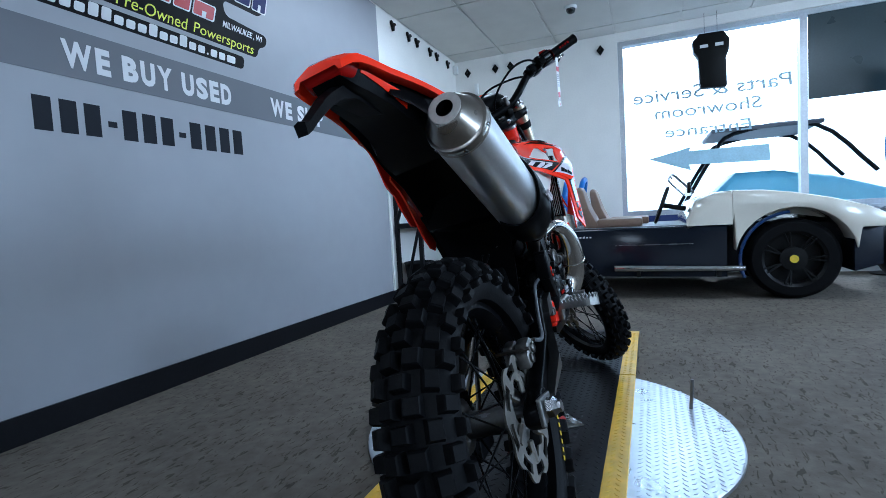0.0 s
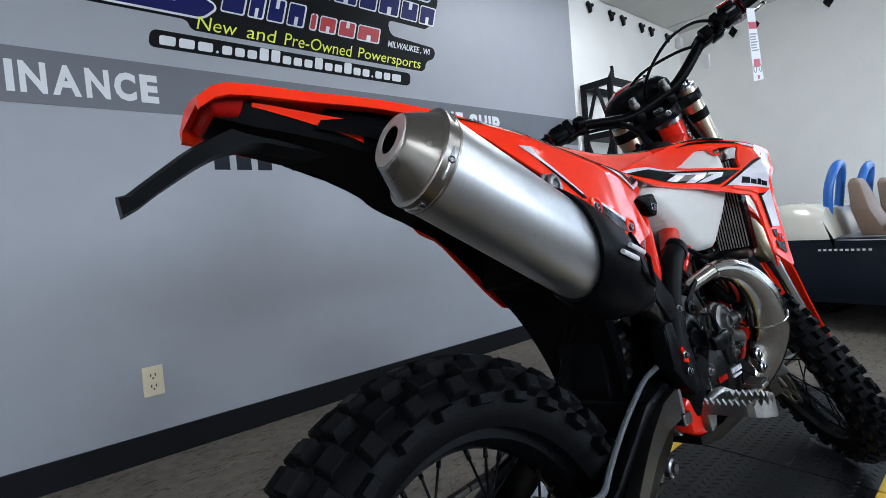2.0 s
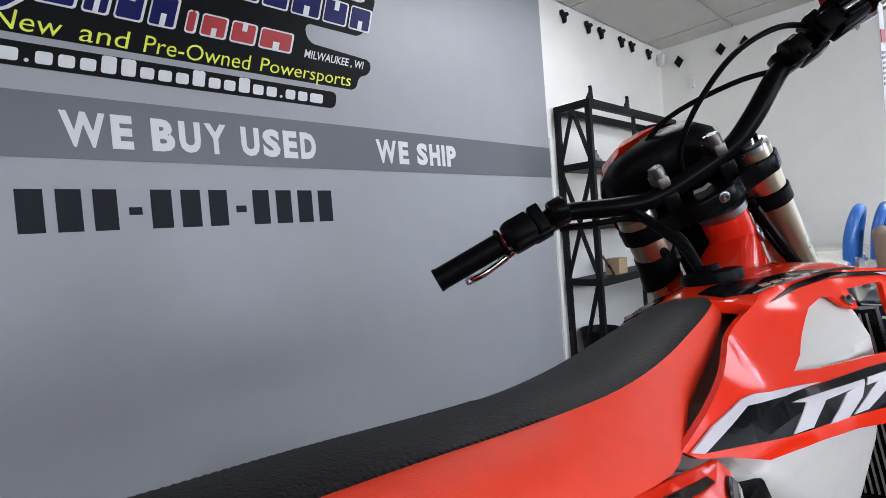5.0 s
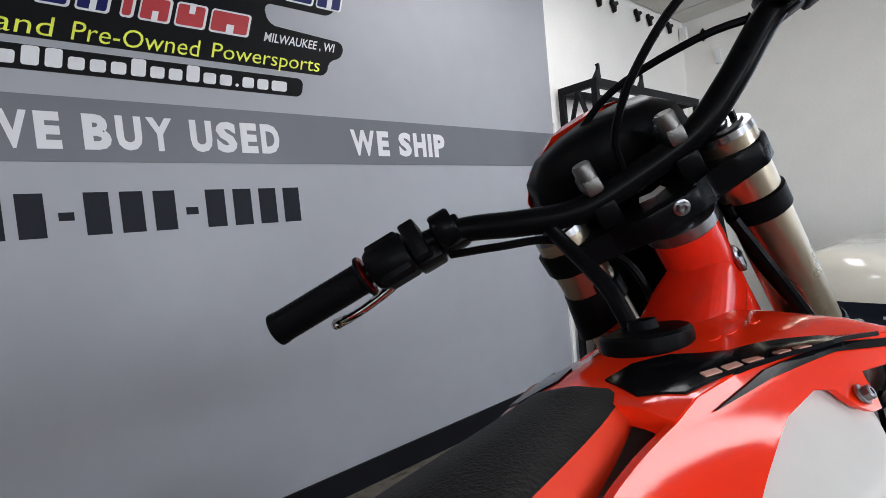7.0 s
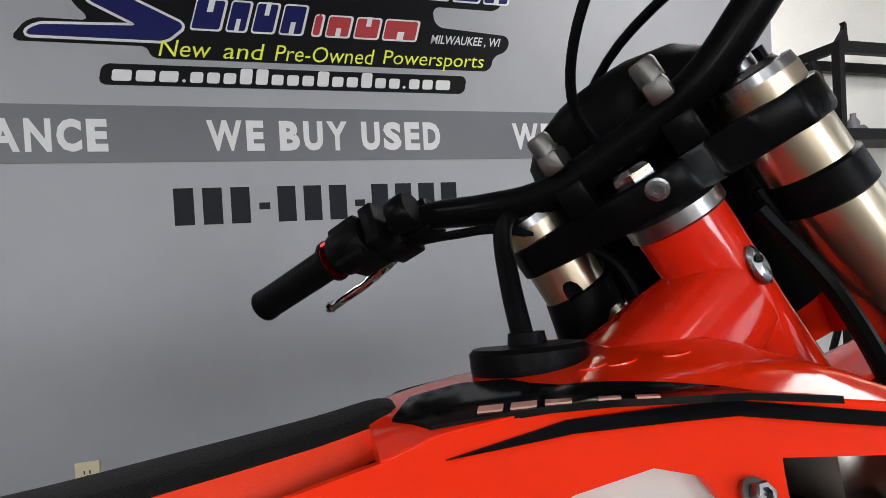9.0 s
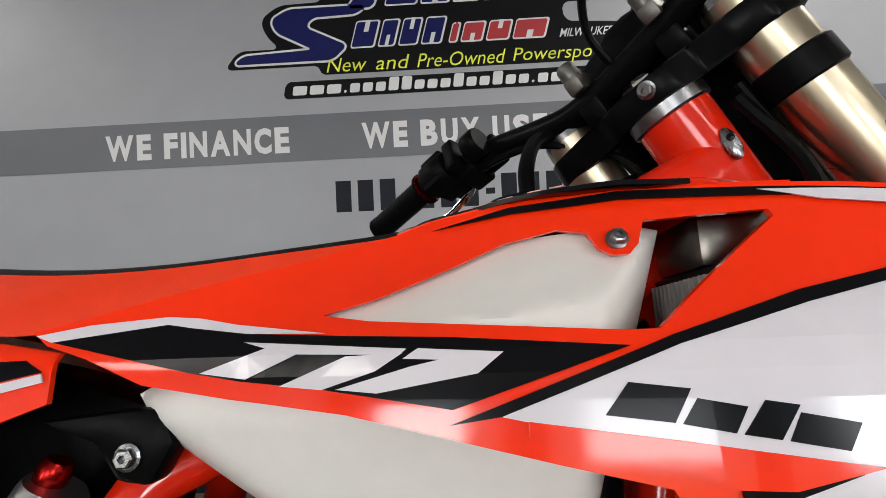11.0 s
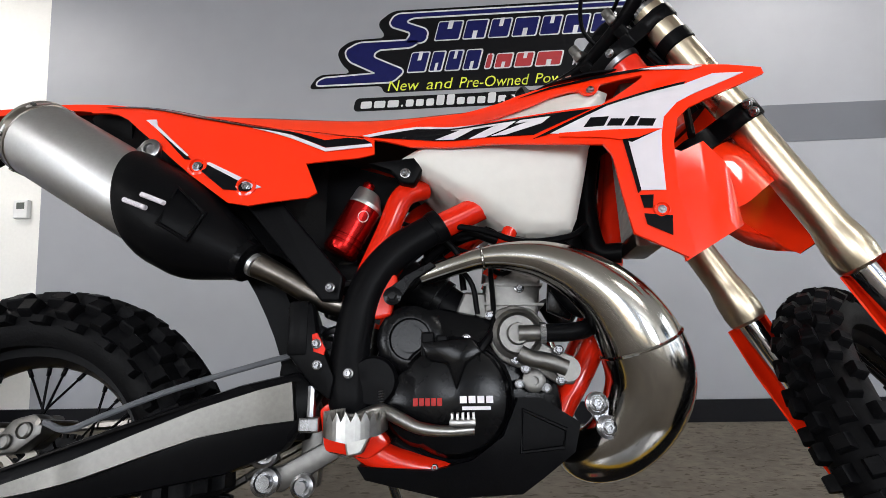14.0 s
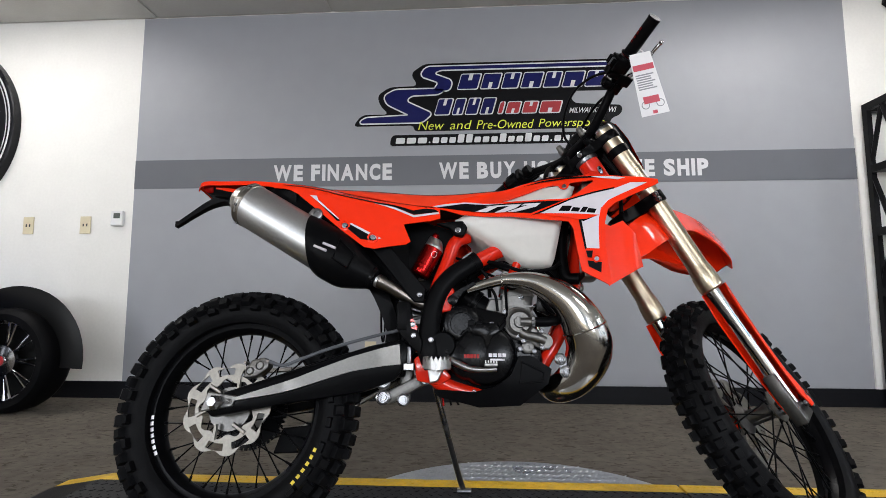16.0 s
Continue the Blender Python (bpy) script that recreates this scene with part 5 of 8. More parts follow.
    for k in range(13):
        y = s * (0.064 + 0.0062 * k)
        if fin_me is None:
            f0 = part("fin", boxes((0.508, 0.543, 0, 0.0018, 0.668, 0.874)), FIN, rad)
            fin_me = f0.data
        else:
            f0 = new("fin", fin_me)
            f0.parent = rad
        f0.matrix_local = Matrix.Translation((0, y, 0))
    for x0, x1, y1, z0, z1 in ((0.512, 0.557, 0.128, 0.878, 0.912), (0.503, 0.545, 0.14, 0.64, 0.664)):
        bm = bmesh.new()
        box(bm, x0, x1, s * 0.06, s * y1, z0, z1, 0.007)
        part("radiator_tank", bm, DARK_METAL, rad, "grey radiator end tank", smooth=True)
    part("inner_hose", pipe([(0.505, s * 0.07, 0.84), (0.475, s * 0.06, 0.82), (0.462, s * 0.055, 0.74), (0.47, s * 0.06, 0.66), (0.505, s * 0.07, 0.65)], 0.016, 12), BLACK_PLASTIC, rad, "black coolant hose", smooth=True)
    part("radiator_hose", pipe([(0.47, s * 0.12, 0.62), (0.455, s * 0.12, 0.585), (0.43, s * 0.1, 0.56), (0.40, s * 0.08, 0.60)], 0.013), BLACK_PLASTIC, rad, smooth=True)
    bm = plate(bmesh.new(), [(0.11, 0.805), (0.19, 0.812), (0.2, 0.79), (0.186, 0.765), (0.165, 0.768), (0.15, 0.79)], s * 0.076, s * 0.1, 0.005)
    br = part("tank_bracket", bm, BLACK_PLASTIC, bike, smooth=True)
    part("bracket_bolt", bolt(bmesh.new(), (0.173, s * 0.1, 0.783), (0, s, 0), 0.0062), STEEL, br)

CW = [(0.335, 0.926, 0.03, 0.926, 0.058, 0.924), (0.345, 0.929, 0.03, 0.929, 0.062, 0.926), (0.385, 0.936, 0.03, 0.936, 0.07, 0.932), (0.43, 0.942, 0.04, 0.940, 0.085, 0.936), (0.48, 0.947, 0.055, 0.945, 0.1, 0.938), (0.52, 0.948, 0.055, 0.947, 0.115, 0.936), (0.54, 0.946, 0.055, 0.945, 0.118, 0.931), (0.552, 0.93, 0.055, 0.93, 0.118, 0.922)]
CW = smooth_path(CW, 3)


def cowl_row(x):
    zc, y1, z1, y2, z2 = (lerp([(c[0], c[n]) for c in CW], x) for n in range(1, 6))
    zt = lerp(T, x) + 0.001
    return [(0, zc), (y1, z1), (y2, z2), (max(shroud_out(x, zt), y2 + 0.005), zt)]


def cowl_fine(x):
    """The cowl's half section with its creases softened."""
    row = cowl_row(x)
    fine = []
    for k in range(3):
        for j in range(4):
            f = j / 4
            fine.append((row[k][0] + (row[k + 1][0] - row[k][0]) * f, row[k][1] + (row[k + 1][1] - row[k][1]) * f))
    fine.append(row[3])
    for _ in range(2):
        fine = [fine[0]] + [(fine[k][0], (fine[k - 1][1] + 2 * fine[k][1] + fine[k + 1][1]) / 4) for k in range(1, len(fine) - 1)] + [fine[-1]]
    return fine


def cowl_z(x, y):
    return lerp(cowl_fine(x), abs(y))


def sheet(faces, height, thick, lift, step):
    """A moulded sheet from above: (x, y) outlines laid on height(x, y)."""
    bm = bmesh.new()
    seen = {}
    for f in faces:
        vs = []
        for q in f:
            if q not in seen:
                seen[q] = bm.verts.new((q[0], 0, q[1]))
            vs.append(seen[q])
        bm.faces.new(vs)
    cutgrid(bm, step)
    bmesh.ops.triangulate(bm, faces=[f for f in bm.faces if len(f.verts) > 4])
    r = bmesh.ops.extrude_face_region(bm, geom=list(bm.faces))
    inner = {g for g in r["geom"] if isinstance(g, bmesh.types.BMVert)}
    for v in bm.verts:
        x, y = v.co.x, v.co.z
        v.co = (x, y, height(x, y) + lift - (thick if v in inner else 0))
    return bm


secs = []
for c in CW:
    fine = cowl_fine(c[0])
    top = [(c[0], -y, z) for y, z in fine[::-1]] + [(c[0], y, z) for y, z in fine[1:]]
    secs.append(top + [(c[0], y * 0.97, z - 0.012) for _, y, z in top[::-1]])
cowl_p = part("tank_cowl", loft(secs), RED, bike, "orange-red cowl over the tank", smooth=True)
for s in (-1, 1):
    stick = [(0.36, 0.02), (0.386, 0.026), (0.407, 0.044), (0.412, 0.062), (0.42, 0.077), (0.457, 0.101), (0.496, 0.129), (0.507, 0.139), (0.46, 0.124), (0.431, 0.111), (0.408, 0.099), (0.386, 0.086), (0.358, 0.074), (0.345, 0.05)]
    part("graphic", sheet([[(x, s * y) for x, y in stick]], cowl_z, 0.003, 0.0016, 0.006), STICKER_BLACK, cowl_p, "black sticker on the cowl", smooth=True)
    for k in range(5):
        x = 0.378 + 0.0125 * k + (0.006 if k > 2 else 0)
        y = 0.0785 + (x - 0.378) * 0.62
        w = 0.0095 if k < 3 else 0.0075
        part("model_bar", sheet([[(x, s * y), (x + w, s * (y + w * 0.62)), (x + w + 0.0025, s * (y + w * 0.62 - 0.0045)), (x + 0.0025, s * (y - 0.0045))]], cowl_z, 0.0008, 0.0024, 0.005), STICKER_PALE, cowl_p, "pale bar on the cowl")
    for x, y in ((0.449, 0.058), (0.463, 0.064), (0.49, 0.071)):
        part("dimple", sheet([[(x + 0.008 * math.cos(a), s * (y + 0.0035 * math.sin(a))) for a in [k * math.pi / 8 for k in range(16)]]], cowl_z, 0.003, 0.0007, 0.006), RED, cowl_p, smooth=True)
cap = part("filler_cap", lathe(bmesh.new(), [(0.034, -0.01), (0.0355, 0.002), (0.0355, 0.01), (0.033, 0.0125), (0.012, 0.013), (0.011, 0.02), (0.0, 0.02)], along((0.435, -0.012, 0.94), (0, 0, 1)), 28), BLACK_PLASTIC, bike, "black screw fuel cap", smooth=True)
part("vent_hose", pipe([(0.438, 0.0, 0.955), (0.44, 0.015, 0.99), (0.455, 0.055, 1.03), (0.475, 0.085, 1.05), (0.492, 0.1, 1.047), (0.51, 0.095, 1.02), (0.52, 0.07, 0.98)], 0.0072, 12), BLACK_PLASTIC, cap, "black breather hose", smooth=True)


# ---- engine ----
case = part("engine", plate(bmesh.new(), [(0.12, 0.40), (0.155, 0.35), (0.27, 0.335), (0.36, 0.36), (0.395, 0.42), (0.385, 0.5), (0.33, 0.545), (0.22, 0.57), (0.15, 0.565), (0.13, 0.5)], -0.1, 0.1, 0.012), BLACK_PAINT, bike, "black two-stroke engine with cast grey cylinder", smooth=True)
part("clutch_cover", lathe(bmesh.new(), [(0.077, 0.0), (0.077, 0.022), (0.070, 0.034), (0.05, 0.040), (0.0, 0.042)], along((0.243, -0.1, 0.442), (0, -1, 0)), 40), BLACK_PAINT, case, "black domed clutch cover", smooth=True)
part("gear_cover", lathe(bmesh.new(), [(0.056, 0.0), (0.056, 0.02), (0.05, 0.032), (0.034, 0.0385), (0.0, 0.0405)], along((0.202, -0.1, 0.434), (0, -1, 0)), 36), BLACK_PAINT, case, "black domed gear cover", smooth=True)
bm = bmesh.new()
lathe(bm, [(0.079, 0), (0.083, 0.006), (0.083, 0.012), (0.079, 0.014)], along((0.243, -0.1, 0.442), (0, -1, 0)), 40, closed=True)
part("cover_rim", bm, BLACK_ANOD, case, smooth=True)
bm = bmesh.new()
for k in range(5):
    box(bm, 0.19 + 0.008 * k, 0.1965 + 0.008 * k, -0.1425, -0.1405, 0.432, 0.442)
part("oil_mark", bm, RED_LENS, case, "small red and white label on the cover")
bm = bmesh.new()
for k in range(4):
    box(bm, 0.252 + 0.0115 * k, 0.261 + 0.0115 * k, -0.1445, -0.1415, 0.435 + 0.0, 0.444)
box(bm, 0.255, 0.292, -0.1445, -0.1415, 0.4265, 0.431)
part("brand_block", bm, STICKER_WHITE, case)
part("cover_web", plate(bmesh.new(), [(0.2, 0.515), (0.27, 0.52), (0.285, 0.5), (0.262, 0.485), (0.248, 0.45), (0.236, 0.485), (0.21, 0.49)], -0.146, -0.125, 0.004), BLACK_PAINT, case, "black moulded web", smooth=True)
part("starter_case", lathe(bmesh.new(), [(0.048, 0), (0.048, 0.014), (0.04, 0.018), (0.03, 0.018), (0.028, 0.012), (0.02, 0.012), (0.019, 0.02), (0.0, 0.02)], along((0.183, -0.1, 0.522), (0, -1, 0)), 30), BLACK_PAINT, case, smooth=True)
bm = bmesh.new()
lathe(bm, [(0.036, 0), (0.036, 0.016), (0.03, 0.02), (0.026, 0.016), (0.016, 0.016), (0.014, 0.026), (0.0, 0.027)], along((0.335, -0.1, 0.526), (0, -1, 0)), 30)
tube(bm, smooth_path([(0.335, -0.118, 0.5), (0.35, -0.118, 0.492), (0.375, -0.118, 0.487), (0.398, -0.116, 0.478)], 4), 0.012, 12)
lathe(bm, [(0.016, 0), (0.016, 0.012), (0.012, 0.014), (0.006, 0.014), (0.006, 0.008)], along((0.354, -0.1, 0.462), (0, -1, 0)), 20)
lathe(bm, [(0.017, 0), (0.017, 0.02), (0.0, 0.02)], along((0.4, -0.1, 0.477), (0, -1, 0)), 20)
rod(bm, (0.335, -0.122, 0.526), (0.372, -0.122, 0.526), 0.0115, 14)
plate(bm, [(0.298, 0.545), (0.294, 0.515), (0.306, 0.492), (0.332, 0.48), (0.36, 0.474), (0.385, 0.458), (0.408, 0.456), (0.42, 0.472), (0.413, 0.494), (0.388, 0.504), (0.374, 0.512), (0.376, 0.54), (0.358, 0.562), (0.33, 0.569), (0.308, 0.562)], -0.106, -0.098, 0.003)
pump = part("water_pump", bm, CAST, case, "cast grey water pump housing", smooth=True)
bm = bmesh.new()
rod(bm, (0.364, -0.122, 0.526), (0.372, -0.122, 0.526), 0.0155, 16)
part("hose_clamp", bm, STEEL, pump)
part("coolant_hose", pipe([(0.37, -0.122, 0.526), (0.41, -0.12, 0.527), (0.44, -0.11, 0.54), (0.46, -0.1, 0.6)], 0.0125), BLACK_PLASTIC, pump, smooth=True)
cyl = part("cylinder", plate(bmesh.new(), [(0.285, 0.55), (0.37, 0.545), (0.385, 0.66), (0.30, 0.665)], -0.065, 0.065, 0.008), CAST, case, "cast grey cylinder", smooth=True)
for k in range(3):
    part("cylinder_rib", plate(bmesh.new(), [(0.29, 0.575 + 0.03 * k), (0.38, 0.572 + 0.03 * k), (0.381, 0.576 + 0.03 * k), (0.291, 0.579 + 0.03 * k)], -0.069, 0.069), CAST, case)
bm = plate(bmesh.new(), [(0.29, 0.665), (0.39, 0.66), (0.385, 0.685), (0.36, 0.695), (0.315, 0.697)], -0.06, 0.06, 0.006)
part("cylinder_head", bm, CAST, case, smooth=True)
bm = plate(bmesh.new(), [(0.235, 0.54), (0.295, 0.54), (0.295, 0.595), (0.26, 0.597)], -0.065, 0.065, 0.004)
part("reed_block", bm, CAST, case)
part("intake_boot", tube(bmesh.new(), [(0.255, -0.02, 0.565), (0.225, -0.02, 0.585)], 0.034, 18), BLACK_PLASTIC, case, smooth=True)
part("boot_clamp", tube(bmesh.new(), [(0.225, -0.02, 0.585), (0.215, -0.02, 0.592)], 0.039, 18), BLACK_ANOD, case, smooth=True)
part("air_boot", tube(bmesh.new(), [(0.215, -0.02, 0.592), (0.16, -0.015, 0.625)], [0.033, 0.04], 18), BLACK_PLASTIC, case, smooth=True)
bm = bmesh.new()
box(bm, 0.19, 0.235, -0.05, 0.03, 0.575, 0.66, 0.008)
lathe(bm, [(0.018, 0), (0.018, 0.03), (0.0, 0.03)], along((0.21, -0.01, 0.66), (0, 0, 1)), 18)
part("carburettor", bm, BLACK_PAINT, case, smooth=True)
bm = bmesh.new()
for x, z, y in ((0.171, 0.562, -0.1), (0.215, 0.352, -0.1), (0.277, 0.353, -0.1), (0.16, 0.455, -0.1), (0.145, 0.505, -0.1), (0.262, 0.522, -0.1), (0.31, 0.54, -0.1), (0.33, 0.49, -0.112), (0.39, 0.503, -0.112), (0.365, 0.49, -0.112), (0.305, 0.435, -0.1), (0.343, 0.478, -0.114), (0.37, 0.452, -0.11), (0.39, 0.462, -0.112), (0.297, 0.555, -0.1), (0.334, 0.458, -0.11)):
    part("case_bolt", bolt(bmesh.new(), (x, y, z), (0, -1, 0), 0.0052, 0.009), STEEL, case, "zinc-plated flange bolt")
part("ignition_lead", pipe([(0.305, -0.06, 0.66), (0.302, -0.08, 0.62), (0.303, -0.095, 0.57), (0.30, -0.11, 0.535), (0.285, -0.12, 0.51), (0.262, -0.125, 0.48)], [0.005, 0.004, 0.004, 0.004, 0.007, 0.003], 8), BLACK_PLASTIC, case, smooth=True)
bm = bmesh.new()
box(bm, 0.2, 0.218, -0.135, -0.1, 0.495, 0.53, 0.003)
box(bm, 0.221, 0.237, -0.13, -0.1, 0.48, 0.526, 0.003)
part("connector", bm, BLACK_PLASTIC, case)
part("skid_plate", panel([[(0.112, 0.356), (0.123, 0.338), (0.228, 0.312), (0.331, 0.318), (0.40, 0.372), (0.41, 0.408), (0.36, 0.44), (0.33, 0.44), (0.308, 0.392), (0.265, 0.362), (0.215, 0.35)]], lambda x, z: 0.125 - lerp([(0.3, 0.03), (0.34, 0.008), (0.37, 0)], z), -1, 0.25, 0, 0.02), BLACK_PLASTIC, bike, "black plastic skid plate", smooth=True)
part("skid_recess", tube(bmesh.new(), [(0.335, -0.1265, 0.425), (0.39, -0.1265, 0.4), (0.385, -0.1265, 0.378), (0.33, -0.1255, 0.372)], 0.003, 6, closed=True), BLACK_PLASTIC, bike)
# hoses and leads between engine and tank
for pts, r in (([(0.2, -0.05, 0.65), (0.26, -0.07, 0.69), (0.33, -0.06, 0.675), (0.4, -0.05, 0.69), (0.45, -0.04, 0.76)], 0.007),
               ([(0.21, 0.0, 0.67), (0.27, -0.02, 0.7), (0.36, -0.03, 0.7), (0.43, -0.05, 0.66), (0.46, -0.05, 0.58)], 0.009),
               ([(0.18, -0.08, 0.6), (0.23, -0.09, 0.64), (0.27, -0.085, 0.61), (0.28, -0.08, 0.56)], 0.004),
               ([(0.37, -0.02, 0.69), (0.4, -0.06, 0.665), (0.43, -0.075, 0.62), (0.44, -0.06, 0.56)], 0.012),
               ([(0.16, -0.06, 0.66), (0.2, -0.075, 0.69), (0.25, -0.07, 0.66), (0.26, -0.06, 0.6)], 0.005)):
    part("engine_hose", pipe(pts, r, 10), BLACK_PLASTIC, case, "black engine hose", smooth=True)
bm = bmesh.new()
box(bm, 0.405, 0.455, -0.045, 0.03, 0.655, 0.73, 0.006)
part("ignition_coil", bm, BLACK_PLASTIC, case, "black ignition coil", smooth=True)
part("engine_mount", plate(bmesh.new(), [(0.386, 0.565), (0.42, 0.55), (0.438, 0.6), (0.428, 0.645), (0.395, 0.655)], -0.06, -0.045, 0.003), BLACK_PAINT, case, "black upper engine mount", smooth=True)
part("plug_cap", lathe(bmesh.new(), [(0.011, 0), (0.012, 0.012), (0.009, 0.02), (0.009, 0.04), (0.0, 0.042)], along((0.335, 0, 0.695), (0.25, 0, 1)), 14), BLACK_PLASTIC, case, smooth=True)
for p, q in (((0.345, -0.065, 0.6), (0.345, -0.072, 0.6)), ((0.325, -0.065, 0.63), (0.325, -0.072, 0.63)), ((0.37, -0.06, 0.675), (0.37, -0.068, 0.675))):
    part("case_bolt", bolt(bmesh.new(), p, (0, -1, 0), 0.0055, 0.007), STEEL, case)
# expansion chamber
ex = [(0.2, -0.112, 0.612, 0.0135), (0.26, -0.125, 0.628, 0.0145), (0.29, -0.13, 0.634, 0.016), (0.33, -0.133, 0.634, 0.021), (0.378, -0.136, 0.625, 0.028), (0.425, -0.138, 0.601, 0.037), (0.468, -0.136, 0.562, 0.047), (0.497, -0.128, 0.51, 0.056), (0.508, -0.115, 0.46, 0.058), (0.49, -0.1, 0.41, 0.052), (0.455, -0.08, 0.372, 0.043), (0.42, -0.05, 0.362, 0.034), (0.40, -0.01, 0.40, 0.026), (0.395, 0.0, 0.47, 0.022), (0.375, 0.0, 0.54, 0.02)]
chamber = part("expansion_chamber", pipe([e[:3] for e in ex], [e[3] for e in ex], 28, 6), PIPE_STEEL, bike, "raw steel expansion chamber exhaust pipe", smooth=True)
for i in (2, 7):
    p, q = Vector(ex[i][:3]), Vector(ex[i + 1][:3])
    d = (Vector(ex[i + 1][:3]) - Vector(ex[i - 1][:3])).normalized()
    u, v = frame_of(d)
    r = ex[i][3] + 0.0006
    part("weld_bead", tube(bmesh.new(), [p + (u * math.cos(a) + v * math.sin(a)) * (r - 0.0006 + 0.0007 * math.sin(23 * a) * math.sin(7 * a)) for a in [2 * math.pi * k / 120 for k in range(120)]], 0.0022, 6, closed=True), PIPE_STEEL, chamber, smooth=True)
bm = plate(bmesh.new(), [(0.148, 0.578), (0.16, 0.569), (0.171, 0.577), (0.189, 0.603), (0.222, 0.624), (0.214, 0.63), (0.179, 0.611), (0.151, 0.591)], -0.132, -0.128, 0.001)
lathe(bm, [(0.013, 0), (0.013, 0.004), (0.009, 0.005)], along((0.16, -0.132, 0.581), (0, -1, 0)), 20)
bolt(bm, (0.16, -0.135, 0.581), (0, -1, 0), 0.007)
part("pipe_bracket", bm, BLACK_PAINT, chamber, "steel pipe bracket")
bm = bmesh.new()
for x, z in ((0.432, 0.432), (0.444, 0.402)):
    lathe(bm, [(0.015, 0), (0.015, 0.006), (0.011, 0.008), (0.011, 0.005)], along((x, -0.125, z), (0, -1, 0)), 20)
    bolt(bm, (x, -0.13, z), (0, -1, 0), 0.0075)
plate(bm, [(0.42, 0.43), (0.44, 0.445), (0.46, 0.395), (0.445, 0.385)], -0.125, -0.115)
part("pipe_mount", bm, STEEL, chamber)
# peg, pedal, brake cylinder
# the peg's rim is one bent strip with saw teeth along its top
rim = [(0.1, -0.14), (0.097, -0.19), (0.096, -0.215)] + [(0.127 - 0.031 * math.cos(a), -0.215 - 0.03 * math.sin(a)) for a in [math.pi * k / 8 for k in range(1, 8)]] + [(0.158, -0.215), (0.157, -0.19), (0.154, -0.14)]
run = [0.0]
for p, q in zip(rim, rim[1:]):
    run.append(run[-1] + math.hypot(q[0] - p[0], q[1] - p[1]))
secs = []
for k in range(49):
    d = run[-1] * k / 48
    x, y = (float(np.interp(d, run, [p[c] for p in rim])) for c in (0, 1))
    ax, ay = (float(np.interp(d + 0.003, run, [p[c] for p in rim])) - float(np.interp(d - 0.003, run, [p[c] for p in rim])) for c in (0, 1))
    n = math.hypot(ax, ay)
    nx, ny = -ay / n * 0.003, ax / n * 0.003
    top = 0.42 if k % 2 else 0.431
    low = 0.398 + 0.006 * abs(x - 0.127) / 0.03
    secs.append([(x - nx, y - ny, low), (x + nx, y + ny, low), (x + nx, y + ny, top), (x - nx, y - ny, top)])
bm = loft(secs)
for y in (-0.215, -0.18, -0.15):
    box(bm, 0.1, 0.154, y - 0.004, y + 0.004, 0.402, 0.42, 0.002)
plate(bm, [(0.095, 0.425), (0.15, 0.425), (0.125, 0.375), (0.105, 0.37)], -0.15, -0.135, 0.003)
part("footpeg", bm, FORGED, bike, "serrated cast footpeg")
part("left_footpeg", boxes((0.098, 0.154, 0.14, 0.29, 0.402, 0.424, 0.004)), CAST, bike)
bm = pipe([(0.12, -0.145, 0.42), (0.15, -0.155, 0.428), (0.175, -0.16, 0.418), (0.2, -0.165, 0.407), (0.235, -0.17, 0.403), (0.27, -0.172, 0.405)], [0.008, 0.009, 0.009, 0.008, 0.007, 0.007], 10)
box(bm, 0.24, 0.272, -0.195, -0.16, 0.41, 0.418, 0.002)
for k in range(5):
    box(bm, 0.242 + 0.0065 * k, 0.245 + 0.0065 * k, -0.195, -0.165, 0.418, 0.425)
part("brake_pedal", bm, FORGED, bike, "forged aluminium brake pedal", smooth=True)
part("pedal_spring", tube(bmesh.new(), [(0.147 + 0.004 * math.cos(a), -0.14 + 0.004 * math.sin(a), 0.432 + a * 0.00055) for a in [k * 0.7 for k in range(60)]], 0.001, 5), STEEL, bike)
bm = bmesh.new()
plate(bm, [(0.015, 0.568), (0.05, 0.572), (0.058, 0.53), (0.085, 0.47), (0.08, 0.44), (0.055, 0.46), (0.02, 0.5)], -0.15, -0.125, 0.004)
box(bm, 0.018, 0.046, -0.152, -0.12, 0.50, 0.575, 0.004)
part("brake_cylinder_guard", bm, BLACK_PLASTIC, bike, smooth=True)
part("bracket_plate", plate(bmesh.new(), [(0.053, 0.528), (0.06, 0.53), (0.072, 0.508), (0.07, 0.5), (0.056, 0.505)], -0.1525, -0.149), FRAME_RED, bike, "red bracket behind the guard bolts")
for x, z in ((0.06, 0.515), (0.062, 0.487), (0.075, 0.592), (0.108, 0.475)):
    part("guard_bolt", bolt(bmesh.new(), (x, -0.152 if x < 0.1 else -0.165, z), (0, -1, 0), 0.005), STEEL, bike)
bm = bmesh.new()
rod(bm, (0.05, -0.13, 0.405), (0.05, -0.13, 0.46), 0.006, 8)
box(bm, 0.036, 0.064, -0.14, -0.115, 0.4, 0.42, 0.003)
part("pushrod", bm, STEEL, bike)
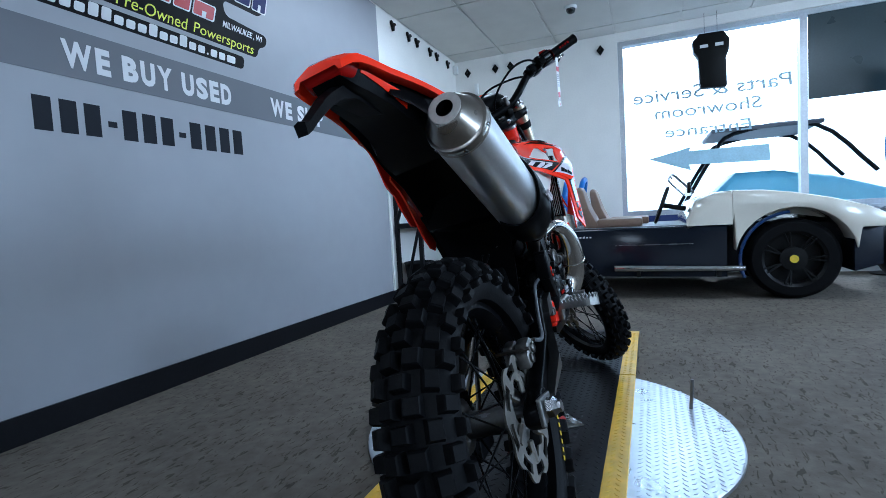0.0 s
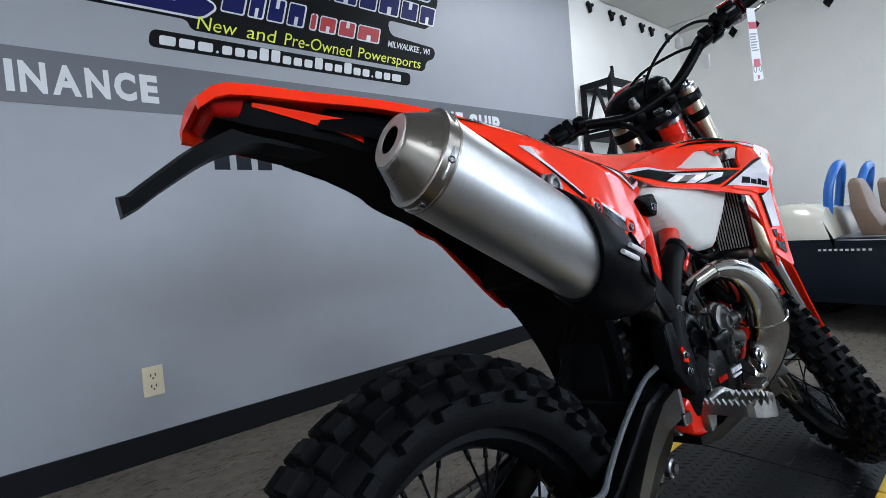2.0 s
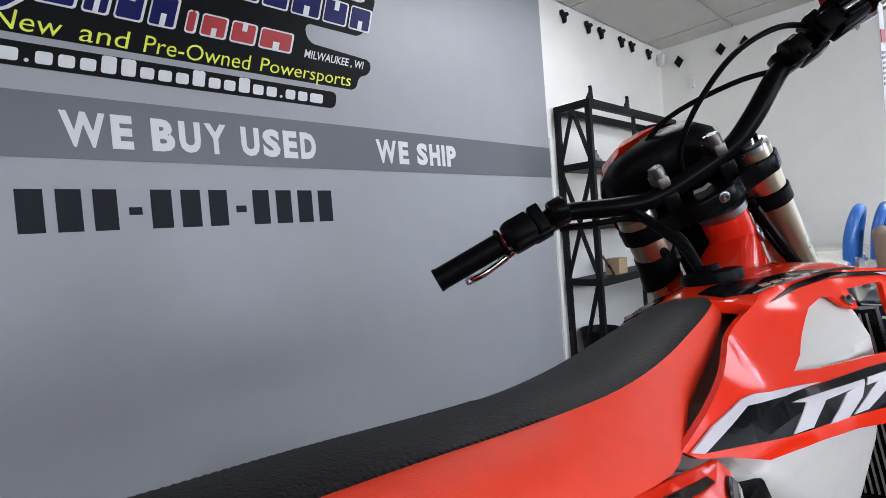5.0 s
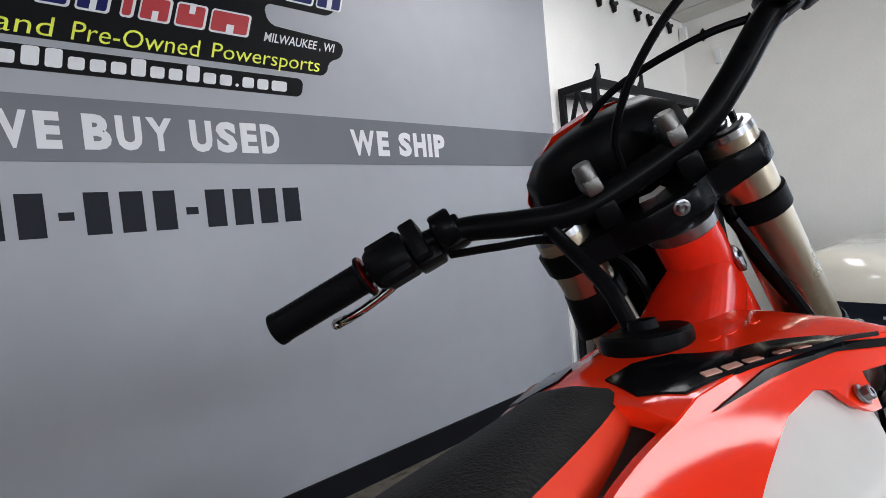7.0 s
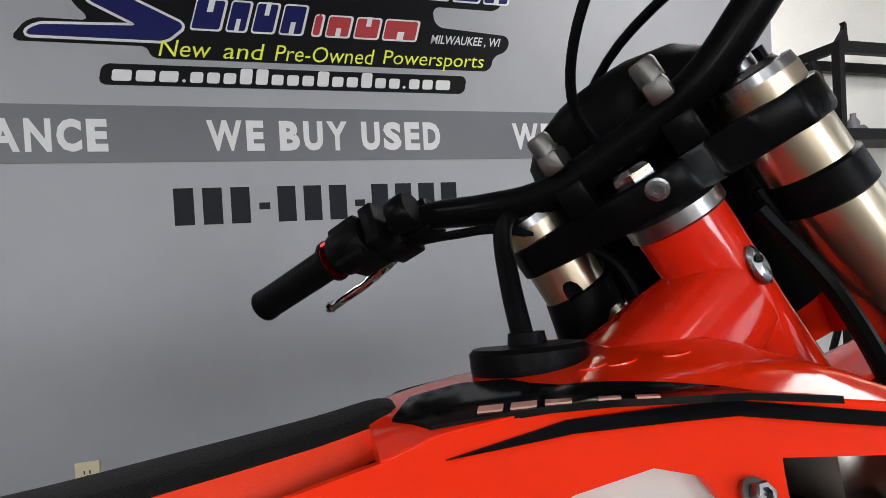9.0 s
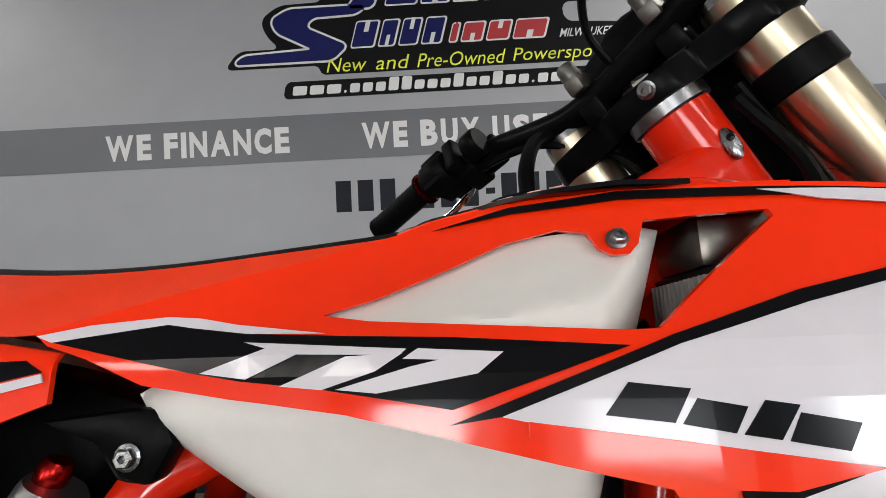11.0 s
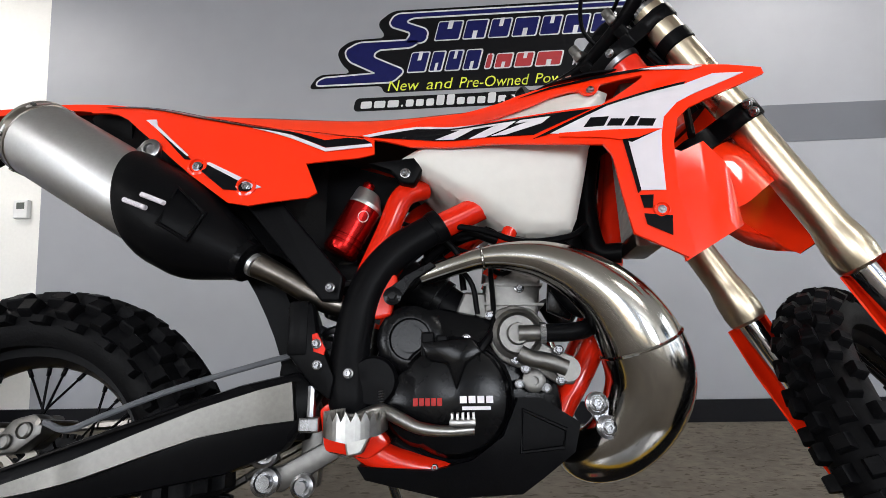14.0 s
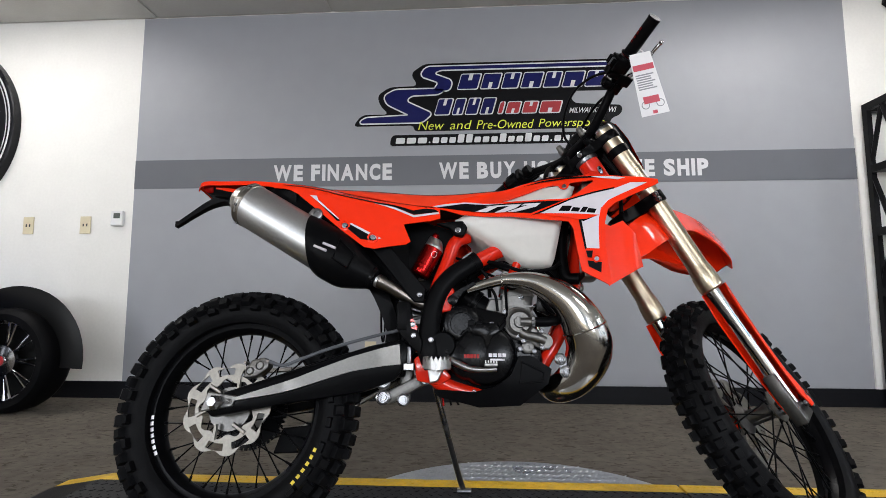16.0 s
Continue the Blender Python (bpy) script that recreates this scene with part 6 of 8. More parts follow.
# shock reservoir
R0, R1 = Vector((0.066, -0.08, 0.659)), Vector((0.104, -0.077, 0.735))
rd = (R1 - R0).normalized()
RM = along(R0, rd)
res = part("shock_reservoir", lathe(bmesh.new(), [(0.02, -0.003), (0.026, 0.0), (0.028, 0.004), (0.028, 0.016), (0.0268, 0.017), (0.0268, 0.019), (0.028, 0.02), (0.028, 0.026), (0.0268, 0.027), (0.0268, 0.029), (0.028, 0.03), (0.028, 0.084), (0.026, 0.086)], RM, 32), RESERVOIR_RED, bike, "red anodised shock reservoir", smooth=True)
ax = RM.to_3x3().inverted() @ Vector((-1, 0, 0.3))
ax = Vector((ax.x, ax.y, 0)).normalized()
secs = []
for r, h, off in ((0.0275, 0.085, 0), (0.0275, 0.091, 0), (0.0265, 0.0925, 0.0005), (0.0215, 0.108, 0.005), (0.019, 0.1125, 0.0065)):
    secs.append([RM @ (Vector((r * math.cos(a), r * math.sin(a), h)) + ax * off) for a in [k * math.pi / 12 for k in range(24)]])
part("reservoir_head", loft(secs), SILENCER, res, "slanted silver reservoir head", smooth=True)
part("adjuster_knob", lathe(bmesh.new(), [(0.009, 0.11), (0.0105, 0.114), (0.0105, 0.123), (0.008, 0.127), (0.0, 0.127)], RM @ Matrix.Translation(ax * 0.012), 16), RESERVOIR_RED, res, "red adjuster knob", smooth=True)
q = RM.to_3x3().inverted() @ Vector((0, -1, 0))
part("maker_mark", tube(bmesh.new(), [RM @ (Vector((math.cos(math.atan2(q.y, q.x) + 0.28 * math.cos(a) + 0.5) * 0.0282, math.sin(math.atan2(q.y, q.x) + 0.28 * math.cos(a) + 0.5) * 0.0282, 0.066 + 0.009 * math.sin(a)))) for a in [k * math.pi / 8 for k in range(16)]], 0.0006, 5, closed=True), STICKER_WHITE, res)
part("shock_spring", tube(bmesh.new(), [(0.06 + 0.04 * (z - 0.45) + 0.036 * math.cos(a), 0.036 * math.sin(a), z) for a, z in [(k * 0.35, 0.45 + 0.002 * k) for k in range(130)]], 0.006, 6), STEEL, bike, smooth=True)
# side stand on the left
bm = pipe([(0.1, 0.115, 0.36), (0.13, 0.17, 0.24), (0.165, 0.245, 0.1), (0.18, 0.275, 0.05)], [0.01, 0.009, 0.009, 0.009], 10)
box(bm, 0.16, 0.205, 0.255, 0.295, 0.046, 0.054, 0.003)
part("side_stand", bm, STEEL, bike, "steel side stand", smooth=True)
part("loose_strap", pipe([(-0.05, -0.02, 0.6), (-0.055, 0.03, 0.52), (-0.05, 0.04, 0.49), (-0.045, 0.03, 0.53), (-0.04, 0.0, 0.6)], 0.003, 6), BLACK_PLASTIC, bike)
for k, y in enumerate((-0.03, 0.02, 0.05)):
    part("overflow_hose", pipe([(0.21, y, 0.58), (0.2, y + 0.02, 0.5), (0.13, y + 0.05, 0.4), (0.13 + 0.02 * k, y + 0.05, 0.31)], 0.003, 6), RESERVOIR_RED if k == 0 else BLACK_PLASTIC, bike, smooth=True)
for k, (x0, y0, z0) in enumerate(((0.3, -0.06, 0.7), (0.2, -0.08, 0.66), (0.36, -0.07, 0.66))):
    part("wiring", pipe([(x0, y0, z0), (x0 - 0.04, y0 - 0.01, z0 - 0.02 - 0.01 * k), (x0 - 0.08, y0 + 0.01, z0 - 0.005), (x0 - 0.14, y0 + 0.02, z0 + 0.02)], 0.004, 8), BLACK_PLASTIC, bike, smooth=True)
part("tank_hose", pipe([(0.23, -0.085, 0.70), (0.29, -0.1, 0.685), (0.35, -0.1, 0.665), (0.42, -0.1, 0.67), (0.45, -0.09, 0.69)], 0.005, 8), BLACK_PLASTIC, bike, smooth=True)

# ---- front end, built straight and then steered ----
fork_r, fork_l = None, None
for s in (-1, 1):
    u = s * 0.092
    ax = along(hp(0.04, u, 0.008), -UP)
    leg = part("fork_leg", lathe(bmesh.new(), [(0.0285, -0.002), (0.0285, 0.24), (0.0275, 0.25), (0.0275, 0.46), (0.029, 0.47), (0.032, 0.49), (0.033, 0.515), (0.031, 0.53), (0.024, 0.535)], STEER @ ax, 32), GOLD, bike, "gold anodised upside-down fork leg", smooth=True)
    part("fork_cap", lathe(bmesh.new(), [(0.0, -0.02), (0.008, -0.02), (0.009, -0.014), (0.02, -0.013), (0.022, -0.01), (0.0275, -0.009), (0.0285, -0.002)], STEER @ ax, 24), STEEL, leg, "silver fork cap", smooth=True)
    bm = bmesh.new()
    for k in range(3):
        a = k * 2.1
        rod(bm, hp(0.04 + 0.014 * math.cos(a), u + 0.014 * math.sin(a), 0.018), hp(0.04 + 0.014 * math.cos(a), u + 0.014 * math.sin(a), 0.03), 0.0035, 8)
    part("cap_knob", bm, BLACK_ANOD, leg, m=STEER)
    part("stanchion", lathe(bmesh.new(), [(0.0225, 0.53), (0.0225, 0.86), (0.0, 0.86)], STEER @ ax, 24), CHROME, leg, "bright chrome lower tube", smooth=True)
    if s < 0:
        sec = []
        for h in (0.165, 0.178, 0.19):
            sec.append([(0.02855 * math.cos(a), 0.02855 * math.sin(a), h) for a in [radians(150 + 5 * k) for k in range(10)]] + [(0.0278 * math.cos(a), 0.0278 * math.sin(a), h) for a in [radians(195 - 5 * k) for k in range(10)]])
        part("fork_sticker", loft([[STEER @ ax @ Vector(p) for p in q] for q in sec]), PAPER, leg, "small pale printed sticker")
    part("rubber_band", lathe(bmesh.new(), [(0.0288, 0.064), (0.0315, 0.066), (0.0315, 0.088), (0.0288, 0.09)], STEER @ ax, 24), BLACK_PLASTIC, leg, smooth=True)
    bm = bmesh.new()
    plate(bm, [(0.0, -0.9), (0.085, -0.9), (0.09, -0.86), (0.06, -0.82), (0.045, -0.77), (0.015, -0.77), (0.005, -0.82)], -0.016, 0.016, 0.004)
    part("axle_lug", bm, CAST, leg, "cast axle lug", smooth=True, m=STEER @ Matrix.Translation(HEAD + Vector((0, u, 0))) @ Matrix(((FWD.x, 0, UP.x, 0), (0, 1, 0, 0), (FWD.z, 0, UP.z, 0), (0, 0, 0, 1))))
    gsec = []
    for a, r, f0, spread in ((-0.525, 0.036, 0.036, 85), (-0.6, 0.035, 0.038, 105), (-0.7, 0.033, 0.042, 105), (-0.78, 0.034, 0.046, 110), (-0.84, 0.036, 0.052, 120), (-0.875, 0.034, 0.058, 110)):
        ring = []
        for k in range(13):
            th = radians(-spread + 2 * spread * k / 12)
            ring.append((f0 - 0.006 + r * math.cos(th), u + s * 0.004 + r * math.sin(th), a))
        for k in range(12, -1, -1):
            th = radians(-spread + 2 * spread * k / 12)
            ring.append((f0 - 0.006 + (r - 0.003) * math.cos(th), u + s * 0.004 + (r - 0.003) * math.sin(th), a))
        gsec.append([hp(*p) for p in ring])
    part("fork_guard", loft(gsec), RED, leg, "orange-red fork guard", smooth=True, m=STEER)
    part("guard_bolt", bolt(bmesh.new(), hp(0.05, u + s * 0.038, -0.845), (0, s, 0), 0.005), STEEL, leg, m=STEER)
bm = bmesh.new()
rod(bm, hp(0.065, -0.12, -0.868), hp(0.065, 0.12, -0.868), 0.01, 12)
rod(bm, hp(0.065, -0.125, -0.868), hp(0.065, -0.115, -0.868), 0.016, 12)
part("front_axle", bm, STEEL, bike, m=STEER)
bm = bmesh.new()
box(bm, -0.03, 0.03, 0.05, 0.085, -0.03, 0.04, 0.008)
part("front_caliper", bm, CAST, bike, smooth=True, m=STEER @ Matrix.Translation(hp(-0.03, 0, -0.78)))


def clamp(a0, a1, back):
    bm = bmesh.new()
    pts = [(-back, -0.02), (-back * 0.6, -0.034), (0.008, -0.05), (0.006, -0.08), (0.012, -0.108), (0.026, -0.122), (0.042, -0.126), (0.058, -0.12), (0.07, -0.1), (0.068, -0.07), (0.05, -0.035), (0.05, 0.035), (0.068, 0.07), (0.07, 0.1), (0.058, 0.12), (0.042, 0.126), (0.026, 0.122), (0.012, 0.108), (0.006, 0.08), (0.008, 0.05), (-back * 0.6, 0.034), (-back, 0.02)]
    lo = [bm.verts.new(hp(f, u, a0)) for f, u in pts]
    hi = [bm.verts.new(hp(f, u, a1)) for f, u in pts]
    n = len(pts)
    bm.faces.new(lo[::-1])
    bm.faces.new(hi)
    for k in range(n):
        bm.faces.new((lo[k], lo[(k + 1) % n], hi[(k + 1) % n], hi[k]))
    bmesh.ops.bevel(bm, geom=list(bm.edges), offset=0.004, segments=2, profile=0.5, affect='EDGES')
    return bm


top_clamp = part("top_clamp", clamp(-0.03, -0.002, 0.012), BLACK_ANOD, bike, "black triple clamp", smooth=True, m=STEER)
part("bottom_clamp", clamp(-0.262, -0.228, 0.03), BLACK_ANOD, bike, "black lower triple clamp", smooth=True, m=STEER)
for u in (-0.118, 0.118):
    for a in (-0.238, -0.254):
        part("clamp_bolt", bolt(bmesh.new(), hp(0.012, u, a), -FWD, 0.006), STEEL, top_clamp, m=STEER)
part("clamp_bolt", bolt(bmesh.new(), hp(-0.01, -0.012, -0.012), -FWD, 0.006), STEEL, top_clamp, m=STEER)
part("stem_nut", lathe(bmesh.new(), [(0.02, 0), (0.02, 0.006), (0.016, 0.01), (0.008, 0.01), (0.006, 0.007)], along(hp(0.026, 0, -0.002), UP), 8), CHROME, top_clamp, "chrome stem nut", m=STEER)
for u in (-0.044, 0.044):
    bm = bmesh.new()
    box(bm, -0.016, 0.016, -0.012, 0.012, -0.004, 0.022, 0.003)
    BC = STEER @ Matrix.Translation(hp(0.027, u, 0.0)) @ Matrix(((FWD.x, 0, UP.x, 0), (0, 1, 0, 0), (FWD.z, 0, UP.z, 0), (0, 0, 0, 1)))
    cm = bmesh.new()
    box(cm, -0.018, 0.018, -0.009, 0.009, 0.034, 0.052, 0.004)
    lathe(cm, [(0.0095, 0.05), (0.0095, 0.064), (0.008, 0.067), (0.0, 0.067)], Matrix.Translation((-0.008, 0, 0)), 16)
    part("clamp_cap", cm, CAST, top_clamp, "grey cast handlebar clamp cap", smooth=True, m=BC)
    for f in (0.011,):
        part("clamp_screw", bolt(bmesh.new(), (f, 0, 0.052), (0, 0, 1), 0.005, 0.009), STEEL, top_clamp, m=BC)
    part("bar_clamp", bm, BLACK_ANOD, top_clamp, "black handlebar clamp", smooth=True, m=STEER @ Matrix.Translation(hp(0.027, u, 0.0)) @ Matrix(((FWD.x, 0, UP.x, 0), (0, 1, 0, 0), (FWD.z, 0, UP.z, 0), (0, 0, 0, 1))))
half_bar = [(0.027, 0.0, 0.024), (0.027, 0.065, 0.024), (0.034, 0.115, 0.04), (0.046, 0.175, 0.066), (0.036, 0.22, 0.08), (0.016, 0.29, 0.088), (0.004, 0.39, 0.092)]
# the right half sits a little higher
bar_pts = [hp(f, -u, a + 0.045 * u / 0.38) for f, u, a in half_bar[::-1]] + [hp(f, u, a) for f, u, a in half_bar[1:]]
rb = [0.011, 0.011, 0.0115, 0.0135, 0.0142, 0.0142, 0.0142]
bar = part("handlebar", pipe(bar_pts, rb + rb[-2::-1], 16, 5), BLACK_ANOD, bike, "black tapered handlebar turned to the left", smooth=True, m=STEER)
for s in (-1, 1):
    e0, e1 = hp(0.017, s * 0.282, 0.087 + (0.035 if s < 0 else 0)), hp(0.004, s * 0.392, 0.092 + (0.047 if s < 0 else 0))
    d = (e1 - e0).normalized()
    ln = (e1 - e0).length
    prof = [(0.012, 0), (0.0225, 0.001), (0.0225, 0.004), (0.017, 0.007)]
    k = 0.012
    while k < ln - 0.008:
        prof += [(0.0172, k), (0.0169, k + 0.002), (0.0172, k + 0.004)]
        k += 0.006
    prof += [(0.0178, ln - 0.006), (0.018, ln), (0.0, ln)]
    part("grip", lathe(bmesh.new(), prof, along(e0, d), 20), BLACK_PLASTIC, bar, "black rubber grip", smooth=True, m=STEER)
    part("grip_ring", lathe(bmesh.new(), [(0.018, -0.0015), (0.0212, -0.0006), (0.0212, 0.0002), (0.018, 0.001)], along(e0, d), 20), RESERVOIR_RED, bar, "thin red grip flange", smooth=True, m=STEER)
    gx = along(e0.lerp(e1, 0.5), d)
    for k in range(4):
        part("grip_mark", boxes((-0.0178, -0.0165, -0.004, 0.004, -0.022 + 0.012 * k, -0.014 + 0.012 * k, 0, gx)), RESERVOIR_RED, bar, "small red mark on the grip", m=STEER)
    o = e0 - d * 0.03
    fm = along(o, d)
    bm = lathe(bmesh.new(), [(0.021, -0.02), (0.024, -0.016), (0.024, 0.018), (0.02, 0.024)], fm, 14)
    sw = part("switch_housing", bm, BLACK_PLASTIC, bar, "black switch housing", smooth=True, m=STEER)
    for name, b in (("switch_block", (-0.03, 0.018, -0.022, 0.022, -0.018, 0.018)), ("switch_box", (-0.024, 0.016, -0.017, 0.024, -0.04, -0.022)), ("switch_ridge", (-0.034, -0.028, -0.016, 0.012, -0.036, 0.01)), ("perch_block", (-0.019, 0.004, -0.012, 0.012, -0.068, -0.05))):
        bm = bmesh.new()
        box(bm, *b, 0.003, fm)
        part(name, bm, BLACK_PLASTIC, bar, smooth=True, m=STEER)
    part("perch_ring", lathe(bmesh.new(), [(0.017, -0.075), (0.019, -0.072), (0.019, -0.055), (0.017, -0.052)], fm, 12), BLACK_ANOD, bar, smooth=True, m=STEER)
    for j in range(4):
        part("switch_button", boxes((-0.041, -0.03, -0.016 + 0.009 * j, -0.01 + 0.009 * j, -0.012, 0.012, 0.0015, fm)), STEEL if j == 1 else BLACK_ANOD, bar, smooth=True, m=STEER)
    # lever in front of the grip
    l0 = e0 - d * 0.05 + FWD * 0.022 - UP * 0.028
    lev = [l0, l0 + d * 0.03 + FWD * 0.02 - UP * 0.004, l0 + d * 0.065 + FWD * 0.018 - UP * 0.01, l0 + d * 0.1 + FWD * 0.014 - UP * 0.012, l0 + d * 0.125 + FWD * 0.02 - UP * 0.012]
    bm = pipe(lev, [0.007, 0.0065, 0.0055, 0.005, 0.006], 10, flat=0.6)
    lathe(bm, [(0.0, -0.007), (0.006, -0.004), (0.0075, 0), (0.006, 0.004), (0.0, 0.007)], along(lev[-1], UP), 12)
    part("lever", bm, CHROME, bar, "polished lever", smooth=True, m=STEER)
    bm = bmesh.new()
    box(bm, -0.018, 0.024, -0.013, 0.013, -0.016, 0.016, 0.004, along(l0 - d * 0.01 + UP * 0.006, d))
    box(bm, -0.014, 0.014, -0.014, 0.02, -0.046, -0.014, 0.004, along(l0 - d * 0.012 + UP * 0.01, d))
    part("lever_perch", bm, BLACK_ANOD, bar, smooth=True, m=STEER)
bm = bmesh.new()
box(bm, -0.014, 0.014, -0.004, 0.004, -0.006, 0.006, 0.002, along(hp(0.012, -0.245, 0.148), UP))
part("kill_switch", bm, RED_LENS, bar, "red kill switch", m=STEER)
for pts, r in (([hp(0.03, -0.235, 0.115), hp(0.01, -0.17, 0.15), hp(0.0, -0.1, 0.152), hp(0.003, -0.035, 0.118), hp(0.012, 0.004, 0.075), hp(0.03, 0.01, 0.03), hp(0.06, 0.02, -0.02)], 0.004),
               ([hp(0.03, 0.2, 0.055), hp(0.012, 0.15, 0.04), hp(0.012, 0.1, 0.015), hp(0.03, 0.05, -0.05), hp(0.0, 0.05, -0.12)], 0.0042),
               ([hp(0.05, -0.2, 0.08), hp(0.07, -0.12, 0.1), hp(0.11, -0.02, 0.09), hp(0.11, 0.05, 0.03), hp(0.08, 0.08, -0.1)], 0.0042),
               ([hp(0.01, -0.055, -0.06), hp(0.0, -0.065, -0.13), hp(-0.05, -0.06, -0.19), hp(-0.09, -0.05, -0.24)], 0.006),
               ([hp(0.02, -0.06, -0.05), hp(0.022, -0.062, -0.12), hp(-0.02, -0.07, -0.2)], 0.004)):
    part("cable", pipe(pts, r, 8), BLACK_PLASTIC, bar, "black control cable", smooth=True, m=STEER)
# headlight mask
bm = bmesh.new()
secs = []
for a, w, f, d in ((-0.17, 0.07, 0.095, 0.03), (-0.1, 0.088, 0.085, 0.05), (-0.03, 0.098, 0.075, 0.07), (0.02, 0.1, 0.066, 0.078), (0.05, 0.092, 0.062, 0.075), (0.07, 0.07, 0.066, 0.065), (0.08, 0.035, 0.075, 0.045)):
    secs.append([hp(f + d, -w, a), hp(f + d * 0.45, -w * 0.94, a), hp(f + 0.01, -w * 0.68, a), hp(f, -w * 0.3, a), hp(f, w * 0.3, a), hp(f + 0.01, w * 0.68, a), hp(f + d * 0.45, w * 0.94, a), hp(f + d, w, a), hp(f + d + 0.015, 0, a)])
mask_back = part("instrument_cowl", loft(secs), BLACK_PLASTIC, bike, "black back of the headlight mask", smooth=True, m=STEER)
secs = []
for a, w, f, d in ((-0.22, 0.07, 0.135, 0.06), (-0.12, 0.092, 0.138, 0.08), (-0.03, 0.104, 0.138, 0.095), (0.03, 0.102, 0.136, 0.095), (0.06, 0.082, 0.136, 0.08), (0.078, 0.045, 0.138, 0.05)):
    secs.append([hp(f, -w, a), hp(f + d * 0.6, -w * 0.8, a), hp(f + d, -w * 0.3, a), hp(f + d, w * 0.3, a), hp(f + d * 0.6, w * 0.8, a), hp(f, w, a), hp(f + d * 0.5, w * 0.75, a), hp(f + d * 0.5, -w * 0.75, a)])
part("headlight_mask", loft(secs), RED, bike, "orange-red headlight mask", smooth=True, m=STEER)
fend = [(-0.13, -0.29, 0.05, 0.08), (-0.09, -0.275, 0.062, 0.095), (-0.03, -0.264, 0.072, 0.1), (0.05, -0.258, 0.078, 0.1), (0.15, -0.248, 0.085, 0.105), (0.25, -0.262, 0.09, 0.1), (0.35, -0.308, 0.088, 0.09), (0.44, -0.37, 0.075, 0.07), (0.5, -0.43, 0.045, 0.03)]
secs = []
for f, a, w, d in smooth_path(fend, 3):
    secs.append([hp(f - 0.3 * d, -w, a - d), hp(f - 0.1 * d, -w * 0.97, a - d * 0.4), hp(f, -w * 0.75, a - 0.004), hp(f, -w * 0.25, a), hp(f, w * 0.25, a), hp(f, w * 0.75, a - 0.004), hp(f - 0.1 * d, w * 0.97, a - d * 0.4), hp(f - 0.3 * d, w, a - d),
                 hp(f - 0.3 * d, w - 0.004, a - d), hp(f, w * 0.7, a - 0.01), hp(f, -w * 0.7, a - 0.01), hp(f - 0.3 * d, -w + 0.004, a - d)])
part("front_fender", loft(secs), RED, bike, "orange-red front fender", smooth=True, m=STEER)
# sales card on the throttle grip
card_o = (STEER @ hp(0.018, -0.272, 0.122)) + Vector((0.03, 0.0, 0.0))
LI = LEAN.to_3x3().inverted()
card = thing("sales_card", LEAN @ Matrix.Translation(card_o) @ (LI @ Matrix.Rotation(radians(-12), 3, 'Y')).to_4x4() @ Matrix.Rotation(radians(0), 4, 'Z') @ Matrix.Scale(1.12, 4), "white printed sales card hanging from the handlebar grip", "tag")
part("card", plate(bmesh.new(), [(-0.026, 0.0), (0.026, 0.0), (0.034, -0.16), (-0.034, -0.16)], -0.022, -0.0212), PAPER, card)
part("headline", boxes((-0.025, 0.025, -0.0229, -0.0222, -0.045, -0.03)), PAPER_RED, card)
for k in range(7):
    part("print_line", boxes((-0.024, 0.012 + 0.008 * (k % 3 == 0), -0.0229, -0.0222, -0.058 - 0.006 * k, -0.055 - 0.006 * k)), PAPER_GREY, card)
part("print_block", boxes((-0.02, 0.018, -0.0229, -0.0222, -0.13, -0.112)), PAPER_RED, card)
bm = bmesh.new()
for x in (-0.018, 0.018):
    lathe(bm, [(0.008, 0), (0.01, 0), (0.01, 0.0006), (0.008, 0.0006)], along((x, -0.0222, -0.133), (0, -1, 0)), 16, closed=True)
part("print_ring", bm, PAPER_GREY, card)
part("print_mark", boxes((-0.005, 0.006, -0.0229, -0.0222, -0.157, -0.149)), PAPER_RED, card)
part("loop", tube(bmesh.new(), [(0.022 * math.cos(a), 0.0, 0.0 + 0.022 * math.sin(a)) for a in [2 * math.pi * k / 20 for k in range(20)]], 0.0015, 5, closed=True), PAPER, card)


# the machine rests over on its stand: lower parts stand further out, the far side lower
def settle(p):
    out = min(1.0, max(0.0, (-0.02 - p.x) / 0.25)) if p.x < 0.3 else min(1.0, max(0.0, (p.x - 0.56) / 0.32))
    low = max(0.0, 0.9 - p.z) * out
    k = 0.05 * min(1.0, low / 0.45)
    q = Vector((p.x + (0.23 - p.x) * k, p.y - 0.1 * low, p.z + (0.42 - p.z) * k))
    q.z -= 0.1 * (p.y + 0.125) * min(1.0, low / 0.3) + 0.02 * min(1.0, low / 0.5)
    if 0.8 < p.z < 0.965:
        q.z -= 0.28 * max(0.0, p.y - 0.015) * min(1.0, (p.z - 0.8) / 0.05)
    return q


def seat_wheel(c):
    return Matrix.Translation(settle(c) + (Vector((0.008, -0.014, -0.01)) if c.x < 0 else Vector())) @ Matrix.Rotation(radians(-5.7), 4, 'X') @ Matrix.Scale(0.95, 4) @ Matrix.Translation(-c)


done = set()
for ob in bike.children_recursive:
    if ob.type != 'MESH':
        continue
    M = ob.matrix_basis.copy()
    on = rear if ob in (rear,) or ob.parent is rear else front if ob is front or ob.parent is front else None
    if on is not None:
        W = seat_wheel(REAR if on is rear else MF.translation)
        if M != Matrix():
            ob.matrix_basis = W @ M
        else:
            ob.data.transform(W)
    elif M != Matrix():
        continue
    elif ob.data.name not in done:
        done.add(ob.data.name)
        for v in ob.data.vertices:
            v.co = settle(v.co)

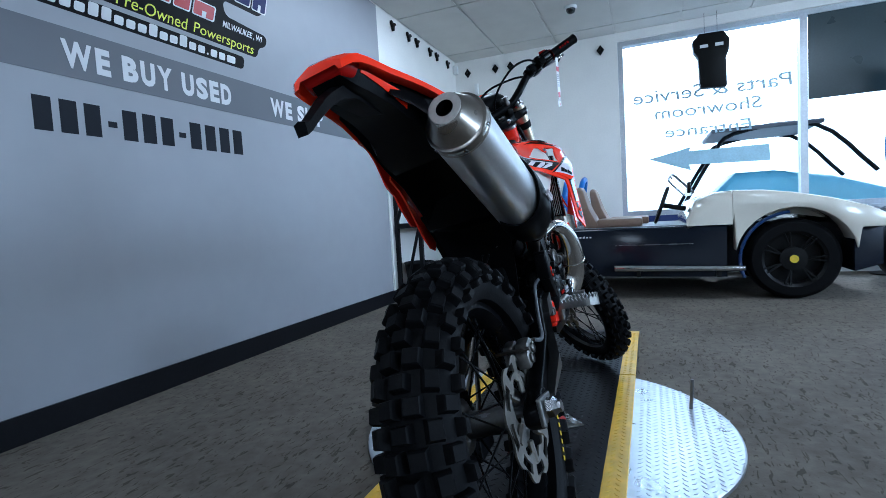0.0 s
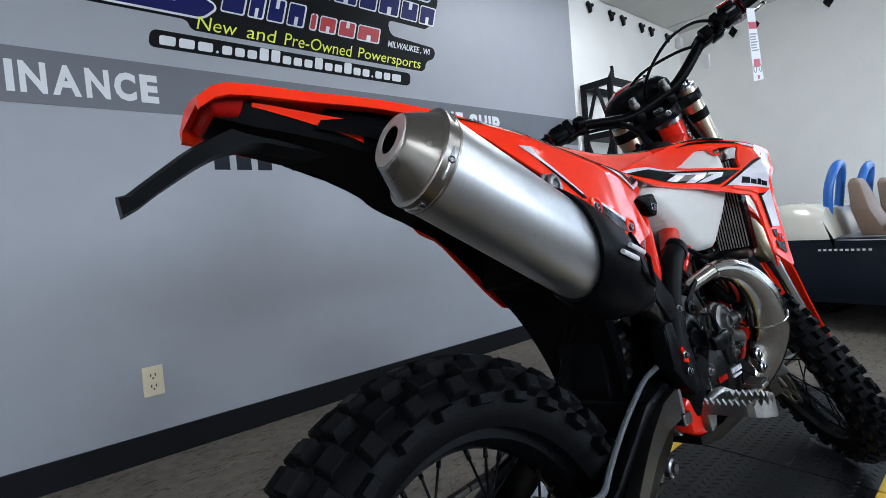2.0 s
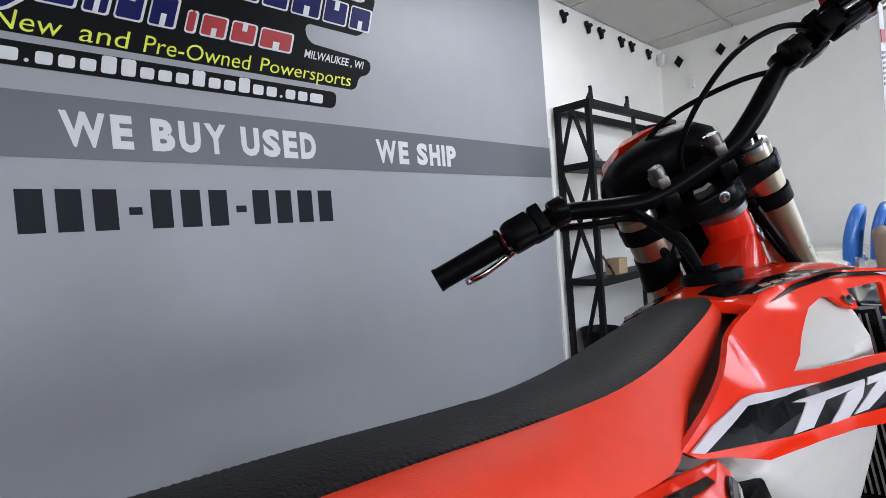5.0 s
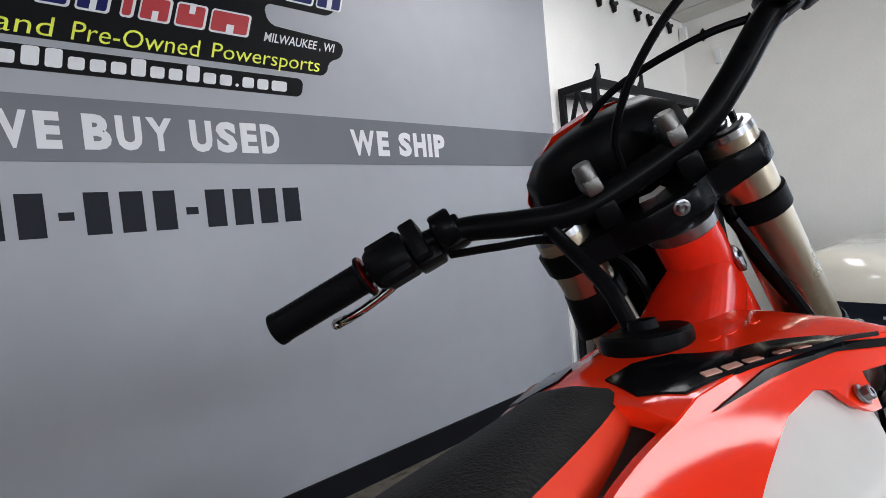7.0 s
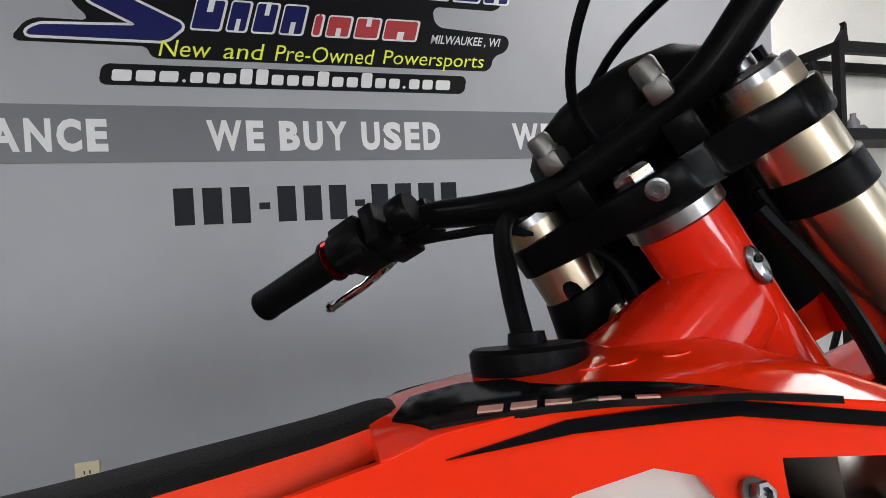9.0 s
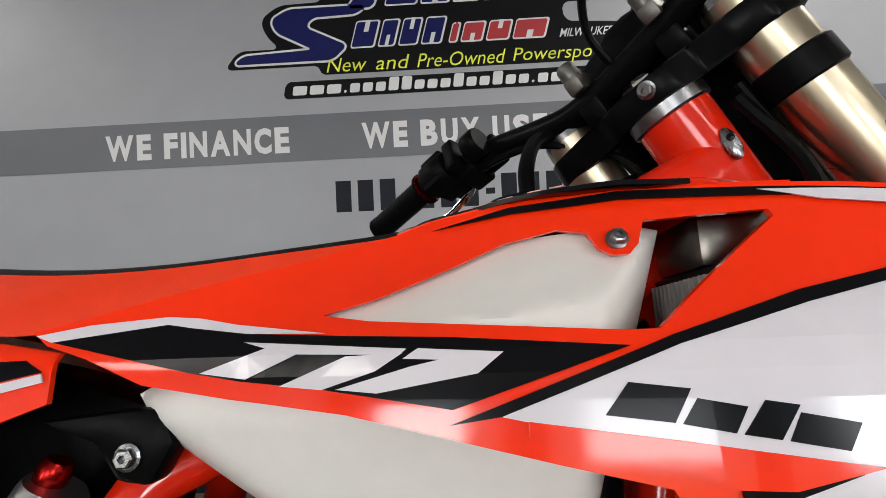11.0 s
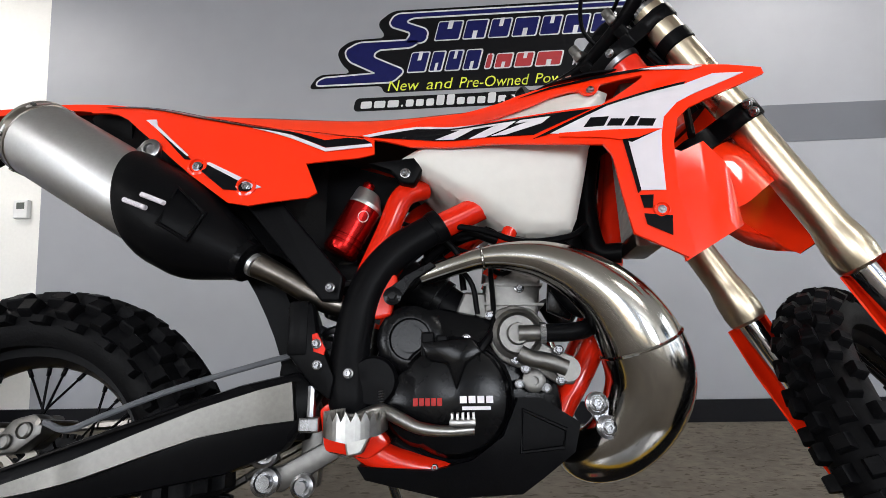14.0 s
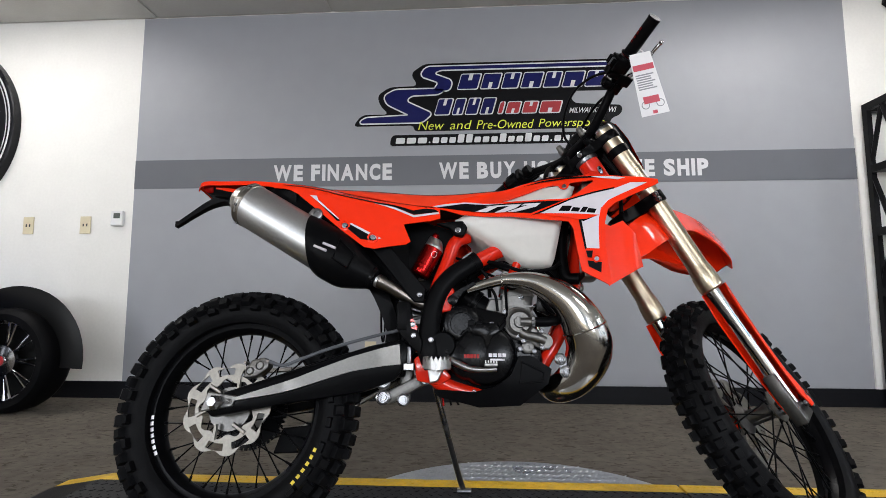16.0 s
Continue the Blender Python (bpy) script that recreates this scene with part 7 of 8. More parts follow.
# ---- turntable and ramp under the motorcycle ----
DECK = mat("black_tread_plate", (0.006, 0.006, 0.007), 0.4, var=0.3, grain=40, bump=0.2, spec=0.2)
YELLOW = mat("yellow_safety_paint", (0.72, 0.44, 0.01), 0.4, var=0.18, grain=30, stain=9, bump=0.1)
TREAD_ALU = mat("aluminium_tread_plate", (0.5, 0.52, 0.55), 0.3, 0.9, var=0.12, grain=30, stain=6)


def lozenges(inside, x0, x1, y0, y1, z, pitch=0.03, a=0.0125, b=0.0042, h=0.0016):
    """Raised bars of tread plate in alternating directions."""
    vs, fs = [], []
    nx, ny = int((x1 - x0) / pitch), int((y1 - y0) / pitch)
    for i in range(nx + 1):
        for j in range(ny + 1):
            x, y = x0 + i * pitch + (pitch / 2 if j % 2 else 0), y0 + j * pitch * 0.9
            if not inside(x, y):
                continue
            s = 1 if j % 2 else -1
            c, q = 0.707, 0.707 * s
            n = len(vs)
            for k, (u, v, w) in enumerate(((-1, 0, 0), (0, -1, 0), (1, 0, 0), (0, 1, 0), (-0.6, 0, 1), (0, -0.45, 1), (0.6, 0, 1), (0, 0.45, 1))):
                u, v = u * a, v * b
                vs.append((x + u * c - v * q, y + u * q + v * c, z + w * h))
            fs += [(n + 4, n + 5, n + 6, n + 7), (n, n + 1, n + 5, n + 4), (n + 1, n + 2, n + 6, n + 5), (n + 2, n + 3, n + 7, n + 6), (n + 3, n, n + 4, n + 7)]
    bm = bmesh.new()
    V = [bm.verts.new(v) for v in vs]
    for f in fs:
        bm.faces.new([V[k] for k in f])
    return bm


RX0, RX1, RY0, RY1, RZ = -1.03, 1.6, -2.03, -1.415, 0.03
turn_c = (0.36, -1.75)
disc = thing("turntable", Matrix(), "round aluminium tread-plate turntable on the carpet", "turntable")
part("plate", lathe(bmesh.new(), [(0.0, 0.0), (0.587, 0.0), (0.59, 0.004), (0.59, 0.014), (0.585, 0.016), (0.0, 0.016)], Matrix.Translation((*turn_c, 0)), 96), TREAD_ALU, disc)
ob = part("tread", lozenges(lambda x, y: (x - turn_c[0]) ** 2 + (y - turn_c[1]) ** 2 < 0.586 ** 2 and not (RY0 - 0.01 < y < RY1 + 0.01), -0.38, 0.96, -2.36, -1.04, 0.016, 0.024, 0.011, 0.0036), TREAD_ALU, disc, "raised tread bars")
ob["kind"] = "stuff"
pin = part("locking_pin", rod(bmesh.new(), (0.585, -2.215, 0.016), (0.60, -2.222, 0.115), 0.006, 12), STEEL, disc, "steel locking pin")
ramp = thing("display_ramp", Matrix(), "black tread-plate display ramp with yellow painted edges", "ramp")
SEAM = 0.87
for a, b in ((RX0, SEAM - 0.004), (SEAM + 0.004, RX1)):
    bm = boxes((a, b, RY0 + 0.062, RY1 - 0.062, 0.0165, RZ))
    part("deck", bm, DECK, ramp, "black tread deck")
    for y0, y1 in ((RY0, RY0 + 0.062), (RY1 - 0.062, RY1)):
        bm = bmesh.new()
        box(bm, a, b, y0, y1, 0.0165, RZ + 0.001, 0.002)
        part("edge", bm, YELLOW, ramp, "worn yellow edge")
        ob = part("edge_tread", lozenges(lambda x, y: y0 + 0.006 < y < y1 - 0.006 and a + 0.01 < x < b - 0.01, a, b, y0, y1, RZ + 0.001, 0.024, 0.01, 0.0034, 0.0014), YELLOW, ramp)
        ob["kind"] = "stuff"
ob = part("deck_tread", lozenges(lambda x, y: RY0 + 0.07 < y < RY1 - 0.07, RX0, RX1 - 0.01, RY0, RY1, RZ, 0.03), DECK, ramp)
ob["kind"] = "stuff"
for xa, xb in ((RX0, RX0 - 0.16), (RX1, RX1 + 0.16)):
    bm = loft([[(xa, RY0 + 0.062, 0.001), (xa, RY0 + 0.062, RZ), (xa, RY1 - 0.062, RZ), (xa, RY1 - 0.062, 0.001)], [(xb, RY0 + 0.062, 0.0005), (xb, RY0 + 0.062, 0.003), (xb, RY1 - 0.062, 0.003), (xb, RY1 - 0.062, 0.0005)]])
    part("apron", bm, DECK, ramp)
    for y0 in (RY0, RY1 - 0.062):
        bm = loft([[(xa, y0, 0.001), (xa, y0, RZ), (xa, y0 + 0.062, RZ), (xa, y0 + 0.062, 0.001)], [(xb, y0, 0.0005), (xb, y0, 0.003), (xb, y0 + 0.062, 0.003), (xb, y0 + 0.062, 0.0005)]])
        part("apron_edge", bm, YELLOW, ramp)
part("support", boxes((RX0, -0.4, RY0, RY1, 0, 0.0165)), DECK, ramp)
part("support", boxes((0.98, RX1, RY0, RY1, 0, 0.0165)), DECK, ramp)
bag = thing("parts_bag", Matrix.Translation((0.33, -1.8, RZ + 0.002)) @ Matrix.Rotation(radians(40), 4, 'Z'), "small clear parts bag with a red and yellow label", "bag")
bm = bmesh.new()
bmesh.ops.create_grid(bm, x_segments=14, y_segments=14, size=0.062)
for v in bm.verts:
    x, y = v.co.x / 0.062, v.co.y / 0.062
    v.co.z = 0.003 + 0.009 * (1 - x * x) * (1 - y * y) + 0.0016 * math.sin(9 * x + 4 * y) * math.cos(7 * y)
r = bmesh.ops.extrude_face_region(bm, geom=list(bm.faces))
for g in r["geom"]:
    if isinstance(g, bmesh.types.BMVert):
        g.co.z = 0.0
part("bag", bm, mat("clear_plastic_bag", (0.1, 0.095, 0.085), 0.15, var=0.5, coat=0.8), bag, smooth=True)
part("label", lathe(bmesh.new(), [(0.0, 0.0155), (0.03, 0.0145), (0.034, 0.0125), (0, 0.011)], Matrix.Diagonal((1.1, 0.8, 1, 1)), 28), PRINT_RED, bag)
part("label_arc", tube(bmesh.new(), [(0.041 * math.cos(a), 0.031 * math.sin(a), 0.0125) for a in [0.4 + k * 0.23 for k in range(11)]], 0.003, 6), YELLOW, bag)

# ---- steel rack ----
RACK_BLACK = mat("black_powder_coat", (0.007, 0.007, 0.008), 0.5, var=0.2, bump=0.15, spec=0.15)
KX0, KX1, KY0, KY1, KZ = 2.605, 3.95, -0.29, -0.03, 1.815
rack = thing("steel_rack", Matrix(), "black powder-coated steel rack with trussed ends and sparse goods", "shelf")
for x in (KX0, KX1 - 0.03):
    bm = bmesh.new()
    for y in (KY0, KY1 - 0.035):
        box(bm, x, x + 0.03, y, y + 0.035, 0.0, KZ)
    part("end_post", bm, RACK_BLACK, rack)
    levels = [0.03, 0.69, 1.05, 1.43, KZ]
    for z in levels:
        part("end_bar", boxes((x + 0.001, x + 0.029, KY0 + 0.035, KY1 - 0.035, z - 0.045, z)), RACK_BLACK, rack)
    for i, (z0, z1) in enumerate(zip(levels[1:], levels[2:])):
        ym = (KY0 + KY1) / 2
        for ya in (KY0 + 0.02, KY1 - 0.02):
            part("truss", tube(bmesh.new(), [(x + 0.015, ya, z1 - 0.045), (x + 0.015, ym, z0 + 0.02)] if i % 2 else [(x + 0.015, ym, z1 - 0.04), (x + 0.015, ya, z0)], 0.014, 6), RACK_BLACK, rack)
            if i == 1:
                part("truss", tube(bmesh.new(), [(x + 0.015, ym, z0), (x + 0.015, ya, z1 - 0.04)], 0.014, 6), RACK_BLACK, rack)
    bm = tube(bmesh.new(), [(x + 0.015, KY0 + 0.03, 0.66), (x + 0.015, KY1 - 0.06, 0.05)], 0.014, 6)
    part("truss", bm, RACK_BLACK, rack)
for z in (1.41, 1.03, 0.68, 0.05):
    part("shelf_board", boxes((KX0 + 0.03, KX1 - 0.03, KY0 + 0.01, KY1 - 0.01, z - 0.02, z)), RACK_BLACK, rack)
part("top_rail", boxes((KX0, KX1, KY0, KY0 + 0.03, KZ - 0.05, KZ), (KX0, KX1, KY1 - 0.03, KY1, KZ - 0.05, KZ)), RACK_BLACK, rack)
for z in (1.43, 1.05, 0.69):
    part("front_rail", boxes((KX0, KX1, KY0 - 0.004, KY0 + 0.02, z - 0.05, z)), RACK_BLACK, rack)
bm = bmesh.new()
rod(bm, (KX0 + 0.62, KY0 + 0.015, 0.0), (KX0 + 0.62, KY0 + 0.015, KZ - 0.05), 0.014, 6)
part("middle_post", bm, RACK_BLACK, rack)
for hx in (KX0 + 0.03, KX0 + 0.52):
    bm = plate(bmesh.new(), [(hx - 0.035, KZ), (hx + 0.03, KZ), (hx + 0.025, KZ + 0.03), (hx + 0.022, KZ + 0.075), (hx + 0.012, KZ + 0.085), (hx + 0.0, KZ + 0.08), (hx + 0.01, KZ + 0.07), (hx + 0.006, KZ + 0.05)], KY0 + 0.002, KY0 + 0.02)
    part("top_hook", bm, RACK_BLACK, rack)


def clutter(name, cat, label, z, x, y, build, material):
    t = thing(name, Matrix.Translation((x, y, z)), label, cat)
    part("body", build, material, t, smooth=True)
    return t


CARD_BROWN = mat("brown_cardboard", (0.35, 0.24, 0.14), 0.8, var=0.1)
GREY_PLASTIC = mat("grey_plastic", (0.12, 0.12, 0.13), 0.5)
clutter("sample_bottle", "bottle", "small dark bottle on the rack", 1.41, 2.80, -0.2, lathe(bmesh.new(), [(0.025, 0), (0.025, 0.07), (0.012, 0.09), (0.012, 0.11), (0, 0.11)], None, 16), GREY_PLASTIC)
clutter("sample_bottle", "bottle", "small dark bottle on the rack", 1.41, 2.90, -0.17, lathe(bmesh.new(), [(0.022, 0), (0.022, 0.05), (0.01, 0.065), (0, 0.065)], None, 16), GREY_PLASTIC)
clutter("cardboard_box", "box", "small tan cardboard box on the rack", 0.68, 2.98, -0.2, boxes((-0.06, 0.06, -0.05, 0.05, 0, 0.11)), CARD_BROWN)
clutter("cardboard_box", "box", "small tan cardboard box on the rack", 1.03, 3.2, -0.18, boxes((-0.08, 0.08, -0.06, 0.06, 0, 0.06)), CARD_BROWN)
clutter("metal_rod", "rod", "bright metal rod leaning on the rack shelf", 0.68, 2.86, -0.2, rod(bmesh.new(), (-0.06, 0, 0.14), (0.05, -0.02, 0.006), 0.008, 10), STEEL)
clutter("folded_parts", "parts", "pile of thin dark parts on the rack shelf", 1.03, 2.85, -0.17, boxes((-0.1, 0.1, -0.07, 0.07, 0, 0.012), (-0.08, 0.06, -0.05, 0.06, 0.012, 0.022)), GREY_PLASTIC)
bm = bmesh.new()
lathe(bm, [(0.10, 0.0), (0.13, 0.27), (0.135, 0.28), (0.128, 0.275), (0.098, 0.01)], None, 28)
basket = clutter("waste_basket", "basket", "black mesh waste basket on the rack's lowest shelf", 0.05, 2.79, -0.16, bm, RACK_BLACK)
part("rim", tube(bmesh.new(), [(0.134 * math.cos(a), 0.134 * math.sin(a), 0.28) for a in [2 * math.pi * k / 28 for k in range(28)]], 0.006, 6, closed=True), RACK_BLACK, basket)

# ---- wall fittings ----
SLOT = mat("socket_slot", (0.03, 0.03, 0.03), 0.5)


def outlet(x, z, label, slots):
    o = thing("wall_outlet", Matrix.Translation((x, 0, z)), label, "outlet", "wall plates")
    bm = bmesh.new()
    box(bm, -0.036, 0.036, -0.011, -0.004, -0.058, 0.058, 0.002)
    part("cover_plate", bm, CREAM, o)
    for sx, sz, w, h in slots:
        part("slot", boxes((sx - w, sx + w, -0.0125, -0.0105, sz - h, sz + h)), SLOT, o)
    return o


duplex = [(-0.008, 0.025, 0.002, 0.006), (0.008, 0.025, 0.002, 0.006), (0, 0.012, 0.003, 0.003), (-0.008, -0.018, 0.002, 0.006), (0.008, -0.018, 0.002, 0.006), (0, -0.031, 0.003, 0.003)]
outlet(-0.43, 0.307, "cream duplex socket low on the grey wall", duplex)
for x in (-2.76, -2.36):
    o = outlet(x, 1.12, "cream double switch plate on the white wall", [(-0.012, 0, 0.004, 0.009), (0.012, 0, 0.004, 0.009)])
th = thing("thermostat", Matrix.Translation((-2.133, 0, 1.16)), "white wall thermostat with a grey display", "thermostat")
bm = bmesh.new()
box(bm, -0.04, 0.04, -0.028, 0, -0.05, 0.05, 0.005)
part("case", bm, WHITE_PLASTIC, th)
part("display", boxes((-0.02, 0.024, -0.0295, -0.0275, 0.0, 0.035)), mat("lcd_grey", (0.1, 0.11, 0.1), 0.2), th)
HOOK_BLACK = mat("black_cut_steel", (0.006, 0.006, 0.006), 0.4, spec=0.15)
for x in (2.84, 3.163, 3.35, 3.674, 3.854, 4.175):
    h = thing("wall_hook", Matrix.Translation((x, 0, 2.472)), "small black forked wall hook near the ceiling", "hook", "row of wall hooks")
    part("plate", plate(bmesh.new(), [(-0.035, 0.035), (-0.01, 0.02), (0.03, 0.03), (0.045, 0.015), (0.012, -0.005), (0.01, -0.04), (-0.005, -0.05), (-0.018, -0.01), (-0.04, 0.01)], -0.03, -0.006), HOOK_BLACK, h)
    part("stem", boxes((-0.008, 0.01, -0.007, 0, -0.012, 0.012)), HOOK_BLACK, h)
SIGN_DARK = mat("dark_dome", (0.006, 0.006, 0.007), 0.08, var=0.05)
EASTWALL = Matrix.Translation((ROOM_X1, 0, 0)) @ Matrix.Rotation(radians(-90), 4, 'Z')
for y in (0.16, 0.50, 0.68, 1.22, 1.67):
    h = thing("wall_hook", EASTWALL @ Matrix.Translation((y, 0, 2.41)), "small black diamond-shaped wall hook near the ceiling", "hook", "row of diamond hooks")
    part("plate", plate(bmesh.new(), [(0, 0.055), (0.04, 0), (0, -0.055), (-0.04, 0)], -0.014, 0, 0.003), HOOK_BLACK, h)
    part("peg", rod(bmesh.new(), (0, -0.01, 0.0), (0, -0.05, 0.004), 0.008, 8), HOOK_BLACK, h)
sen = thing("motion_sensor", Matrix.Translation((4.38, -0.04, 2.45)), "small white sensor in the ceiling corner", "sensor")
bm = bmesh.new()
box(bm, -0.025, 0.025, -0.02, 0.035, -0.05, 0.05, 0.008)
part("case", bm, WHITE_PLASTIC, sen, smooth=True)
sen2 = thing("wall_bracket", EASTWALL @ Matrix.Translation((0.264, 0, 2.21)), "slim white bracket on the wall", "bracket")
part("body", boxes((-0.02, 0.02, -0.03, 0, -0.06, 0.06)), WHITE_PLASTIC, sen2)
dome = thing("dome_camera", Matrix.Translation((3.485, -1.5, CEIL)), "small dark security camera dome on the ceiling", "camera")
part("collar", lathe(bmesh.new(), [(0.0, 0), (0.055, 0), (0.055, -0.018), (0.045, -0.024), (0.0, -0.024)], None, 28), WHITE_PLASTIC, dome, "white collar", smooth=True)
part("bubble", lathe(bmesh.new(), [(0.042, -0.022), (0.041, -0.036), (0.034, -0.052), (0.02, -0.062), (0.0, -0.065)], None, 28), SIGN_DARK, dome, "dark glossy bubble", smooth=True)
for p in ((4.25, -3.75),):
    hk = thing("ceiling_hook", Matrix.Translation((*p, CEIL)), "small dark hook in the ceiling", "hook")
    part("hook", pipe([(0, 0, 0), (0, 0, -0.03), (0.03, 0.02, -0.05), (0.05, 0.03, -0.03)], 0.006, 6), HOOK_BLACK, hk)

# round sign
SIGN_BLACK = mat("sign_black", (0.008, 0.008, 0.01), 0.3, var=0.05, spec=0.2)
rs = thing("round_sign", Matrix.Translation((-3.53, 0, 1.80)) @ Matrix.Rotation(radians(90), 4, 'X'), "large round black sign with white rings on the wall", "wall sign")
part("disc", lathe(bmesh.new(), [(0.0, 0.055), (0.64, 0.055), (0.648, 0.05), (0.648, 0.0), (0, 0.0)], None, 96), SIGN_BLACK, rs)
for r0, r1 in ((0.612, 0.622), (0.592, 0.597), (0.425, 0.433), (0.0, 0.405)):
    part("ring", lathe(bmesh.new(), [(max(r0, 0.001), 0.0552), (r1, 0.0552), (r1, 0.058), (max(r0, 0.001), 0.058)], None, 96, closed=True), PRINT_WHITE, rs)
part("emblem", plate(bmesh.new(), [(-0.25, 0.2), (0.3, 0.16), (0.25, -0.05), (0.1, -0.25), (-0.1, -0.25)], -0.0602, -0.0582, 0, Matrix.Rotation(radians(-90), 4, 'X')), PRINT_DARK, rs)
for k in range(22):
    a = radians(-80 + 9.2 * k if k < 8 else 12 + 10 * (k - 8))
    if abs(math.degrees(a) - 2) < 9:
        continue
    part("letter_bar", boxes((0.475, 0.55, -0.018, 0.018, 0.0552, 0.058)), PRINT_WHITE, rs, m=Matrix.Rotation(a, 4, 'Z'))
part("dot", lathe(bmesh.new(), [(0.0, 0.0585), (0.022, 0.0585), (0.022, 0.0552), (0, 0.0552)], Matrix.Translation((0.51, 0.02, 0)), 20), ALU_FRAME, rs)

# ceiling lights
TUBE_GLOW = glow("lit_diffuser", (1.0, 0.96, 0.9), 11.0)
for x, y in ((-2.75, -0.92), (2.1, -0.92), (-2.75, -3.97), (2.1, -3.97)):
    cl = thing("ceiling_light", Matrix.Translation((x, y, CEIL)), "recessed fluorescent ceiling light", "lamp", "ceiling lights")
    part("frame", boxes((-0.6, 0.6, -0.3, -0.28, -0.006, 0.0), (-0.6, 0.6, 0.28, 0.3, -0.006, 0), (-0.6, -0.58, -0.28, 0.28, -0.006, 0), (0.58, 0.6, -0.28, 0.28, -0.006, 0)), WHITE_PLASTIC, cl)
    part("diffuser", boxes((-0.58, 0.58, -0.28, 0.28, -0.004, -0.001)), TUBE_GLOW, cl)

# ---- white roadster by the window ----
CREAM_PAINT = mat("cream_car_paint", (0.72, 0.68, 0.58), 0.15, var=0.02, coat=0.9)
NAVY = mat("black_car_paint", (0.005, 0.007, 0.013), 0.14, var=0.05, spec=0.25)
BLUE_PAINT = mat("blue_car_paint", (0.02, 0.04, 0.22), 0.2, var=0.04, coat=0.9)
TAN = mat("tan_leather", (0.17, 0.11, 0.075), 0.6, var=0.1, bump=0.3)
BLUE_FILM = mat("blue_plastic", (0.03, 0.13, 0.45), 0.3, var=0.1)


def road_wheel(parent, name, m, R, w, rim_r, rim_mat, cap_mat, spokes=10):
    tyre_p = part(name, lathe(bmesh.new(), [(rim_r, -w / 2), (R - 0.03, -w / 2), (R - 0.008, -w / 2 + 0.02), (R, -w / 4), (R, w / 4), (R - 0.008, w / 2 - 0.02), (R - 0.03, w / 2), (rim_r, w / 2)], m @ YAX, 56, closed=True), RUBBER, parent, "low-profile road wheel", smooth=True)
    part("rim", lathe(bmesh.new(), [(rim_r, -w / 2 + 0.004), (rim_r - 0.012, -w / 2 + 0.004), (rim_r - 0.02, -w / 2 + 0.05), (rim_r - 0.02, w / 2 - 0.02), (rim_r, w / 2 - 0.004)], m @ YAX, 56, closed=True), rim_mat, tyre_p, smooth=True)
    part("rim_back", lathe(bmesh.new(), [(0.0, 0.0), (rim_r - 0.02, 0.0), (rim_r - 0.02, 0.01), (0, 0.01)], m @ YAX, 40), HOOK_BLACK, tyre_p)
    for k in range(spokes):
        for d in (-0.09, 0.09):
            a = 2 * math.pi * k / spokes
            bm = bmesh.new()
            tube(bm, [(0.07 * math.cos(a), -w / 2 + 0.03, 0.07 * math.sin(a)), ((rim_r - 0.008) * math.cos(a + d), -w / 2 + 0.012, (rim_r - 0.008) * math.sin(a + d))], 0.007, 6)
            part("spoke", bm, rim_mat, tyre_p, m=m)
    part("hub", lathe(bmesh.new(), [(0.0, 0.0), (0.03, 0.0), (0.03, 0.006), (0.085, 0.01), (0.085, 0.03), (0, 0.03)], m @ Matrix.Translation((0, -w / 2 + 0.012, 0)) @ Matrix.Rotation(radians(-90), 4, 'X'), 30), rim_mat, tyre_p, smooth=True)
    part("cap", lathe(bmesh.new(), [(0.0, -0.004), (0.028, -0.002), (0.028, 0.004), (0, 0.004)], m @ Matrix.Translation((0, -w / 2 + 0.01, 0)) @ Matrix.Rotation(radians(-90), 4, 'X'), 24), cap_mat, tyre_p)
    return tyre_p


# local x runs from tail to nose, local -y is the side that faces the room
car = thing("roadster", Matrix.Translation((2.86, 0, 0)) @ Matrix.Rotation(radians(-90), 4, 'Z'), "cream and black open three-wheeled roadster beside the window", "car")


def car_section(x, z0, z1, y0, y1, r=0.05):
    return [(x, y0, z0), (x, y0, z1 - r), (x, y0 + r * 0.4, z1 - r * 0.3), (x, y0 + r, z1), (x, y1 - r, z1), (x, y1 - r * 0.4, z1 - r * 0.3), (x, y1, z1 - r), (x, y1, z0)]


tub = [(0.93, 0.3, 0.5, 0.35, 0.95), (1.0, 0.22, 0.555, 0.12, 1.15), (1.3, 0.18, 0.56, 0.0, 1.3), (2.4, 0.17, 0.555, 0.0, 1.3), (2.62, 0.17, 0.55, 0.0, 1.3)]
part("tub", loft([car_section(*s, 0.02) for s in tub]), NAVY, car, "gloss black lower body", smooth=True)
part("nose_tub", loft([car_section(3.38, 0.2, 0.55, 0.02, 1.28, 0.02), car_section(3.56, 0.24, 0.53, 0.1, 1.2, 0.02)]), NAVY, car, smooth=True)
part("centre_tub", loft([car_section(2.6, 0.17, 0.56, 0.28, 1.02, 0.02), car_section(3.4, 0.2, 0.55, 0.28, 1.02, 0.02)]), NAVY, car)
hood = [(2.36, 0.552, 0.6, 0.0, 1.3), (2.42, 0.552, 0.74, 0.0, 1.3), (2.55, 0.552, 0.795, 0.0, 1.3), (2.66, 0.552, 0.8, 0.0, 1.3)]
part("door_skin", loft([car_section(*s, 0.07) for s in hood]), CREAM_PAINT, car, smooth=True)
arch = [(2.66, 0.552), (2.67, 0.6)]
for k in range(13):
    a = radians(170 - 160 * k / 12)
    arch.append((3.04 + 0.365 * math.cos(a), 0.29 + 0.365 * math.sin(a)))
arch += [(3.42, 0.50), (3.575, 0.5), (3.58, 0.575), (3.45, 0.645), (3.25, 0.71), (3.04, 0.76), (2.85, 0.79), (2.66, 0.8)]
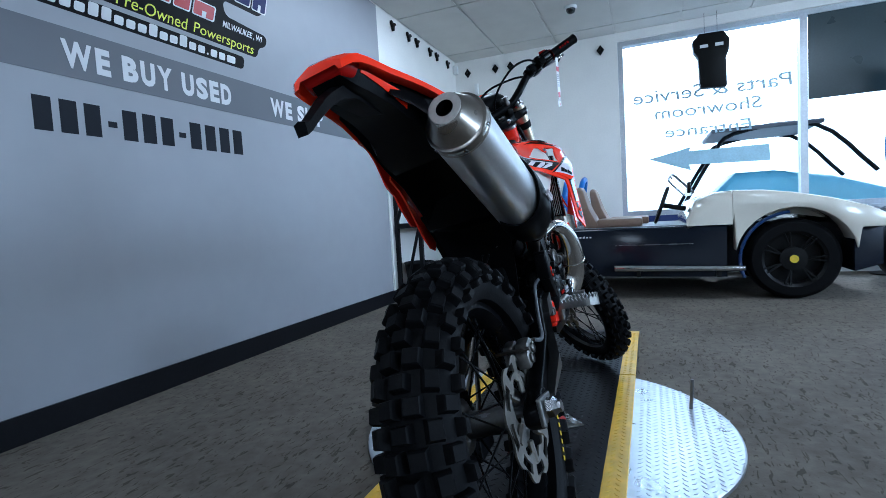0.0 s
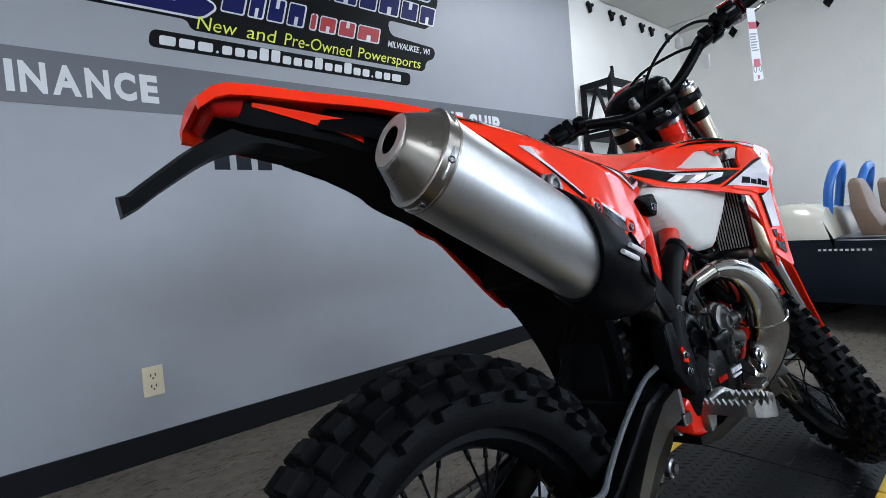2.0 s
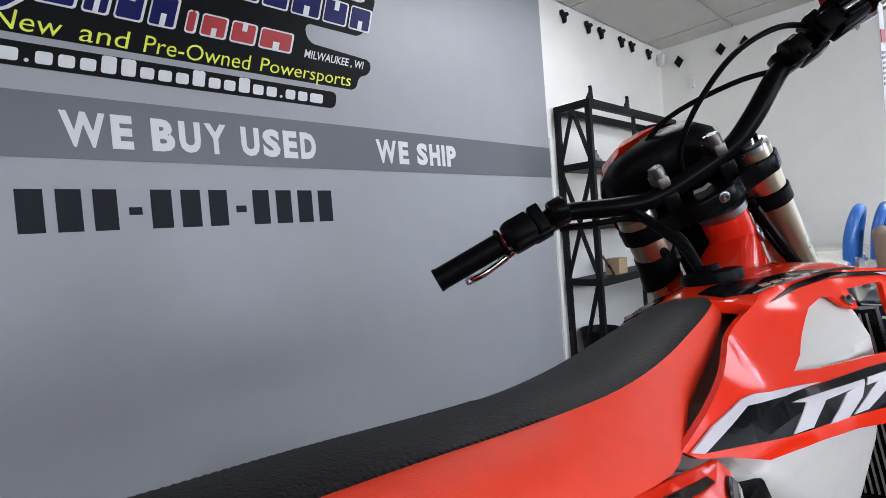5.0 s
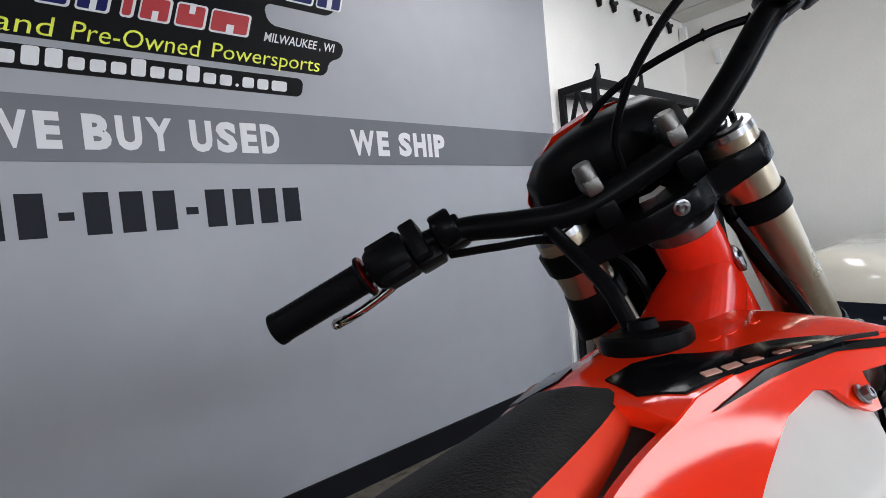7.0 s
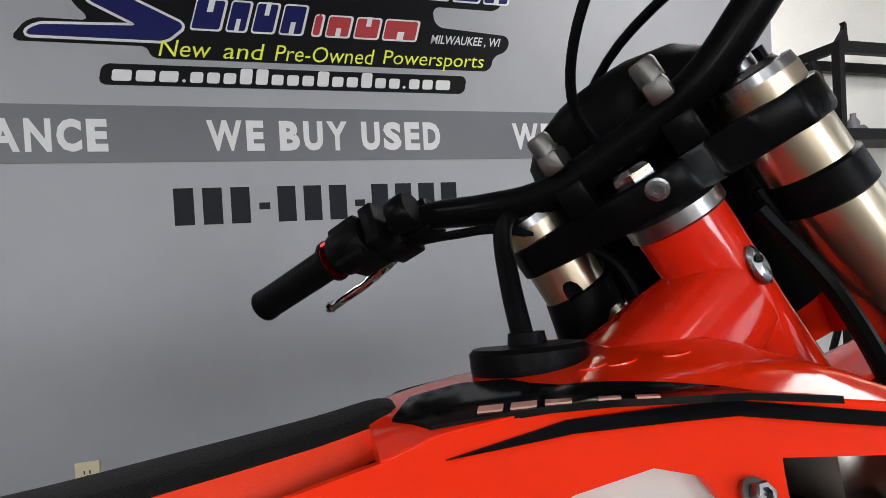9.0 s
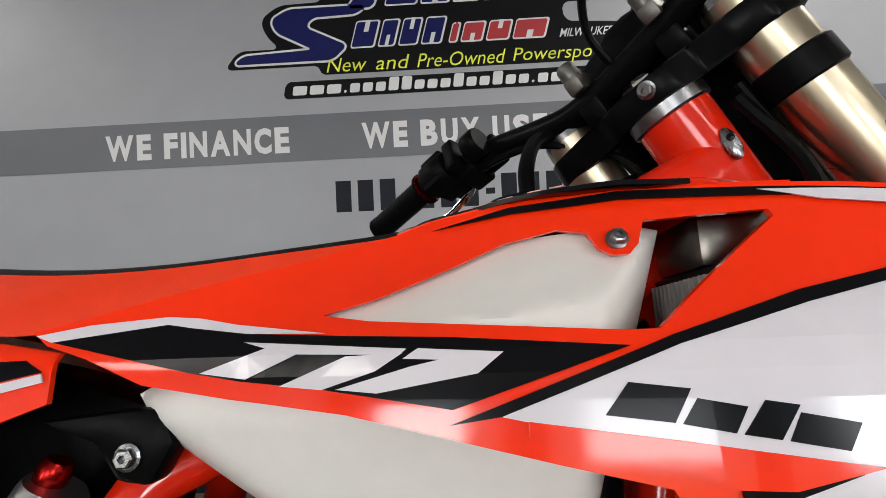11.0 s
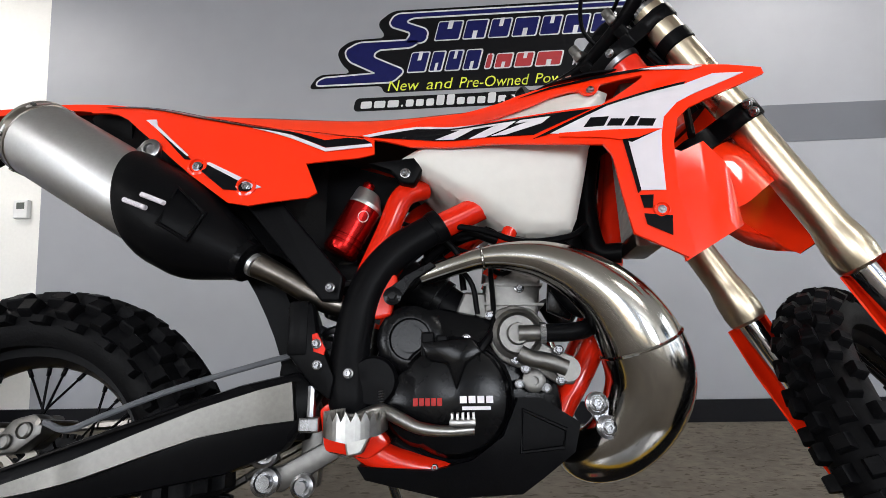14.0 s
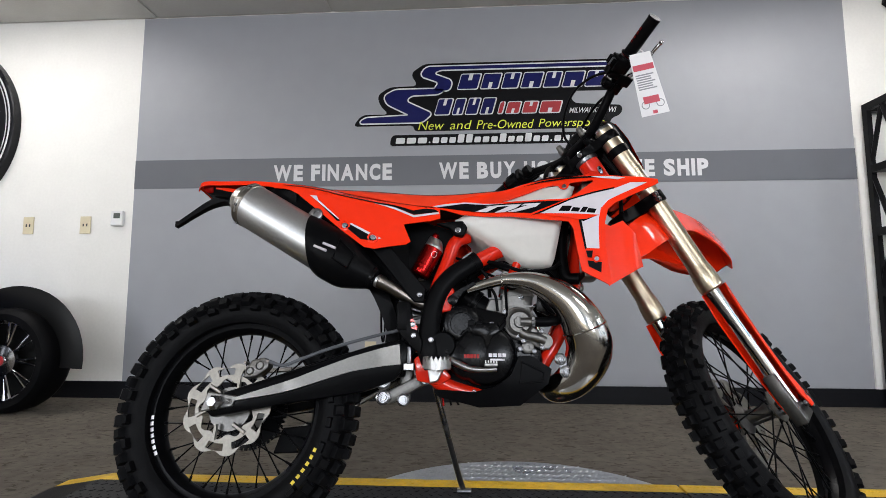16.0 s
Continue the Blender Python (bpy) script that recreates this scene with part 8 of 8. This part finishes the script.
bm = plate(bmesh.new(), arch, 0.0, 0.3, 0.012)
part("front_fender", bm, CREAM_PAINT, car, "cream front fender", smooth=True)
part("far_fender", plate(bmesh.new(), arch, 1.0, 1.3, 0.012), CREAM_PAINT, car, smooth=True)
part("bonnet", loft([car_section(2.64, 0.6, 0.8, 0.28, 1.02, 0.05), car_section(3.1, 0.6, 0.745, 0.28, 1.02, 0.05), car_section(3.5, 0.52, 0.62, 0.28, 1.02, 0.05)]), CREAM_PAINT, car, smooth=True)
rear_deck = [(0.96, 0.54, 0.62, 0.3, 1.0), (1.05, 0.55, 0.73, 0.12, 1.18), (1.2, 0.555, 0.78, 0.02, 1.28), (1.38, 0.555, 0.77, 0.0, 1.3), (1.45, 0.555, 0.74, 0.0, 1.3), (1.5, 0.555, 0.57, 0.0, 1.3)]
part("rear_deck", loft([car_section(*s, 0.08) for s in rear_deck]), CREAM_PAINT, car, "cream rear deck", smooth=True)
part("cockpit_floor", boxes((1.5, 2.36, 0.06, 1.24, 0.556, 0.562)), GREY_PLASTIC, car)
part("cockpit_rail", boxes((1.5, 2.36, 1.2, 1.3, 0.556, 0.62)), BLUE_PAINT, car)
part("body_line", boxes((1.85, 2.4, -0.004, 0.0, 0.418, 0.424)), STEEL, car)
for k in range(10):
    part("name_bar", boxes((1.42 + 0.026 * k, 1.435 + 0.026 * k, -0.003, 0.0, 0.487, 0.499)), STICKER_WHITE, car)
part("side_pipe", pipe([(1.84, -0.03, 0.245), (2.3, -0.03, 0.24), (2.73, -0.03, 0.235)], [0.026, 0.024, 0.018], 14), CHROME, car, "chrome side pipe", smooth=True)
part("pipe_bracket", boxes((2.0, 2.03, -0.02, 0.02, 0.17, 0.23), (2.55, 2.58, -0.02, 0.02, 0.17, 0.23)), HOOK_BLACK, car)
road_wheel(car, "wheel", Matrix.Translation((3.04, 0.14, 0.288)), 0.288, 0.23, 0.2, HOOK_BLACK, YELLOW_MARK, 7)
road_wheel(car, "wheel", Matrix.Translation((3.04, 1.16, 0.288)), 0.288, 0.23, 0.2, HOOK_BLACK, YELLOW_MARK, 7)
road_wheel(car, "wheel", Matrix.Translation((1.3, 0.65, 0.288)), 0.288, 0.2, 0.2, HOOK_BLACK, YELLOW_MARK, 7)
part("arch_film", tube(bmesh.new(), [(3.04 + 0.335 * math.cos(radians(a)), 0.02, 0.29 + 0.335 * math.sin(radians(a))) for a in range(95, 205, 6)], 0.012, 8), mat("dark_blue_film", (0.008, 0.03, 0.11), 0.3), car, "dark blue film round the wheel arch", smooth=True)
for k, (dx, dy) in enumerate(((0.0, 0.12), (0.05, 0.72))):
    bm = loft([[(1.6 + dx, dy + 0.05, 0.56), (1.6 + dx, dy + 0.4, 0.56), (1.72 + dx, dy + 0.42, 0.56), (1.72 + dx, dy + 0.03, 0.56)], [(1.55 + dx, dy + 0.06, 0.72), (1.55 + dx, dy + 0.39, 0.72), (1.64 + dx, dy + 0.4, 0.72), (1.64 + dx, dy + 0.05, 0.72)], [(1.53 + dx, dy + 0.1, 0.88), (1.53 + dx, dy + 0.35, 0.88), (1.59 + dx, dy + 0.34, 0.88), (1.59 + dx, dy + 0.11, 0.88)], [(1.54 + dx, dy + 0.14, 0.91), (1.54 + dx, dy + 0.31, 0.91), (1.575 + dx, dy + 0.3, 0.91), (1.575 + dx, dy + 0.15, 0.91)]])
    bmesh.ops.bevel(bm, geom=list(bm.edges), offset=0.012, segments=2, profile=0.5, affect='EDGES')
    st_p = part("seat", bm, TAN, car, "tan leather bucket seat", smooth=True)
    bm = bmesh.new()
    box(bm, 1.7 + dx, 2.05 + dx, dy + 0.03, dy + 0.42, 0.56, 0.63, 0.02)
    part("cushion", bm, TAN, st_p, smooth=True)
    hoop = [(1.44 + dx, dy + 0.06, 0.7), (1.45 + dx, dy + 0.05, 0.86), (1.47 + dx, dy + 0.1, 0.97), (1.48 + dx, dy + 0.2, 1.01), (1.47 + dx, dy + 0.3, 0.97), (1.45 + dx, dy + 0.35, 0.86), (1.44 + dx, dy + 0.34, 0.74)]
    part("roll_hoop", pipe(hoop, 0.026, 12), BLUE_FILM, car, "roll hoop wrapped in blue film", smooth=True)
bm = tube(bmesh.new(), [(2.2 + 0.05 * math.sin(a), 0.38 + 0.15 * math.cos(a), 0.72 + 0.14 * math.sin(a)) for a in [2 * math.pi * k / 24 for k in range(24)]], 0.013, 8, closed=True)
rod(bm, (2.2, 0.38, 0.72), (2.38, 0.38, 0.68), 0.02)
part("steering_wheel", bm, HOOK_BLACK, car, smooth=True)
bm = bmesh.new()
tube(bm, smooth_path([(2.42, 0.1, 0.8), (2.3, 0.12, 0.93), (2.28, 0.35, 0.96), (2.28, 0.95, 0.96), (2.3, 1.18, 0.93), (2.42, 1.2, 0.8)], 4), 0.009, 8)
tube(bm, [(2.28, 0.65, 0.96), (2.45, 0.65, 0.8)], 0.007, 6)
part("windscreen_frame", bm, STEEL, car, smooth=True)
part("windscreen", loft([[(2.43, 0.12, 0.79), (2.43, 1.18, 0.79), (2.437, 1.18, 0.79), (2.437, 0.12, 0.79)], [(2.29, 0.14, 0.94), (2.29, 1.16, 0.94), (2.297, 1.16, 0.94), (2.297, 0.14, 0.94)]]), PANE, car)
part("mirror", lathe(bmesh.new(), [(0.0, -0.015), (0.04, -0.01), (0.045, 0.01), (0.0, 0.02)], along((2.38, 0.02, 0.84), (1, 0, 0)), 18), HOOK_BLACK, car, smooth=True)
# dark machine past the roadster's nose
trike = thing("parked_quad", Matrix.Translation((3.45, -3.95, 0)) @ Matrix.Rotation(radians(-90), 4, 'Z'), "dark parked quad with a fat black tyre", "vehicle")
part("tyre", lathe(bmesh.new(), [(0.12, -0.12), (0.24, -0.12), (0.265, -0.09), (0.27, 0), (0.265, 0.09), (0.24, 0.12), (0.12, 0.12)], Matrix.Translation((0.05, 0.12, 0.27)) @ YAX, 40, closed=True), RUBBER, trike, smooth=True)
bm = bmesh.new()
box(bm, 0.0, 1.1, 0.1, 0.8, 0.3, 0.6, 0.05)
part("body", bm, NAVY, trike, smooth=True)
part("tyre", lathe(bmesh.new(), [(0.12, -0.12), (0.24, -0.12), (0.265, -0.09), (0.27, 0), (0.265, 0.09), (0.24, 0.12), (0.12, 0.12)], Matrix.Translation((1.0, 0.12, 0.27)) @ YAX, 40, closed=True), RUBBER, trike, smooth=True)

# ---- blue roadster by the round sign ----
bcar = thing("roadster", Matrix(), "blue and black three-wheeled roadster below the round sign", "car")
part("nose", loft([[(-2.4, -0.78, 0.45), (-2.4, -0.78, 0.6), (-2.43, -0.66, 0.66), (-2.43, -0.56, 0.46)], [(-2.52, -0.79, 0.42), (-2.52, -0.79, 0.64), (-2.52, -0.66, 0.7), (-2.52, -0.56, 0.42)], [(-2.8, -0.82, 0.42), (-2.8, -0.82, 0.7), (-2.8, -0.62, 0.79), (-2.8, -0.4, 0.42)], [(-4.6, -0.85, 0.42), (-4.6, -0.85, 0.72), (-4.6, -0.6, 0.8), (-4.6, -0.2, 0.42)]]), BLUE_PAINT, bcar, "blue upper body", smooth=True)
bm = bmesh.new()
box(bm, -4.6, -2.55, -0.8, -0.54, 0.12, 0.42, 0.02)
part("sill", bm, NAVY, bcar, "black lower body", smooth=True)
for k in range(3):
    part("name_bar", boxes((-2.62 - 0.05 * k, -2.595 - 0.05 * k, -0.803, -0.799, 0.28, 0.305)), STICKER_WHITE, bcar)
road_wheel(bcar, "wheel", Matrix.Translation((-2.39, -0.42, 0.29)), 0.29, 0.2, 0.225, CHROME, PRINT_RED, 10)
part("cycle_fender", tube(bmesh.new(), [(-2.39 + 0.325 * math.cos(radians(a)), -0.42, 0.29 + 0.325 * math.sin(radians(a))) for a in range(-8, 130, 8)], 0.09, 8, flat=0.16), HOOK_BLACK, bcar, smooth=True)
part("rear_wheel_block", lathe(bmesh.new(), [(0.1, -0.1), (0.29, -0.1), (0.29, 0.1), (0.1, 0.1)], Matrix.Translation((-4.3, -0.5, 0.29)) @ YAX, 32, closed=True), RUBBER, bcar)

# ---- in and beyond the window ----
LETTER_BLUE = mat("window_lettering", (0.46, 0.6, 0.68), 0.4, var=0.05)
lettering = thing("window_lettering", EASTWALL @ Matrix.Translation((0, 0.07, 0)), "pale blue lettering on the window, seen from behind", "lettering")
for text, x0, x1, z0, z1 in (("Parts & Service", 1.98, 3.40, 1.80, 1.93), ("Showroom", 2.19, 3.15, 1.62, 1.74), ("Entrance", 2.28, 3.06, 1.42, 1.53), ("Motorcycles", 3.93, 4.95, 1.93, 2.05), ("&", 4.36, 4.44, 1.82, 1.9), ("Accessories", 4.03, 4.85, 1.69, 1.79)):
    words("lettering", text, x0, x1, z0, z1, LETTER_BLUE if x0 < 3.5 else PRINT_WHITE, lettering, -0.002, slant=-0.1, mirror=True)
part("arrow", plate(bmesh.new(), [(2.12, 1.21), (2.52, 1.30), (2.50, 1.26), (3.21, 1.26), (3.22, 1.10), (2.5, 1.12), (2.52, 1.06)], -0.004, -0.002), mat("arrow_blue", (0.4, 0.57, 0.67), 0.4), lettering, "pale blue arrow")
blind = thing("window_blind", EASTWALL @ Matrix.Translation((0, 0.055, 0)), "dark tinted film over the upper window", "blind")
part("film", boxes((3.53, 5.14, -0.003, 0.0, 1.64, 2.42)), mat("dark_film", (0.03, 0.045, 0.05), 0.3), blind)
hang = thing("bucket_seat", EASTWALL @ Matrix.Translation((2.7, -0.12, 0)), "black bucket seat shell hanging in the window", "seat")
part("shell", plate(bmesh.new(), [(-0.1, 1.84), (0.13, 1.83), (0.125, 2.1), (0.15, 2.16), (0.16, 2.27), (0.11, 2.35), (-0.1, 2.355), (-0.16, 2.29), (-0.15, 2.19), (-0.11, 2.12)], -0.05, 0.05, 0.012), HOOK_BLACK, hang, smooth=True)
for x in (-0.06, 0.07):
    part("harness_slot", boxes((x - 0.035, x + 0.035, -0.053, -0.049, 2.215, 2.245)), PRINT_WHITE, hang)
part("wire", rod(bmesh.new(), (-0.05, 0, 2.35), (-0.05, 0, CEIL), 0.002, 5), HOOK_BLACK, hang)
part("wire", rod(bmesh.new(), (0.06, 0, 2.35), (0.06, 0, CEIL), 0.002, 5), HOOK_BLACK, hang)
DENIM = mat("blue_denim", (0.05, 0.16, 0.34), 0.8, var=0.2, bump=0.4)
jeans = thing("display_trousers", EASTWALL @ Matrix.Translation((4.16, -0.2, 0)), "blue riding trousers on a black display pole", "trousers")
for s in (-1, 1):
    part("leg", pipe([(0.06 + s * 0.05, 0, 1.78), (0.05 + s * 0.07, 0, 1.5), (0.0 + s * 0.075, 0, 1.1), (0.04 + s * 0.08, 0, 0.68)], [0.085, 0.09, 0.07, 0.065], 14, flat=0.7), DENIM, jeans, smooth=True)
part("waist", lathe(bmesh.new(), [(0.12, 1.74), (0.125, 1.84), (0.12, 1.85), (0.11, 1.76)], Matrix.Translation((0.06, 0, 0)), 24), DENIM, jeans, smooth=True)
part("pole", rod(bmesh.new(), (-0.1, 0, 0), (-0.1, 0, 1.9), 0.016, 10), HOOK_BLACK, jeans)
part("foot", lathe(bmesh.new(), [(0.0, 0), (0.15, 0), (0.15, 0.012), (0, 0.015)], Matrix.Translation((-0.1, 0, 0)), 24), HOOK_BLACK, jeans)
CYAN_PAINT = mat("pale_blue_body", (0.22, 0.5, 0.62), 0.3, var=0.05, coat=0.6)
utv = thing("utility_vehicle", Matrix.Translation((7.2, 0, -0.12)) @ Matrix.Rotation(radians(-90), 4, 'Z'), "pale blue side-by-side utility vehicle parked outside the window", "vehicle")
part("body", loft([car_section(3.0, 0.5, 0.95, 0, 1.5, 0.1), car_section(3.3, 0.45, 1.25, 0, 1.5, 0.12), car_section(3.8, 0.45, 1.25, 0, 1.5, 0.12), car_section(4.5, 0.45, 1.12, 0, 1.5, 0.12), car_section(5.3, 0.5, 0.85, 0.1, 1.4, 0.1)]), CYAN_PAINT, utv, smooth=True)
bm = bmesh.new()
for y in (0.1, 1.4):
    tube(bm, smooth_path([(2.6, y, 0.8), (3.0, y, 1.5), (3.3, y, 1.83), (4.3, y, 1.85), (5.0, y, 1.15)], 4), 0.03, 8)
part("roll_cage", bm, HOOK_BLACK, utv, smooth=True)
part("roof", boxes((3.0, 4.4, 0.05, 1.45, 1.86, 1.92, 0.02)), GREY_PLASTIC, utv)
for x in (3.1, 5.0):
    part("tyre", lathe(bmesh.new(), [(0.18, -0.14), (0.34, -0.14), (0.36, 0), (0.34, 0.14), (0.18, 0.14)], Matrix.Translation((x, 0.1, 0.36)) @ YAX, 32, closed=True), RUBBER, utv, smooth=True)
paper = thing("paper_slip", Matrix.Translation((2.75, -3.75, 0.001)), "small white paper slip on the carpet", "paper")
part("slip", boxes((-0.06, 0.06, -0.04, 0.04, 0, 0.0015)), PAPER, paper)
